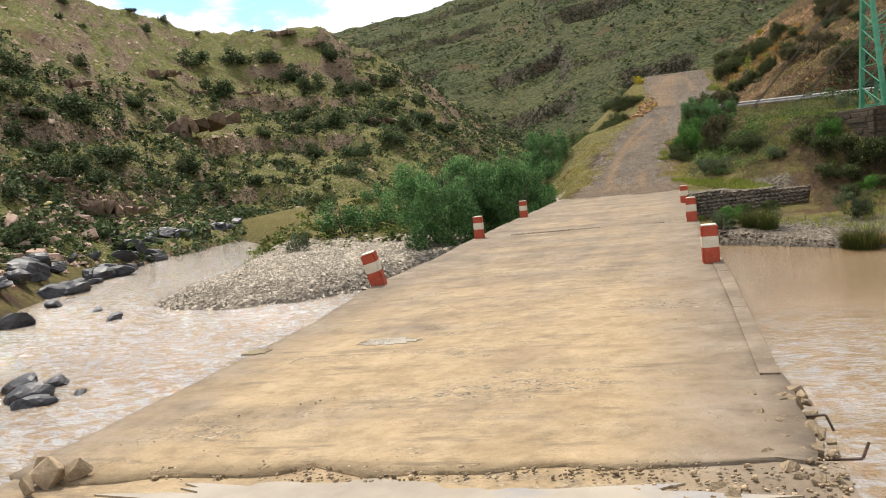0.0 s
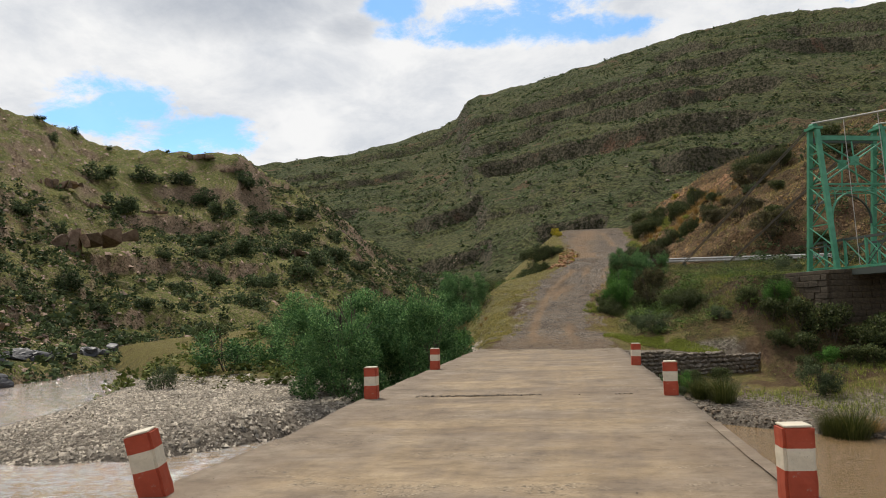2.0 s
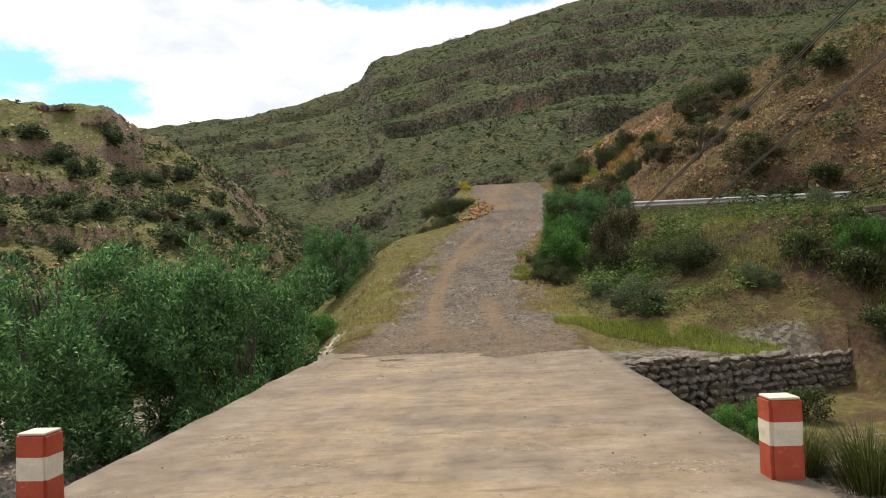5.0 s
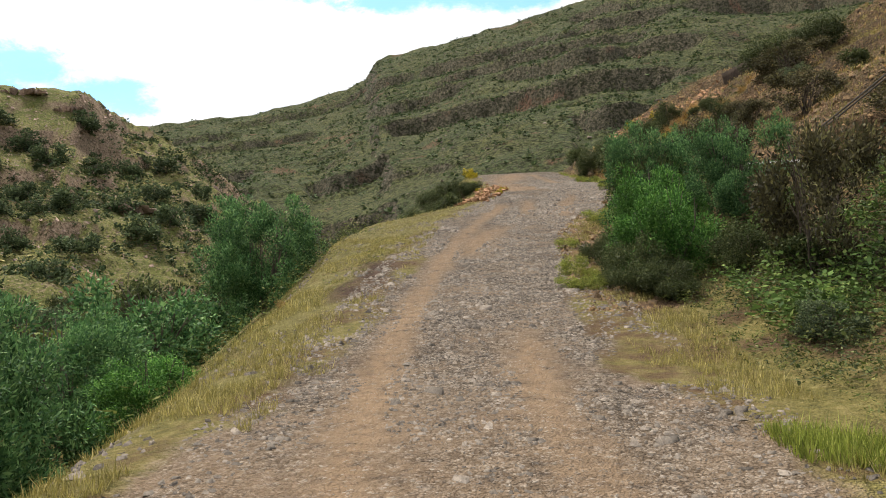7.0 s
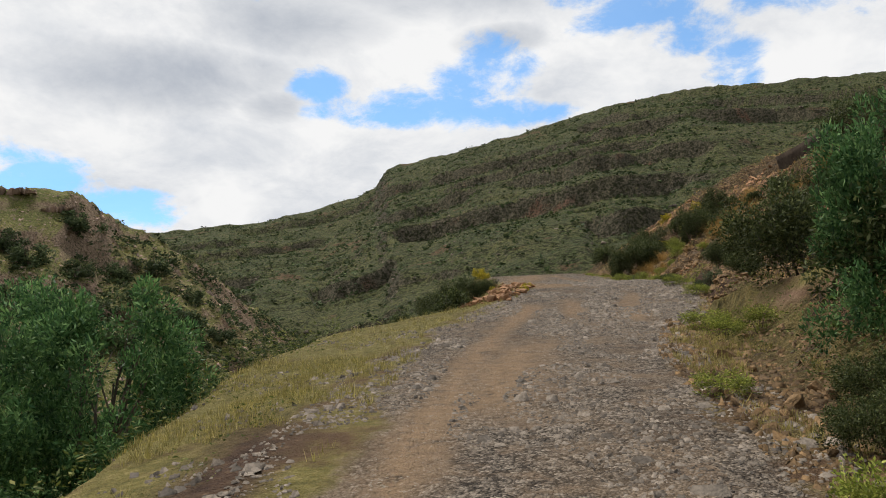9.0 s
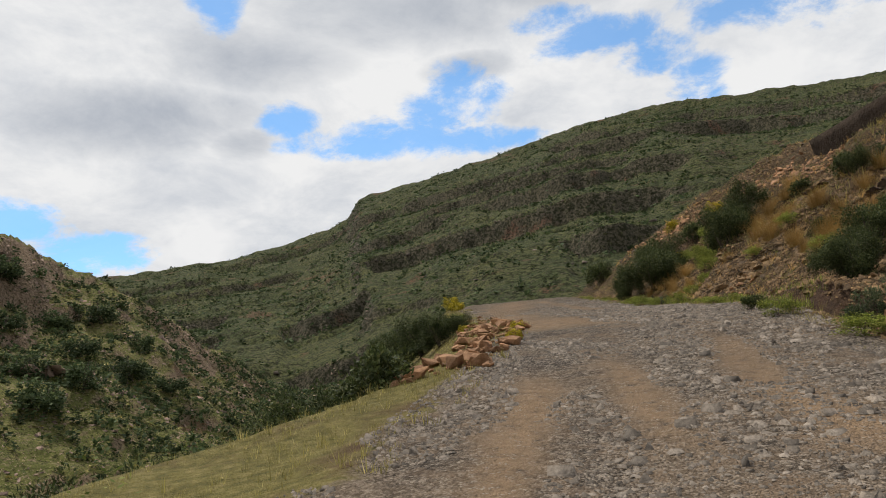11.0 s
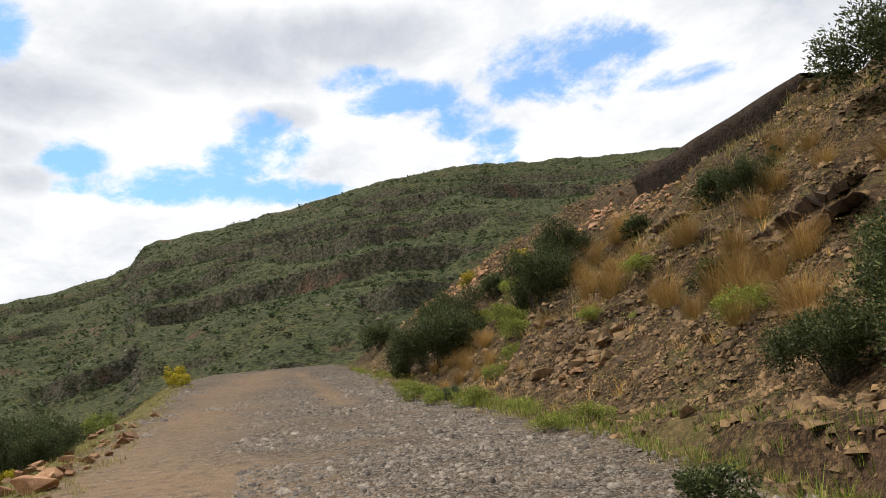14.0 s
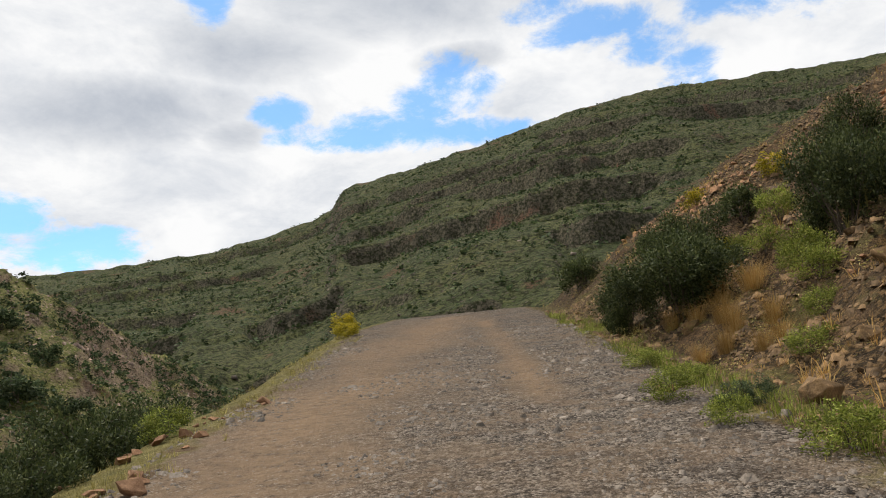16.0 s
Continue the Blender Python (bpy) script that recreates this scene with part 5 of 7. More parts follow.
def blade_arrays(seed, blades):
    """A pinch of short grass one unit high."""
    r = rng(seed)
    t = r.uniform(0, 6.283, blades)
    out = np.stack([np.cos(t), np.sin(t), 0 * t], -1)
    side = np.stack([-np.sin(t), np.cos(t), 0 * t], -1) * 0.028
    base = out * r.uniform(0, 0.45, (blades, 1))
    h = r.uniform(0.45, 1.0, (blades, 1))
    tip = base + out * r.uniform(0.1, 0.75, (blades, 1)) * h + np.array([0, 0, 1.0]) * h
    return np.stack([base - side, base + side, tip + side * 0.15, tip - side * 0.15], 1).reshape(-1, 3), np.arange(4 * blades).reshape(-1, 4)


BLADES = [blade_arrays(s, 6) for s in range(141, 147)]
r_ = rng(5)
ys = np.concatenate([r_.uniform(42, 64, 15000), r_.uniform(64, 118, 7000)])
xs = road_l(ys) + 0.5 - r_.uniform(0, 1, len(ys)) ** 1.1 * np.interp(ys, [42, 46, 52, 62, 75, 118], [1.2, 2.2, 3.4, 4.6, 2.6, 2.6])
ys2 = np.concatenate([r_.uniform(43, 66, 7000), r_.uniform(66, 112, 2500)])
xs2 = road_r(ys2) - 0.3 + r_.uniform(0, 1, len(ys2)) * np.interp(ys2, [43, 50, 60, 70, 112], [0.9, 1.3, 1.5, 1.0, 1.2])
xy = np.column_stack([np.concatenate([xs, xs2]), np.concatenate([ys, ys2])])
rag = vnoise(xy[:, 0] / 0.55, xy[:, 1] / 0.8, 5)
strip = np.abs(road_l(xy[:, 1]) - xy[:, 0] - 0.3)
xy = xy[(rag > 0.40) & ~((strip < 0.5) & (xy[:, 1] > 52.5) & (xy[:, 1] < 57.5) & (rag < 0.75)) & ((xy[:, 0] < road_l(xy[:, 1]) + 0.1) | (xy[:, 0] > road_r(xy[:, 1]) + 0.1) | (rag > 0.62))]
stuff("verge_grass", BLADES, xy, 0.05 + 0.19 * rng(6).beta(1.1, 4.0, len(xy)), GRASS, "short dry yellow-green grass along the road verges", "grass", 7, 0.02)
xy = place_grid(26000, 8, 2.6, 7.2, 39, 46, lambda x, y: (np.abs(y - 43.75 + 0.98 * (x - 2.7) - 0.3 * fbm(x, y, 2, 124)) < 0.50 + 0.12 * (x - 2.7)) & (y > 39.6) & (vnoise(x / 0.4, y / 0.4, 122) > 0.2))
stuff("lush_grass", BLADES, xy, rng(9).uniform(0.06, 0.20, len(xy)), LUSH, "band of lush pale green grass behind the stone wall", "grass", 10, 0.02)
xy = place_grid(13000, 11, 3, 20, 30.5, 50, lambda x, y: (vnoise(x / 2, y / 2, 9) > 0.47) & (y > shore_y(x) + 3.8) & (x > road_r(y) + 0.8) & ~((x < 9.3) & (y > 36.5) & (y < 43)) & ((y < 43) | (x > 7.5)))
stuff("bank_grass", BLADES, xy, rng(12).uniform(0.10, 0.28, len(xy)), LUSH, "green grass and weeds on the river bank", "grass", 13, 0.02)
HERBS = [crown_arrays(s, 10, 22, 0.19, 0.065, lift=0.5) for s in range(51, 56)]
xy = place_grid(4200, 14, 2.9, 14, 38, 66, lambda x, y: (x > road_r(y) + 0.7) & (y > np.where(x > 8.6, 38.0, 39.7 + 0.45 * (x - 3))) & (vnoise(x / 1.5, y / 1.5, 21) > 0.34))
stuff("bank_weeds", HERBS, xy, rng(15).uniform(0.14, 0.42, len(xy)), WEED, "green weeds and herbs covering the bank", "weeds", 16, 0.05)
xy = place_grid(7000, 144, 3.0, 13.0, 40.5, 60, lambda x, y: (x > road_r(y) + 0.9) & (y > 44.4 - 0.9 * (x - 2.7)) & (vnoise(x / 1.1, y / 1.1, 145) > 0.36))
stuff("bank_herbs", HERBS, xy, 0.16 + 0.45 * rng(146).beta(1.2, 3.0, len(xy)), DARKLEAF, "dark green herbs and low scrub covering the bank", "weeds", 147, 0.05, upright=0.9)
BANKLEAF = leafy("bank_shrub_leaf", (0.030, 0.055, 0.014), (0.090, 0.140, 0.034), (0.20, 0.25, 0.070), 0.7, 0.25)
SCRUB = [crown_arrays(s, 20, 84, 0.20, 0.11, low=0.02, spread_=0.26, lift=0.3) for s in range(87, 92)]
xy = place_grid(1500, 160, 4.2, 10.5, 43.0, 60, lambda x, y: (x > road_r(y) + 1.6) & (x < terrace_x(y) + 0.3) & (y > 44.6 - 0.9 * (x - 2.7)) & (vnoise(x / 1.4, y / 1.4, 161) > 0.36))[:420]
stuff("bank_scrub", SCRUB, xy, 0.22 + 0.55 * rng(162).beta(1.3, 2.4, len(xy)), BANKLEAF, "leafy green scrub on the bank below the old road", "bushes", 163, 0.06, upright=0.9)
xy = place_grid(5000, 148, 5.0, 20.0, 44, 62, lambda x, y: (x > terrace_x(y) - 0.5) & (y < 60) & (vnoise(x / 1.6, y / 1.6, 149) > 0.36))
stuff("terrace_herbs", HERBS, xy, 0.10 + 0.26 * rng(150).beta(1.2, 2.6, len(xy)), LUSH, "bright green herbs and grass on the terrace of the old road", "weeds", 151, 0.05, upright=0.9)
xy = place_grid(1500, 17, -12, -2, 43, 100, lambda x, y: (x < road_l(y) - np.interp(y, [43, 50, 60, 100], [0.8, 2.4, 2.4, 1.6])) & (vnoise(x / 2, y / 2, 23) > 0.3))
stuff("slope_weeds", HERBS, xy, rng(18).uniform(0.25, 0.7, len(xy)), WEED, "green weeds on the slope below the road", "weeds", 19, 0.05)
xy = place_grid(4600, 20, 8.2, 30, 62, 130, lambda x, y: (x > road_r(y) + 1.0) & (vnoise(x / 2.4, y / 2.4, 25) > 0.56))
stuff("slope_grass", TUFTS, xy, 0.12 + 0.45 * rng(21).beta(1.2, 3.2, len(xy)), STRAW, "dry grass scattered over the stony slope", "grass", 22, 0.02)
xy = place_grid(9000, 23, 7.0, 30, 62, 130, lambda x, y: (x > road_r(y) + 0.6) & (0.7 * vnoise(x / 2.3, y / 2.3, 27) + 0.3 * vnoise(x / 0.7, y / 0.7, 28) > 0.47))
stuff("slope_herbs", HERBS, xy, rng(24).uniform(0.12, 0.42, len(xy)), GRASS, "small yellow-green herbs on the stony slope", "weeds", 25, 0.05)

xy = place_grid(9000, 26, 7, 11.5, 78, 118, lambda x, y: (x > road_r(y) + 0.05) & (x < road_r(y) + 0.5 + 1.1 * vnoise(y / 3, y * 0, 45)) & (vnoise(x / 0.8, y / 1.2, 46) > 0.35))
stuff("roadside_grass", BLADES, xy, 0.10 + 0.22 * rng(58).beta(1.3, 2.5, len(xy)), LUSH, "yellow-green grass along the foot of the slope", "grass", 59, 0.02)

SLOPE_BUSHES = [crown_arrays(s, 20, 76, 0.22, 0.14, low=0.02, spread_=0.26, lift=0.3) for s in range(81, 86)]
xy = place_grid(3400, 71, 12, 46, 46, 128, lambda x, y: (x > road_r(y) + np.interp(y, [60, 68], [4.5, 10.5])) & (fbm(x / 8, y / 8, 3, 107) + 0.5 * vnoise(x / 2, y / 2, 108) > 0.34) & ~((x > 19) & (x < 29) & (y > 92)))[:900]
stuff("hillside_shrubs", SLOPE_BUSHES, xy, 0.35 + 1.1 * rng(72).beta(1.3, 2.6, len(xy)), HILLBUSH, "dark shrubs scattered over the stony hillside", "bushes", 73, 0.06, upright=0.9)
xy = place_grid(7000, 74, 12, 46, 44, 100, lambda x, y: (x > road_r(y) + 5) & (vnoise(x / 3, y / 3, 109) > 0.4))
stuff("hillside_grass", BLADES, xy, 0.2 + 0.4 * rng(75).beta(1.3, 2.5, len(xy)), GRASS, "yellow-green grass over the hillside", "grass", 76, 0.02)

def spur_foot(x, y):
    d = bank_left(y) - x
    return (d > 1.2) & (d < 16)


# ---- bush cover of the hills ----
BUSHES = [crown_arrays(s, 12, 26, 0.46, 0.36, low=0.02, spread_=0.34, lift=0.2) for s in range(61, 67)]
FARS = [crown_arrays(s, 5, 6, 0.85, 0.75, low=0.02, spread_=0.36, lift=0.1) for s in range(71, 77)]


def polar_points(n, seed, cx, cy, a0, a1, r0, r1, fn, keep):
    r = rng(seed)
    a, d = np.radians(r.uniform(a0, a1, n)), np.sqrt(r.uniform(r0 ** 2, r1 ** 2, n))
    x, y = cx + d * np.sin(a), cy + d * np.cos(a)
    ok = keep(x, y, np.degrees(a), d) & (fn(x, y) > ground_z(x, y) - 0.5)
    return np.column_stack([x, y])[ok]


def steepness(fn, x, y, d):
    return np.hypot(fn(x + d, y) - fn(x - d, y), fn(x, y + d) - fn(x, y - d)) / (2 * d)


def west_keep(x, y, a, d):
    far = np.interp(a, SPUR_A, SPUR_R)
    u = d / far
    dens = 0.44 + 0.5 * bald(x, y)
    return (fbm(x / 13, y / 13, 3, 91) * 0.5 + 0.5 + 0.45 * (vnoise(x / 1.5, y / 1.5, 93) - 0.5) > dens) & (u < 1.0)


xy = polar_points(40000, 27, 1.4, 4.5, -66, -8, 30, 300, west_z, west_keep)
xy = xy[:5000]
stuff("hill_bushes", BUSHES, xy, 0.35 + 1.7 * rng(28).beta(1.1, 3.0, len(xy)), HILLBUSH, "dark green shrubs scattered over the spur", "bushes", 29, 0.05, upright=1.15)
xy = polar_points(6500, 30, 1.4, 4.5, -66, -8, 34, 290, west_z, lambda x, y, a, d: vnoise(x / 9, y / 9, 95) > 0.35)
stuff("hill_tufts", FARS, xy, rng(31).uniform(0.25, 0.6, len(xy)), GRASS, "yellow-green low scrub on the spur", "scrub", 32, 0.1, upright=0.7)

xy = place_grid(3600, 111, -66, -24, 8, 100, spur_foot)
stuff("foot_scrub", BUSHES, xy[:900], 0.3 + 1.0 * rng(112).beta(1.2, 2.6, min(900, len(xy))), HILLBUSH, "dark scrub at the foot of the spur", "bushes", 113, 0.06, upright=0.9)
xy = place_grid(7000, 114, -66, -24, 8, 100, spur_foot)
stuff("foot_rocks", SHARDS, xy[:2600], 0.15 + 1.1 * rng(115).beta(1.0, 5, min(2600, len(xy))), PINK_ROCK, "brown broken rocks at the foot of the spur", "rocks", 116, 0.03, (0.7, 1.3), 0.2)

xy = place_grid(2600, 117, -34, -9, 44, 118, lambda x, y: (x > bar_left(y) + 1) & (x < road_l(y) - 6) & (vnoise(x / 3, y / 3, 118) > 0.42))
stuff("valley_scrub", BUSHES, xy[:900], 0.25 + 0.9 * rng(119).beta(1.2, 2.6, min(900, len(xy))), WEED, "low green scrub on the valley floor", "bushes", 120, 0.05)


def north_keep(x, y, a, d):
    return (fbm(x / 45, y / 45, 3, 97) * 0.5 + 0.5 + 0.6 * (vnoise(x / 4, y / 4, 98) - 0.5) + 0.35 * (steepness(north_z, x, y, 4.0) > 0.62) > 0.47) & (d < np.interp(a, [-60, -30, -5, 15, 30, 60], [760, 780, 760, 640, 560, 520]) * 0.99)


xy = polar_points(44000, 33, 2, 45, -40, 42, 125, 770, north_z, north_keep)
xy = xy[:17000]
stuff("mountain_bushes", FARS, xy, 0.6 + 2.1 * rng(34).beta(1.2, 3.0, len(xy)), FARBUSH, "dark bushes dotting the long mountainside", "bushes", 35, 0.05, upright=0.9)

# ---- large shrubs of the spur ----
def spur_shrubs():
    r = random.Random(41)
    kinds = [shrub("spur_shrub", 90 + i, "large dark green shrub on the rocky spur", "shrub", SPURLEAF, 60, 1500, 0.13, 0.075, 5, "shrubs of the spur", spread_=0.26, lift=0.3, lobes=8) for i in range(3)]
    for i, (x, y, w) in enumerate(SPUR_SHRUBS):
        plant(kinds[i % 3], x, y, w, w * r.uniform(0.5, 0.68), r.uniform(0, 360), i < 3)


# across, ahead and width
SPUR_SHRUBS = [(-112.5, 136.3, 3.3), (-117.1, 164.3, 3.3), (-109.3, 158.0, 4.5), (-105.4, 126.6, 2.7), (-106.3, 133.4, 2.8), (-115.0, 173.8, 3.8), (-108.7, 178.2, 2.4), (-106.3, 189.4, 1.8), (-99.8, 190.0, 1.8), (-94.4, 200.0, 1.6), (-90.5, 214.6, 3.8), (-72.4, 79.1, 5.6)]
SPUR_SHRUBS += [(-80.7, 87.4, 5.3), (-72.3, 88.0, 7.6), (-87.1, 108.3, 5.2), (-79.9, 111.2, 5.1), (-87.9, 148.4, 8.9), (-86.2, 148.5, 6.3), (-62.7, 97.4, 5.9), (-63.3, 83.1, 6.9), (-58.5, 69.7, 6.0), (-59.4, 75.0, 4.2), (-69.6, 78.2, 4.7), (-98.5, 157.7, 9.0)]
SPUR_SHRUBS += [(-92.8, 167.7, 9.0), (-88.9, 176.8, 8.8), (-76.9, 174.5, 9.0), (-79.4, 192.3, 9.0), (-72.6, 158.2, 7.6), (-62.9, 153.5, 8.5), (-72.6, 197.0, 7.7), (-67.9, 203.2, 9.0), (-67.5, 143.8, 5.8), (-70.7, 135.9, 4.5), (-52.6, 181.6, 8.3), (-59.1, 199.6, 6.1)]
SPUR_SHRUBS += [(-61.2, 137.5, 5.5), (-52.0, 137.3, 7.5), (-58.1, 98.0, 3.3), (-54.8, 63.5, 2.5), (-43.5, 47.5, 5.2), (-53.3, 56.7, 3.4), (-50.5, 153.1, 9.0), (-48.5, 186.5, 7.0), (-50.0, 126.3, 5.9), (-83.5, 177.3, 7.9), (-71.2, 177.8, 8.4), (-58.1, 107.6, 4.5)]
SPUR_SHRUBS += [(-60.7, 87.8, 3.9), (-63.0, 126.9, 4.7), (-64.5, 150.0, 6.6), (-59.9, 165.5, 7.7), (-66.3, 75.6, 4.4), (-78.0, 117.2, 4.1), (-69.1, 73.8, 4.5), (-61.6, 182.8, 7.0), (-51.3, 163.8, 7.5)]
spur_shrubs()


# ---- rock ledges of the spur ----
def rock_ledge(name, seed, length, material, m, label, group):
    """A jutting bed of broken sandstone: blocks side by side with an overhanging brow."""
    ob = new(name)
    ob.empty_display_size = 0.2
    ob.matrix_basis = m
    r = random.Random(seed)
    x = -length / 2
    while x < length / 2:
        w = r.uniform(0.07, 0.18) * length
        t = 1.0 - 0.6 * abs(2 * (x + w / 2) / length)
        d, h = 0.16 * length * r.uniform(0.7, 1.2), 0.10 * length * r.uniform(0.65, 1.25) * t
        bm = bmesh.new()
        for i in range(16):
            z = r.choice((-0.8, r.uniform(-0.3, 0.6), 1.0))
            brow = 0.55 + 0.45 * (z + 0.8) / 1.8
            bm.verts.new((x + w * (0.5 + 0.62 * r.uniform(-1, 1)), -d * brow * r.uniform(0.75, 1.05) if i % 2 else d * r.uniform(0.4, 1.0), h * z * r.uniform(0.9, 1.05)))
        hull = bmesh.ops.convex_hull(bm, input=bm.verts[:])
        bmesh.ops.delete(bm, geom=list({g for g in hull["geom_interior"] + hull["geom_unused"] if isinstance(g, bmesh.types.BMVert)}), context='VERTS')
        part("block", bm, material, ob)
        x += w * 0.8
    tagged(ob, label, "rock ledge", group)


for i, (x, y, w, turn) in enumerate([(-75.1, 114.1, 19.1, -12), (-94.3, 138.0, 9.9, 0), (-70.5, 76.7, 5.4, 0), (-88.4, 140.9, 6.1, 5), (-59.8, 166.1, 10.3, 0), (-92.9, 191.0, 9.4, -8), (-55.7, 70.7, 8.6, 12), (-59.5, 66.1, 5.9, 8), (-59.3, 79.0, 3.6, 0), (-83.4, 154.6, 5.2, 0), (-79.5, 96.2, 5.6, 5), (-83.5, 192.3, 6.2, -6), (-49.1, 57.1, 4.4, 10), (-53.0, 73.4, 4.7, 10)]):
    m = pose(x, y, float(land_z(x, y)) + 0.02 * w, 0, turn * 0.7, math.degrees(math.atan2(-x, y)))
    rock_ledge("rock_ledge", 200 + i, w, PINK_ROCK, m, "pinkish brown ledge of broken sandstone jutting from the spur", "ledges of the spur")
for i, (x, y, w, turn) in enumerate([(14.4, 86.9, 2.0, -18), (15.3, 87.4, 1.8, -14), (14.9, 88.3, 1.6, -10), (16.6, 86.0, 1.7, -14), (17.2, 86.9, 1.6, -10), (16.0, 95.0, 1.8, -15), (13.4, 89.6, 1.5, -20), (18.6, 84.0, 1.9, -12)]):
    m = pose(x, y, float(land_z(x, y)) - 0.02 * w, 0, turn, -62)
    rock_ledge("crag", 240 + i, w, CRAG, m, "dark brown crag of broken rock in the stony slope", "crags of the slope")

# ---- stones ----


def on_road(x, y):
    tr = 0 * x
    for ty, tx, w in TRACKS:
        tr = np.maximum(tr, np.exp(-((x - np.interp(y, ty, tx)) / w) ** 2) * (y > ty[0] - 1) * (y < ty[-1] + 1))
    ok = (x > road_l(y) - 0.3) & (x < road_r(y) + 0.3) & (y > 40.5)
    return ok & (0.6 * vnoise(x / 0.8, y / 1.5, 29) + 0.4 * vnoise(x / 2.4, y / 3.5, 30) > 0.36 + 0.45 * tr)


xy = np.concatenate([place_grid(60000, 36, -3, 9.5, 41.5, 112, on_road), place_grid(52000, 34, -3, 7.5, 44, 88, on_road)])
r_ = rng(37)
size = 0.03 + 0.12 * r_.beta(1.1, 5.5, len(xy)) * np.interp(xy[:, 1], [40, 58, 66, 112], [0.8, 1.0, 1.15, 1.2]) + (r_.uniform(0, 1, len(xy)) > np.interp(xy[:, 1], [50, 66, 72], [0.99, 0.975, 0.97])) * r_.uniform(0.04, 0.15, len(xy))
stuff("road_gravel", FLATS, xy, size, ROAD_STONE, "loose grey-brown gravel and stones of the road", "gravel", 38, -0.02, (0.7, 1.3), 0.12)
xy = place_grid(60000, 39, 7.0, 27, 60, 122, lambda x, y: (x > road_r(y) + 0.35) & (vnoise(x / 1.7, y / 1.7, 31) > 0.36))
r_ = rng(40)
stuff("slope_scree", SHARDS, xy, 0.05 + 0.46 * r_.beta(1.0, 7.5, len(xy)), SCREE, "reddish brown broken stones of the slope", "scree", 41, 0.05, (0.7, 1.3), 0.2)
r_ = rng(170)
ty = r_.uniform(101, 131, 1500)
xy = np.column_stack([np.interp(ty, [101, 108, 114, 118, 131], [20.2, 21.4, 18.6, 16.6, 17.6]) + r_.normal(0, 0.9, len(ty)), ty])
stuff("crest_rocks", SHARDS, xy, 0.08 + 0.60 * r_.beta(1.0, 4.5, len(xy)), ORANGE_ROCK, "orange-brown broken rocks along the crest of the slope", "rocks", 171, 0.05, (0.7, 1.3), 0.2)
r_ = rng(172)
xy = np.column_stack([r_.normal(11.4, 0.9, 420), r_.normal(91.0, 1.2, 420)])
stuff("rock_heap", SHARDS, xy, 0.06 + 0.42 * r_.beta(1.0, 3.5, len(xy)), SCREE, "heap of brown stones at the foot of the slope", "rocks", 173, 0.05, (0.7, 1.3), 0.2)
xy = place_grid(38000, 54, 4.5, 15, 67, 93, lambda x, y: (x > road_r(y) + 0.15) & (vnoise(x / 1.1, y / 1.1, 47) > 0.28))
stuff("fallen_stones", SHARDS, xy, 0.03 + 0.20 * rng(55).beta(1.0, 8.0, len(xy)), SCREE, "sharp brown stones fallen beside the road", "scree", 56, 0.03, (0.7, 1.3), 0.22)
xy = place_grid(6000, 57, 1.6, 5.0, 50, 67, lambda x, y: (x > road_r(y) - 0.5) & (x < road_r(y) + 1.4))
stuff("verge_stones", SHARDS, xy, 0.04 + 0.22 * rng(69).beta(1.0, 5.0, len(xy)), SCREE, "brown stones heaped at the road edge", "scree", 70, 0.03, (0.7, 1.3), 0.2)
xy = place_grid(5200, 152, -5.5, -0.5, 42.5, 68, lambda x, y: (x < road_l(y) + 0.6) & (x > road_l(y) - 3.2) & (vnoise(x / 0.9, y / 1.3, 153) > 0.55))
stuff("verge_pebbles", SHARDS, xy, 0.03 + 0.20 * rng(154).beta(1.0, 7.0, len(xy)), ROAD_STONE, "grey stones scattered over the grassy verge", "gravel", 155, 0.03, (0.7, 1.3), 0.2)
xy = place_grid(900, 156, -6.0, -1.5, 43, 72, lambda x, y: (x < road_l(y) - 0.3) & (vnoise(x / 1.2, y / 1.6, 157) > 0.55))
stuff("verge_herbs", HERBS, xy, 0.10 + 0.30 * rng(158).beta(1.2, 3.0, len(xy)), WEED, "low green herbs in the verge grass", "weeds", 159, 0.05)
xy = place_grid(30000, 42, -29, -3.2, 28.5, 50, lambda x, y: (np.minimum(y - shore_y(x), x - bar_left(y)) > 0.2) & (x < -3.3) & (y + 0.15 * x < 45 + 3 * vnoise(x / 2, y / 2, 126)))
r_ = rng(43)
stuff("river_gravel", SHARDS, xy, 0.09 + 0.40 * r_.beta(1.0, 7, len(xy)), RIVER_STONE, "grey and buff stones of the gravel bar", "gravel", 44, 0.12, (0.7, 1.3), 0.3)
xy = place_grid(6500, 45, 3.2, 16, 27, 39, lambda x, y: (y > shore_y(x) + 0.1) & (y < shore_y(x) + np.interp(x, [3, 6, 7, 10, 12], [2.5, 3.5, 7.0, 6.0, 3.5])))
stuff("bank_gravel", CHIPS, xy, 0.08 + 0.22 * rng(46).beta(1.1, 5, len(xy)), BANK_STONE, "brown and grey stones on the river bank", "gravel", 47, 0.12, (0.7, 1.3), 0.3)
xy = polar_points(26000, 48, 1.4, 4.5, -66, -8, 30, 290, west_z, lambda x, y, a, d: steepness(west_z, x, y, 1.2) + 0.25 * fbm(x / 12, y / 12, 3, 99) > 0.47)
stuff("hill_rocks", SHARDS, xy, 0.25 + 1.5 * rng(49).beta(1.0, 5, len(xy)), PINK_ROCK, "pinkish brown boulders on the spur", "rocks", 50, 0.2, (0.7, 1.3), 0.2)
xy = polar_points(16000, 51, 2, 45, -40, 42, 125, 700, north_z, lambda x, y, a, d: steepness(north_z, x, y, 3.0) + 0.2 * fbm(x / 40, y / 40, 3, 103) > 0.56)
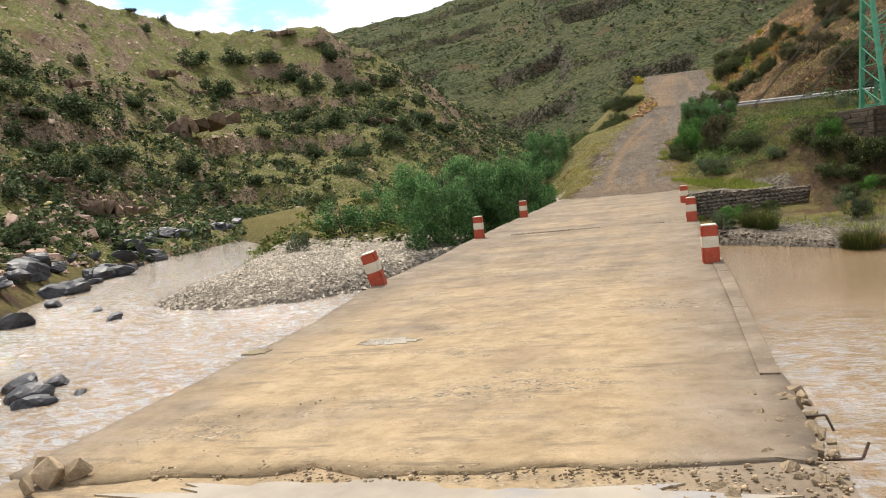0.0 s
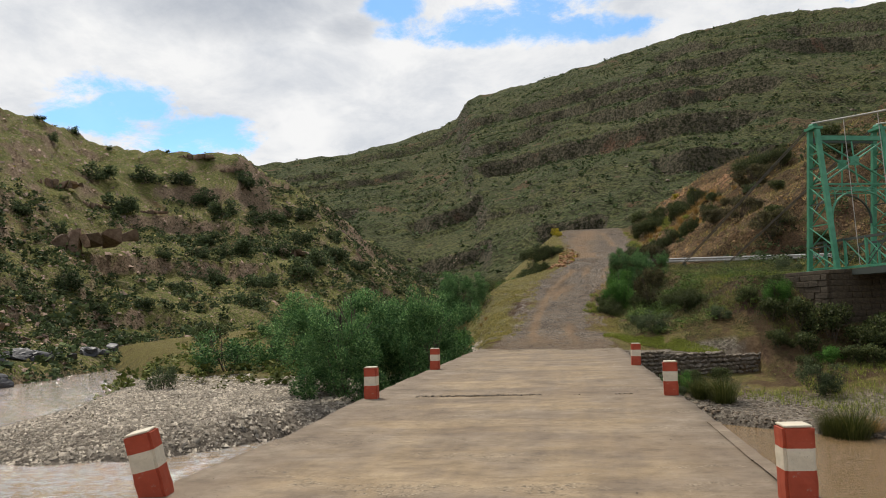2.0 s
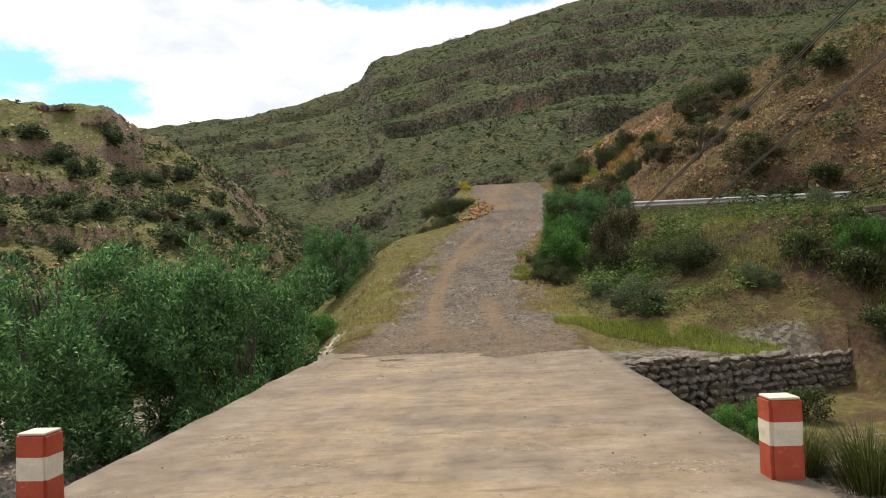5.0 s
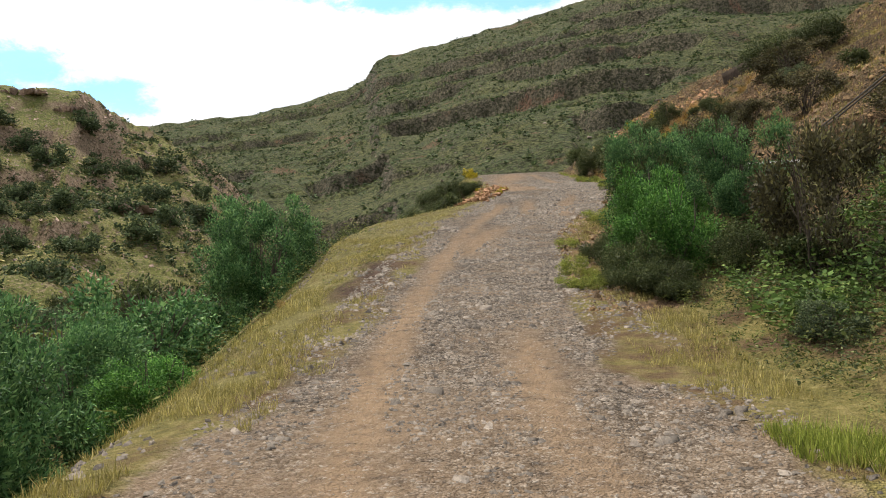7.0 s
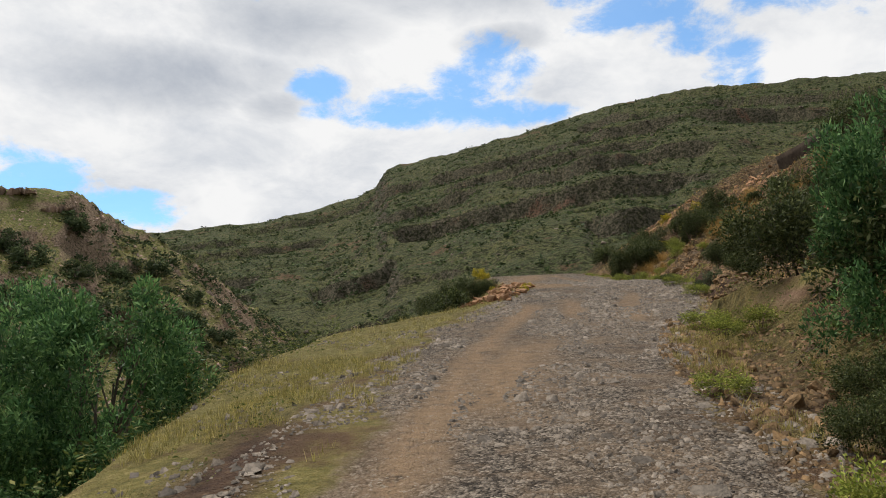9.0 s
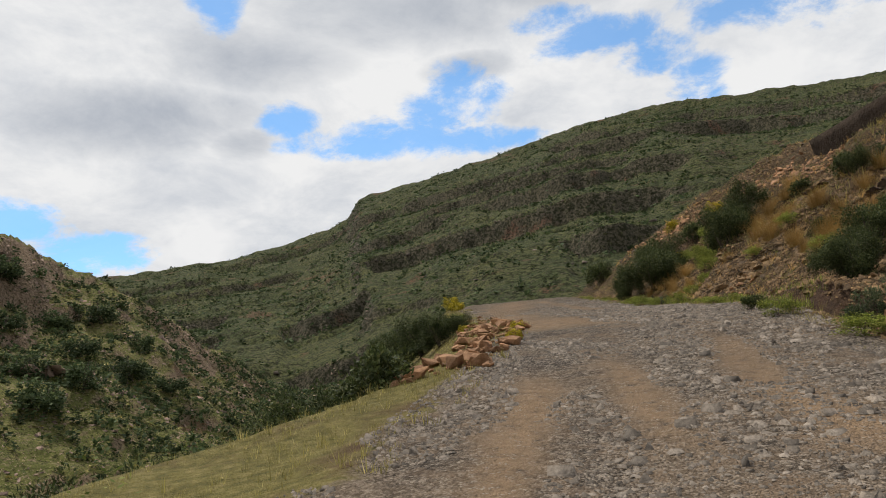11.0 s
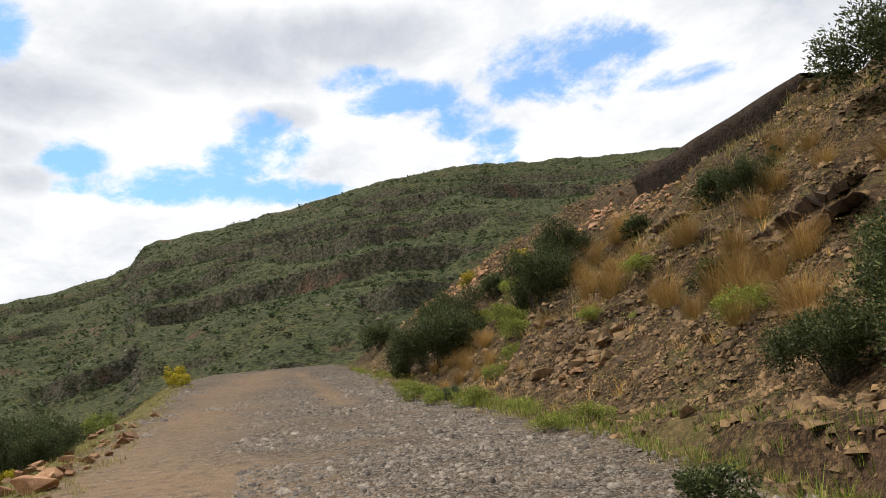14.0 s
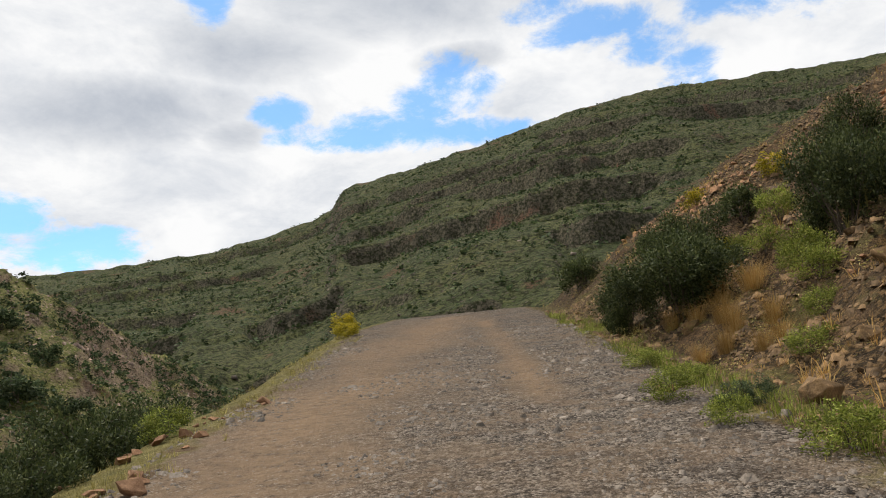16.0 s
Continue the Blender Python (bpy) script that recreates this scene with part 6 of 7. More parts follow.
stuff("mountain_rocks", CHIPS, xy, 0.8 + 4.0 * rng(52).beta(1.0, 6, len(xy)), LEDGE_ROCK, "scattered boulders on the mountainside", "rocks", 53, 0.2, (0.7, 1.3), 0.2)


# ---- boulders ----
def boulder_mesh(name, seed, material, flat=0.7, jag=0.30, fine=3):
    bm = bmesh.new()
    bmesh.ops.create_icosphere(bm, subdivisions=fine, radius=0.5)
    off = Vector((seed * 3.1, seed * 1.7, seed * 0.9))
    for v in bm.verts:
        p = v.co.normalized()
        # broken planes
        k = 1.0
        for i in range(5):
            ax = Vector((math.sin(seed * 7 + i * 2.4), math.cos(seed * 5 + i * 1.9), math.sin(seed * 3 + i * 3.3))).normalized()
            d = p.dot(ax)
            lim = 0.62 + 0.2 * math.sin(seed + i * 1.3)
            if d > lim:
                k = min(k, lim / d)
        k *= 1 + jag * 0.35 * noise.fractal(p * 2.2 + off, 0.8, 2.0, 4)
        v.co = p * 0.5 * k
        v.co.z *= flat
    me = bpy.data.meshes.new(name)
    bm.to_mesh(me)
    bm.free()
    me.materials.append(material)
    return me


def block_mesh(name, seed, material, flat=0.6, points=13):
    """A broken, sharp-cornered rock: the hull of a few points with worn edges."""
    r = random.Random(seed)
    bm = bmesh.new()
    for i in range(points):
        v = Vector((r.gauss(0, 1), r.gauss(0, 1), r.gauss(0, 1))).normalized() * r.uniform(0.40, 0.52)
        v = Vector((max(-0.42, min(0.42, v.x)), max(-0.36, min(0.36, v.y)), max(-0.3, min(0.3, v.z)) * flat / 0.6))
        bm.verts.new(v)
    h = bmesh.ops.convex_hull(bm, input=bm.verts[:])
    bmesh.ops.delete(bm, geom=[g for g in h["geom_interior"] if isinstance(g, bmesh.types.BMVert)], context='VERTS')
    bmesh.ops.dissolve_limit(bm, angle_limit=0.2, verts=bm.verts[:], edges=bm.edges[:])
    bmesh.ops.bevel(bm, geom=bm.edges[:], offset=0.018, segments=1, affect='EDGES')
    bmesh.ops.triangulate(bm, faces=bm.faces[:])
    me = bpy.data.meshes.new(name)
    bm.to_mesh(me)
    bm.free()
    me.materials.append(material)
    return me


def boulders(name, meshes, places, label, category, group):
    r = random.Random(len(places))
    for x, y, s in places:
        ob = new(name, r.choice(meshes))
        z = max(float(land_z(x, y)), float(water_z(x)) - 0.12)
        ob.matrix_basis = pose(x, y, z + 0.14 * s, r.uniform(-20, 20), r.uniform(-20, 20), r.uniform(0, 360)) @ Matrix.Diagonal((s * r.uniform(0.9, 1.4), s * r.uniform(0.7, 1.0), s * r.uniform(0.7, 1.0), 1))
        tagged(ob, label, category, group)


orange = [block_mesh("orange_rock", s, ORANGE_ROCK, 0.5) for s in range(1, 8)]
r = random.Random(77)
rocks = []
for i in range(270):
    y = 74.0 + 9.3 * r.random() ** 1.2 if i < 150 else 82 + 16 * r.random() ** 1.3
    rocks.append((float(road_l(y)) + r.uniform(-1.3, 0.45) - 0.1, y, r.choice([0.14, 0.18, 0.24, 0.3, 0.38, 0.52]) * r.uniform(0.7, 1.1) * (0.75 if y > 86 else 1.0)))
boulders("orange_rock", orange, rocks, "broken orange sandstone block on the road edge", "rock", "orange rocks at the road edge")
rocks = []
for x, y, w, n in [(16.2, 133.2, 3.7, 9), (17.4, 112.7, 2.2, 9), (12.4, 97.3, 0.8, 6), (10.7, 89.7, 1.4, 16), (21.7, 110.2, 2.5, 9), (19.0, 129.2, 2.4, 6), (20.0, 100.1, 1.9, 8), (8.0, 94.6, 0.7, 5)]:
    for i in range(n):
        rocks.append((x + r.uniform(-0.4, 0.4) * w, y + r.uniform(-0.4, 0.4) * w, r.uniform(0.13, 0.26) * w ** 0.5))
boulders("orange_rock", orange, rocks, "weathered orange sandstone block on the stony slope", "rock", "orange rocks of the slope")
brown = [block_mesh("slope_rock", s, SCREE, 0.65) for s in range(11, 19)]
rocks = []
for i in range(170):
    y = r.uniform(64, 118)
    rocks.append((float(road_r(y)) + 0.5 + abs(r.gauss(0, 5.0)), y, (0.18 + 0.55 * r.random() ** 4) * (0.55 if y < 84 else 1.0)))
for i in range(16):
    rocks.append((11.3 + r.uniform(-0.7, 0.7), 91.0 + r.uniform(-1.2, 1.2), r.uniform(0.25, 0.55)))
for i in range(50):
    y = r.uniform(69.5, 84)
    rocks.append((float(road_r(y)) + r.uniform(0.2, 2.6), y, 0.12 + 0.24 * r.random() ** 2))
for i in range(30):
    y = r.uniform(52.5, 63)
    rocks.append((float(road_r(y)) + r.uniform(-0.2, 1.2), y, 0.12 + 0.22 * r.random() ** 2))
for i in range(12):
    rocks.append((25.0 + r.uniform(-0.6, 0.8), 96.6 + r.uniform(-0.8, 0.9), r.uniform(0.4, 1.0)))
boulders("slope_rock", brown, rocks, "reddish brown angular rock on the slope", "rock", "rocks of the slope")
black = [boulder_mesh("river_boulder", s, DARK_ROCK, 0.6) for s in range(21, 26)]
rocks = [(-14.1, 17.1, 1.25), (-15.0, 17.9, 1.5), (-13.4, 16.5, 0.88), (-15.6, 16.7, 1.12), (-14.3, 18.4, 1.0), (-12.9, 17.5, 0.62), (-32.4, 39.7, 2.0), (-26.0, 28.5, 1.75), (-40.5, 58.1, 2.0), (-21.0, 29.0, 0.88), (-36.3, 46.8, 1.5), (-34.8, 43.7, 1.38), (-29.0, 34.2, 1.12), (-24.3, 31.9, 0.75)]
for i in range(60):
    y = r.uniform(16, 84)
    rocks.append((float(bank_left(y)) - r.uniform(-1.6, 2.6), y, r.uniform(0.7, 2.6)))
boulders("river_boulder", black, rocks, "dark wet boulder at the river bank", "boulder", "dark river boulders")
pink = [block_mesh("bank_boulder", s, PINK_ROCK, 0.55, 18) for s in range(31, 38)]
rocks = []
for i in range(60):
    y = r.uniform(16, 86)
    rocks.append((float(bank_left(y)) - r.uniform(2.5, 10.0), y, 0.6 + 2.2 * r.random() ** 2))
boulders("bank_boulder", pink, rocks, "pinkish brown boulder above the river bank", "boulder", "bank boulders")
rubble = [block_mesh("rubble_block", s, EDGE_STONE, 0.7) for s in range(41, 46)]
rocks = [(-1.87, 5.25, 0.34), (-1.71, 5.33, 0.24), (-1.99, 5.35, 0.26), (-1.85, 5.07, 0.22)]
place = random.Random(5)
for i in range(60):
    y = 4.6 + 2.4 * place.random() ** 1.4
    rocks.append((2.92 + place.uniform(-0.16, 0.2) - (0.9 * place.random() ** 2 if y < 5.35 else 0), y, place.uniform(0.06, 0.20)))
for i, (x, y, s) in enumerate(rocks):
    ob = new("rubble_block", place.choice(rubble))
    ob.matrix_basis = pose(x, y, -0.03 if i > 3 else 0.06, place.uniform(-30, 30), place.uniform(-30, 30), place.uniform(0, 360)) @ Matrix.Diagonal((s, s * 0.8, s * 0.8, 1))
    tagged(ob, "broken piece of concrete and stone at the crumbling deck edge", "rubble", "rubble at the deck edge")


# ---- bent reinforcing rods at the broken edge ----
RUST = rocky("rusty_steel", (0.030, 0.018, 0.012), (0.10, 0.055, 0.035), 20.0, 0.8, 0.002)
for pts in ([(2.95, 6.45, -0.03), (3.16, 6.42, 0.0), (3.20, 6.40, -0.10)], [(2.95, 5.75, -0.04), (3.22, 5.72, -0.02), (3.26, 5.74, 0.07)], [(2.95, 5.12, -0.05), (3.35, 5.04, -0.04), (3.75, 5.00, -0.10)], [(2.98, 4.85, -0.05), (3.22, 4.78, -0.03), (3.24, 4.76, 0.06)]):
    bm = bmesh.new()
    for p, q in zip(pts, pts[1:]):
        bar(bm, p, q, 0.018, sides=6)
    me = bpy.data.meshes.new("reinforcing_rod")
    bm.to_mesh(me)
    bm.free()
    me.materials.append(RUST)
    tagged(new("reinforcing_rod", me), "bent rusty reinforcing rod sticking out of the broken deck edge", "rod", "rods at the deck edge")


# ---- puddles and washed-out joint ----
k = Mat("puddle_water", 0.02, 1.0)
k.color(k.ramp(k.noise(2.0), (0.3, (0.22, 0.17, 0.11)), (0.7, (0.33, 0.27, 0.19)))).bump(k.noise(14, 3), 0.08, 0.01)
PUDDLE = k.m


def puddle(cx, cy, rx, ry, z, seed, label):
    bm = bmesh.new()
    ring = []
    for i in range(96):
        a = i / 96 * 2 * math.pi
        f = 1 + 0.42 * noise.fractal(Vector((math.cos(a) * 2.0, math.sin(a) * 2.4, seed)), 0.6, 2.0, 5)
        ring.append(bm.verts.new((cx + rx * f * math.cos(a), cy + ry * f * math.sin(a), z)))
    bm.faces.new(ring)
    r = bmesh.ops.extrude_face_region(bm, geom=bm.faces[:])
    for v in [g for g in r["geom"] if isinstance(g, bmesh.types.BMVert)]:
        v.co.z -= 0.02
    bmesh.ops.recalc_face_normals(bm, faces=bm.faces[:])
    me = bpy.data.meshes.new("puddle")
    bm.to_mesh(me)
    bm.free()
    me.materials.append(PUDDLE)
    tagged(new("puddle", me), label, "puddle")


puddle(-0.82, 9.15, 0.34, 0.17, 0.009, 3.0, "small shallow puddle on the concrete deck")
puddle(-2.35, 8.9, 0.14, 0.12, 0.013, 9.0, "small shallow puddle on the concrete deck")
puddle(0.75, 4.98, 1.9, 0.36, -0.012, 8.0, "muddy puddle in the washed-out joint before the deck")
bm = bmesh.new()
box(bm, -2.28, 3.1, 4.5, 5.7, -0.6, -0.024, bevel=0.004)
me = bpy.data.meshes.new("washout_bed")
bm.to_mesh(me)
bm.free()
me.materials.append(CONCRETE)
tagged(new("washout_bed", me), "silted gravel bed of the washed-out joint", "gravel", kind="structure")
xy = place_grid(1900, 60, -1.2, 3.1, 4.6, 5.75, lambda x, y: (np.abs(y - 5.42 - 0.08 * fbm(x, x * 0, 3, 86)) < 0.10 + 0.12 * (x > 2.0)) | ((x > 2.0) & (vnoise(x / 0.4, y / 0.4, 88) > 0.45)))
stuff("washout_gravel", CHIPS, xy, 0.015 + 0.06 * rng(61).beta(1, 5, len(xy)), EDGE_STONE, "small stones along the broken end of the deck", "gravel", 62, 0.0, (0.7, 1.3), 0.3, lambda x, y: -0.018 + 0.016 * sstep(5.2, 5.5, y))
xy = place_grid(4200, 63, -2.6, 2.8, 5.6, 40.5, lambda x, y: (vnoise(x / 0.8, y / 0.35, 33) > 0.70) | ((y > 37.5) & (vnoise(x / 0.5, y / 0.5, 34) > 0.45)))
xy = np.concatenate([xy, place_grid(5200, 77, -2.7, 2.8, 35.5, 41.2, lambda x, y: vnoise(x / 0.5, y / 0.4, 34) + 0.12 * (y - 39) > 0.42)])
stuff("deck_grit", SHARDS, xy, 0.006 + 0.024 * rng(64).beta(1, 5, len(xy)) * (1 + 0.5 * (xy[:, 1] > 36)), ROAD_STONE, "grit and small stones lying on the deck", "gravel", 65, -0.2, (0.7, 1.3), 0.3, lambda x, y: 0.006 + 0 * x)
xy = place_grid(1500, 66, -1.9, 2.2, 21.6, 22.25, lambda x, y: (np.abs(y - 21.93 - 0.05 * fbm(x, x * 0, 3, 36)) < np.where(x < 0.1, 0.13, 0.06)) & (vnoise(x / 0.4, y / 0.1, 35) > np.where(x < 0.1, 0.15, 0.55)))
stuff("joint_gravel", CHIPS, xy, 0.02 + 0.05 * rng(67).beta(1, 4, len(xy)), ROAD_STONE, "line of loose gravel in a broken joint", "gravel", 68, -0.2, (0.7, 1.3), 0.3, lambda x, y: 0.004 + 0 * x)


# ---- stone wall beside the deck ----
def stone_wall():
    wall = thing("dry_stone_wall", (2.95, 38.0, 0), math.degrees(math.atan(0.5)), "low wall of rounded dark river stones holding the bank", "wall")
    bm = bmesh.new()
    box(bm, 0, 6.9, 0.06, 0.55, -2.4, -0.22, bevel=0.05)
    for v in bm.verts:
        v.co.z -= 0.06 * v.co.x if v.co.z > -1 else 0
    part("core", bm, WALL_STONE, wall)
    r = random.Random(8)
    kinds = [boulder_mesh("stone", s, WALL_STONE, 0.8, 0.15, 2) for s in range(51, 57)]
    n = 0
    z = -1.75
    while z < -0.08:
        x = r.uniform(0, 0.15)
        h = r.uniform(0.14, 0.19)
        while x < 6.9 and n < 296:
            w = r.uniform(0.17, 0.34)
            if z - 0.03 < -0.14 - 0.065 * x * 0.9 + 0.04:
                ob = new("stone", r.choice(kinds))
                ob.parent = wall
                ob.matrix_basis = pose(x + w / 2, r.uniform(-0.03, 0.03), z, r.uniform(-15, 15), r.uniform(-15, 15), r.uniform(-20, 20)) @ Matrix.Diagonal((w * 1.15, 0.32, h * 1.5, 1))
                n += 1
            x += w
        z += h * 0.92
    # flat coping stones and paving on top
    for i in range(60):
        x, y = r.uniform(0.1, 6.6), r.uniform(0.15, 2.0)
        ob = new("coping_stone", r.choice(kinds))
        ob.parent = wall
        ob.matrix_basis = pose(x, y, -0.11 - 0.065 * x * 0.9, r.uniform(-6, 6), r.uniform(-6, 6), r.uniform(0, 360)) @ Matrix.Diagonal((r.uniform(0.3, 0.55), r.uniform(0.25, 0.4), 0.14, 1))


stone_wall()


# ---- suspension bridge ----
def steel_material():
    k = Mat("green_steel_paint", 0.5, 0.4)
    n = k.noise(3, 5, 0.65)
    c = k.ramp(n, (0.3, (0.045, 0.20, 0.115)), (0.7, (0.085, 0.30, 0.18)))
    c = k.mix(k.fac(k.noise(9, 5, 0.7), 0.64, 0.74), c, (0.16, 0.09, 0.05))
    k.color(c).bump(n, 0.2, 0.01)
    return k.m


STEEL = steel_material()
CABLE = Mat("galvanised_cable", 0.5, 0.5).color((0.42, 0.40, 0.37)).m
STAY = Mat("tarred_stay", 0.6, 0.4).color((0.09, 0.08, 0.07)).m
DARK_STEEL = Mat("dark_steel", 0.6, 0.4).color((0.06, 0.07, 0.06)).m
BLOCK = rocky("masonry_block", (0.030, 0.024, 0.017), (0.125, 0.095, 0.062), 3.0)

TOWER = pose(12.45, 42.4, 2.95, 0, 0, 18.4)


def suspension_bridge():
    br = thing("suspension_bridge", (0, 0, 0), 0, "old green steel suspension bridge with a latticed portal tower", "bridge")
    br.matrix_basis = TOWER
    W, H, B, top = 3.2, 6.3, 1.9, 0.24

    def post(x, s, z):
        """A point on the front (s=0) or back (s=1) post at height z."""
        y0, y1 = (0.0, B / 2 - top) if s == 0 else (B, B / 2 + top)
        return (x, y0 + (y1 - y0) * z / H, z)
    for x in (0.0, W):
        leg = thing("tower_leg", (0, 0, 0), 0)
        leg.parent = br
        for s in (0, 1):
            bm = bmesh.new()
            bar(bm, post(x, s, -0.1), post(x, s, H), 0.20, 0.16)
            part("post", bm, STEEL, leg)
        levels = [0.1, 1.05, 2.0, 2.95, 3.8, 4.55, 5.2, 5.75]
        for i, (a, b) in enumerate(zip(levels, levels[1:])):
            for off, (s0, s1) in ((-0.07, (0, 1)), (0.07, (1, 0))):
                bm = bmesh.new()
                p, q = Vector(post(x + off, s0, a)), Vector(post(x + off, s1, b))
                bar(bm, p, q, 0.055, 0.03)
                part("lattice_bar", bm, STEEL, leg)
            bm = bmesh.new()
            bar(bm, post(x, 0, a), post(x, 1, a), 0.07, 0.05)
            part("batten", bm, DARK_STEEL if i % 2 else STEEL, leg)
        bm = bmesh.new()
        box(bm, x - 0.22, x + 0.22, B / 2 - 0.36, B / 2 + 0.36, H - 0.04, H + 0.08, bevel=0.015)
        bar(bm, (x, B / 2 - 0.16, H + 0.16), (x, B / 2 + 0.16, H + 0.16), 0.24, sides=12)
        part("saddle", bm, STEEL, leg)
        bm = bmesh.new()
        box(bm, x - 0.22, x + 0.22, -0.25, 0.25, -0.2, 0.02, bevel=0.02)
        box(bm, x - 0.22, x + 0.22, B - 0.25, B + 0.25, -0.2, 0.02, bevel=0.02)
        part("base_plate", bm, STEEL, leg)
    for s in (0, 1):
        def P(x, z):
            return post(x, s, z)
        bm = bmesh.new()
        bar(bm, P(0, 5.85), P(W, 5.85), 0.12, 0.2)
        part("top_beam", bm, STEEL if s == 0 else DARK_STEEL, br)
        for x0, x1 in ((0, W), (W, 0)):
            bm = bmesh.new()
            bar(bm, P(x0, 5.75), P(x1, 3.85), 0.09, 0.05)
            part("cross_brace", bm, STEEL, br)
        bm = bmesh.new()
        bar(bm, P(W / 2, 5.8), P(W / 2, 3.8), 0.05, 0.04)
        part("hanger_bar", bm, STEEL, br)
        bm = bmesh.new()
        c = Vector(P(W / 2, 4.8))
        box(bm, c.x - 0.2, c.x + 0.2, c.y - 0.03, c.y + 0.03, c.z - 0.2, c.z + 0.2, Matrix.Identity(4))
        part("gusset_plate", bm, STEEL, br)
        bm = bmesh.new()
        bar(bm, P(0, 3.75), P(W, 3.75), 0.09, 0.07)
        bar(bm, P(0, 3.5), P(W, 3.5), 0.06, 0.05)
        part("portal_beam", bm, STEEL, br)
        for i in range(8):
            bm = bmesh.new()
            a, b = (3.5, 3.75) if i % 2 else (3.75, 3.5)
            bar(bm, P(W * i / 8, a), P(W * (i + 1) / 8, b), 0.035, 0.03)
            part("lattice_bar", bm, STEEL, br)
        bm = bmesh.new()
        pts = []
        for i in range(17):
            th = math.pi * i / 16
            pts.append(P(W / 2 - (W / 2 - 0.12) * math.cos(th), 2.15 + 1.3 * math.sin(th) ** 0.9))
        for p, q in zip(pts, pts[1:]):
            bar(bm, p, q, 0.09, 0.05)
        part("arch_rib", bm, STEEL if s == 0 else DARK_STEEL, br)
        for i in (3, 5, 11, 13):
            bm = bmesh.new()
            bar(bm, pts[i], (pts[i][0], pts[i][1], 3.5), 0.03, 0.03)
            part("strut", bm, STEEL, br)
    # trussed side railings and deck, out over the river
    n, bay = 19, 1.3
    for x in (0.28, W - 0.28):
        truss = thing("side_truss", (0, 0, 0), 0)
        truss.parent = br
        for z, w in ((0.05, 0.13), (1.25, 0.10)):
            bm = bmesh.new()
            bar(bm, (x, 2.4, z), (x, 2.4 - n * bay, z), w, 0.10)
            part("chord", bm, STEEL if z < 1 else DARK_STEEL, truss)
        for i in range(n):
            y0, y1 = 2.4 - i * bay, 2.4 - (i + 1) * bay
            bm = bmesh.new()
            box(bm, x - 0.05, x + 0.05, y1 - 0.04, y1 + 0.04, 0.0, 1.28)
            part("upright", bm, STEEL, truss)
            bm = bmesh.new()
            bar(bm, (x, y0, 1.2), (x, y1, 0.1), 0.05, 0.03)
            part("diagonal", bm, STEEL, truss)
            bm = bmesh.new()
            bar(bm, (x, y0, 0.1), (x, y1, 1.2), 0.03, 0.03)
            part("diagonal", bm, DARK_STEEL, truss)
    bm = bmesh.new()
    box(bm, 0.2, W - 0.2, 2.4 - n * bay, 2.4, -0.28, -0.02)
    part("deck", bm, DARK_STEEL, br)
    # cables
    for x in (0.0, W):
        for off in (-0.06, 0.06):
            bm = bmesh.new()
            prev = None
            for i in range(25):
                y = B / 2 - i * 1.0
                z = H + 0.28 - 4.9 * (1 - (1 - i / 34.0) ** 2) * 0.5
                p = (x + off, y, z)
                if prev:
                    bar(bm, prev, p, 0.06, sides=6)
                prev = p
            part("main_cable", bm, CABLE, br)
            bm = bmesh.new()
            bar(bm, (x + off, B / 2, H + 0.26), (x + 1.85 + off, B / 2 + 17.4, 1.2), 0.05, sides=6)
            part("backstay", bm, STAY, br)
        for i in range(2, 24, 2):
            bm = bmesh.new()
            z = H + 0.28 - 4.9 * (1 - (1 - i / 34.0) ** 2) * 0.5
            bar(bm, (x + (0.28 if x == 0 else -0.28), B / 2 - i, 0.0), (x, B / 2 - i, z), 0.03, sides=6)
            part("hanger", bm, CABLE, br)


def masonry():
    ab = thing("masonry_abutment", (0, 0, 0), 0, "dark coursed stone abutment under the bridge tower", "abutment")
    ab.matrix_basis = TOWER
    bm = bmesh.new()
    box(bm, -0.7, 5.2, -0.42, 3.2, -3.2, -0.2)
    part("core", bm, BLOCK, ab)
    bm = bmesh.new()
    box(bm, -0.85, 5.3, -0.62, 3.3, -0.2, -0.03, bevel=0.03)
    part("coping", bm, BLOCK, ab)
    r = random.Random(21)
    meshes = []
    for i in range(5):
        bm = bmesh.new()
        box(bm, -0.5, 0.5, -0.5, 0.5, -0.5, 0.5, bevel=0.08)
        for v in bm.verts:
            v.co += 0.05 * noise.noise_vector(v.co * 2.5 + Vector((i * 5, 0, 0)))
        me = bpy.data.meshes.new("block")
        bm.to_mesh(me)
        bm.free()
        me.materials.append(BLOCK)
        meshes.append(me)
    for face in range(2):
        for c in range(11):
            x, end = (-0.75, 5.2) if face == 0 else (-0.45, 3.2)
            while x < end:
                w = r.uniform(0.3, 0.65)
                ob = new("block", r.choice(meshes))
                ob.parent = ab
                if face == 0:
                    ob.matrix_basis = pose(x + w / 2, -0.46 + r.uniform(-0.03, 0.02), -0.33 - c * 0.26) @ Matrix.Diagonal((w * 0.97, 0.3, 0.245, 1))
                else:
                    ob.matrix_basis = pose(-0.74 + r.uniform(-0.02, 0.03), x + w / 2, -0.33 - c * 0.26) @ Matrix.Diagonal((0.3, w * 0.97, 0.245, 1))
                x += w


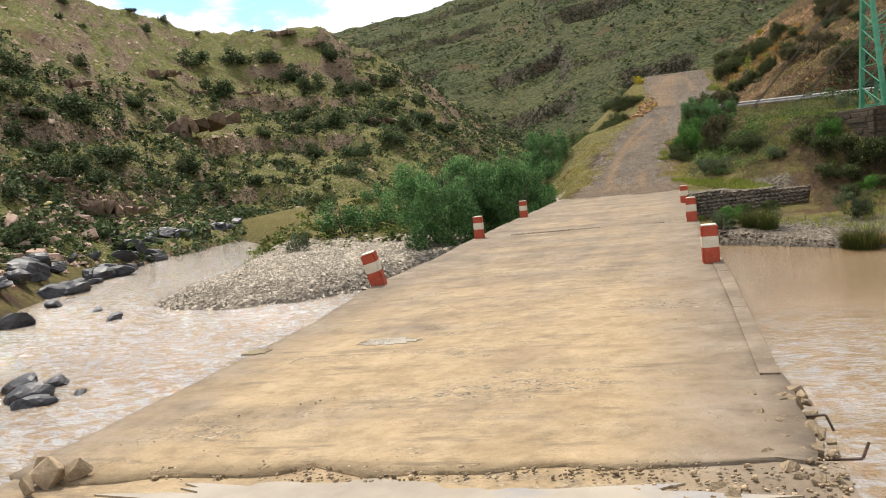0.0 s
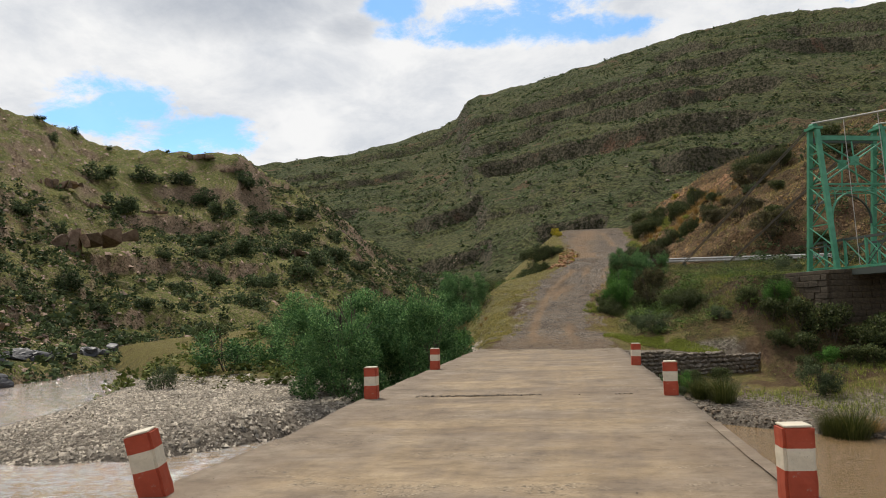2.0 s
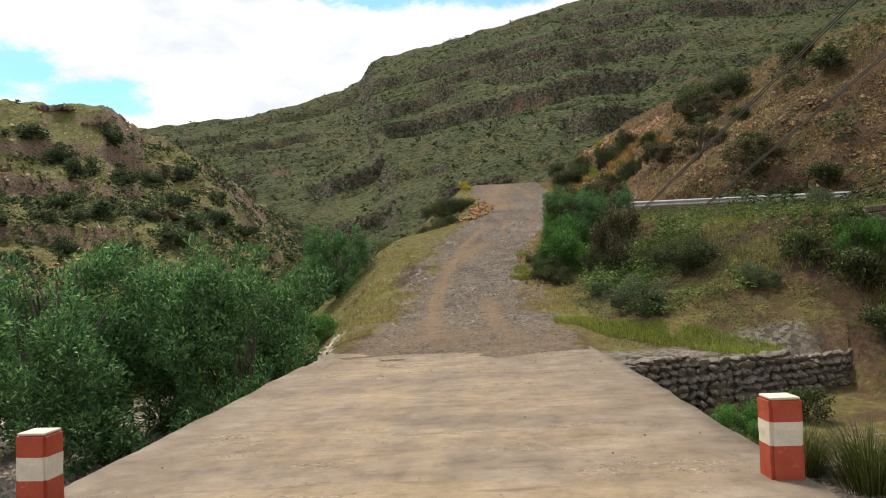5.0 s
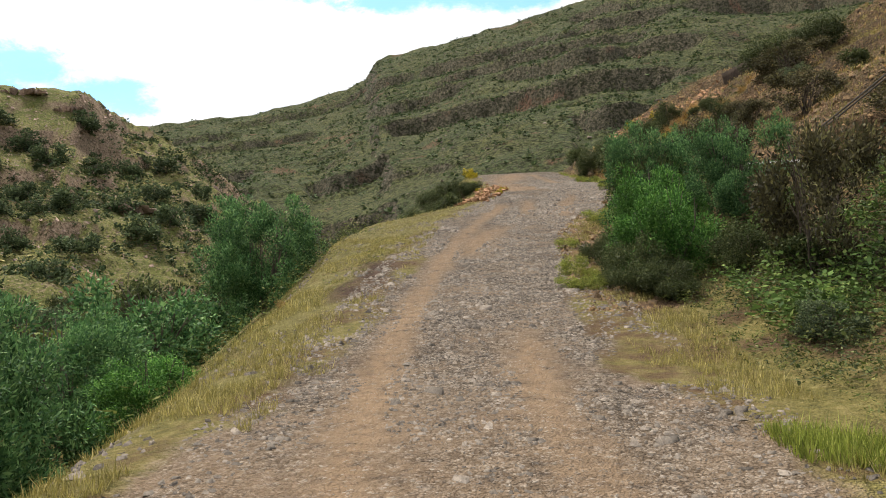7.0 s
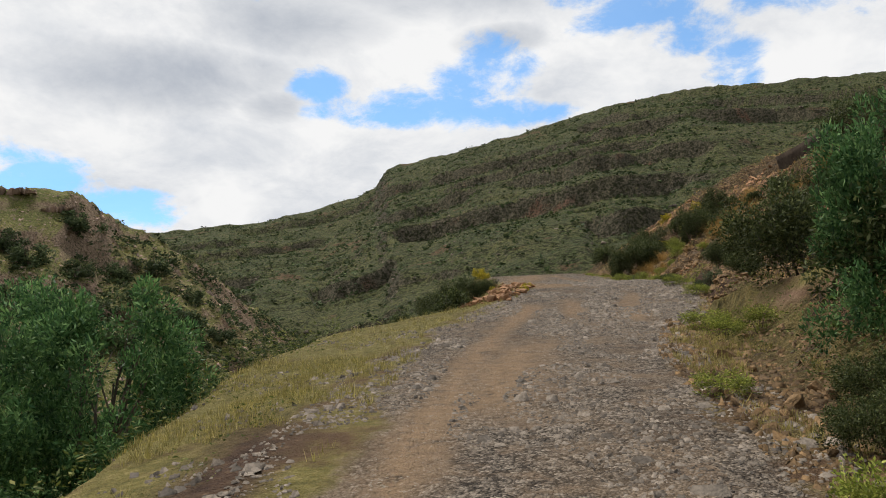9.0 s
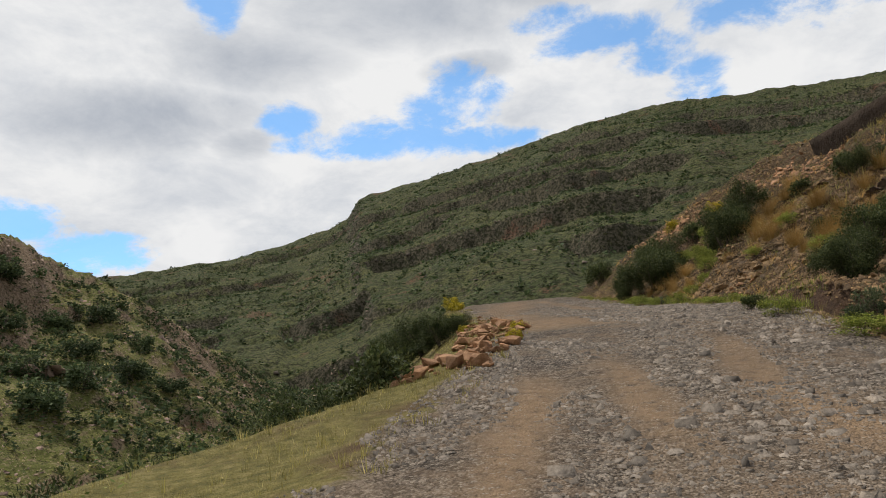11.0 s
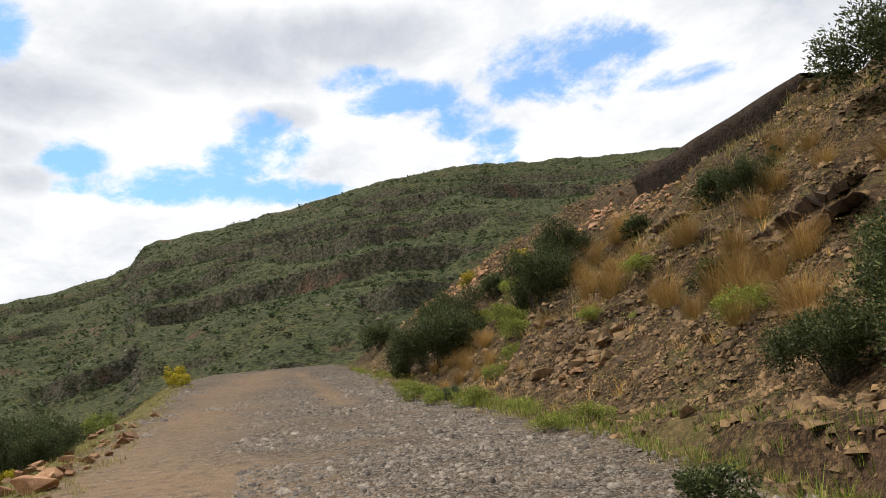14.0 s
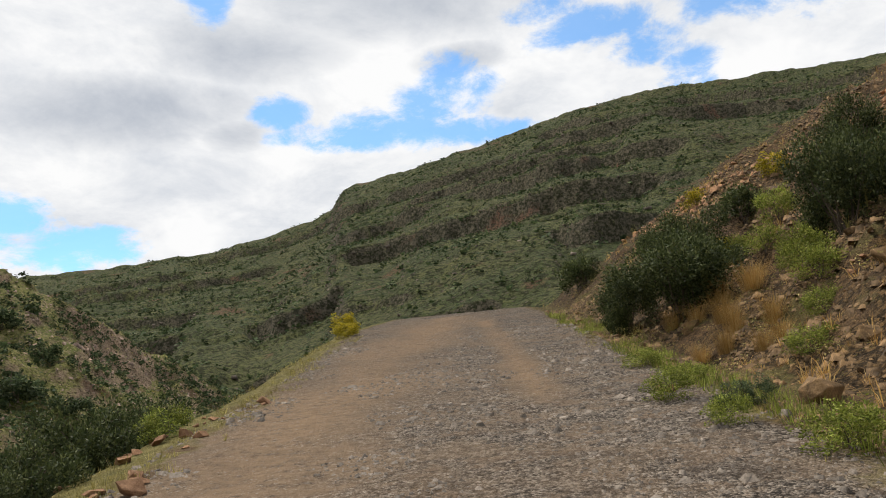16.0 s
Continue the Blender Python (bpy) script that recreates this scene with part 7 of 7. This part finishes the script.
def guard_rail():
    """A steel crash barrier: one folded beam on dark posts."""
    f = thing("guard_rail", (0, 0, 0), 0, "grey galvanised crash barrier with dark posts along the old road", "guard rail")
    a, b = Vector((6.4, 62.6, 4.80)), Vector((22.0, 60.2, 4.50))
    zinc = Mat("weathered_zinc", 0.55, 0.4)
    zinc.color(zinc.ramp(zinc.noise(3, 5), (0.3, (0.30, 0.29, 0.27)), (0.7, (0.52, 0.50, 0.47)))).bump(zinc.noise(20, 3), 0.2, 0.004)
    along, up = (b - a).normalized(), Vector((0, 0, 1))
    out = along.cross(up)
    fold = [(-0.155, 0.0), (-0.125, 0.045), (-0.085, 0.07), (-0.04, 0.03), (0.0, 0.0), (0.04, 0.03), (0.085, 0.07), (0.125, 0.045), (0.155, 0.0)]
    count = 6
    for i in range(count):
        p, q = a.lerp(b, i / count), a.lerp(b, (i + 0.995) / count)
        bm = bmesh.new()
        rows = []
        for end in (p, q):
            rows.append([bm.verts.new(end + up * z + out * (d + 0.012 * (i % 2))) for z, d in fold] + [bm.verts.new(end + up * z + out * (d - 0.012 + 0.012 * (i % 2))) for z, d in fold[::-1]])
        m = len(rows[0])
        for k in range(m):
            bm.faces.new((rows[0][k], rows[0][(k + 1) % m], rows[1][(k + 1) % m], rows[1][k]))
        bmesh.ops.recalc_face_normals(bm, faces=bm.faces[:])
        part("beam", bm, zinc.m, f)
    for i in range(count + 1):
        p = a.lerp(b, i / count) - out * 0.09
        z = float(land_z(p.x, p.y))
        bm = bmesh.new()
        box(bm, p.x - 0.08, p.x + 0.08, p.y - 0.08, p.y + 0.08, min(z, p.z - 0.5) - 0.2, p.z + 0.22, bevel=0.015)
        part("post", bm, DARK_STEEL, f)


suspension_bridge()
masonry()
guard_rail()


# ---- dark bank on the crest of the slope ----
def crest_bank():
    """The overhanging earth edge of the upper track; its shade is put into the dark earth colour."""
    k = Mat("shaded_earth", 0.95, 0.1)
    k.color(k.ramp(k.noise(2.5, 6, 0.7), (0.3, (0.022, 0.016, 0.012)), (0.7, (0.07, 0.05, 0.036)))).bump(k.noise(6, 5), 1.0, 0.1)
    nx, nz = 60, 6
    ys = np.linspace(97.2, 108.0, nx)
    bx = 24.7 - 0.162 * (ys - 97.2)
    foot = np.minimum(land_z(bx - 0.4, ys) - 0.5, 18.6)
    top = 19.17 + 0.03 * fbm(ys / 1.5, ys * 0, 3, 141)
    V = []
    for j in range(nz):
        t = j / (nz - 1)
        V.append(np.stack([bx - 0.3 * t + 0.05 * fbm(ys / 1.2, ys * 0 + j, 3, 143), ys, foot + (top - foot) * t], -1))
    for d, dz in ((2.0, 0.0), (4.5, -0.8)):
        V.append(np.stack([bx + d, ys, top + dz], -1))
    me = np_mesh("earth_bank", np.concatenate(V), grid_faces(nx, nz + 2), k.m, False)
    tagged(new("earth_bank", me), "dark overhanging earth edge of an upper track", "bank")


crest_bank()
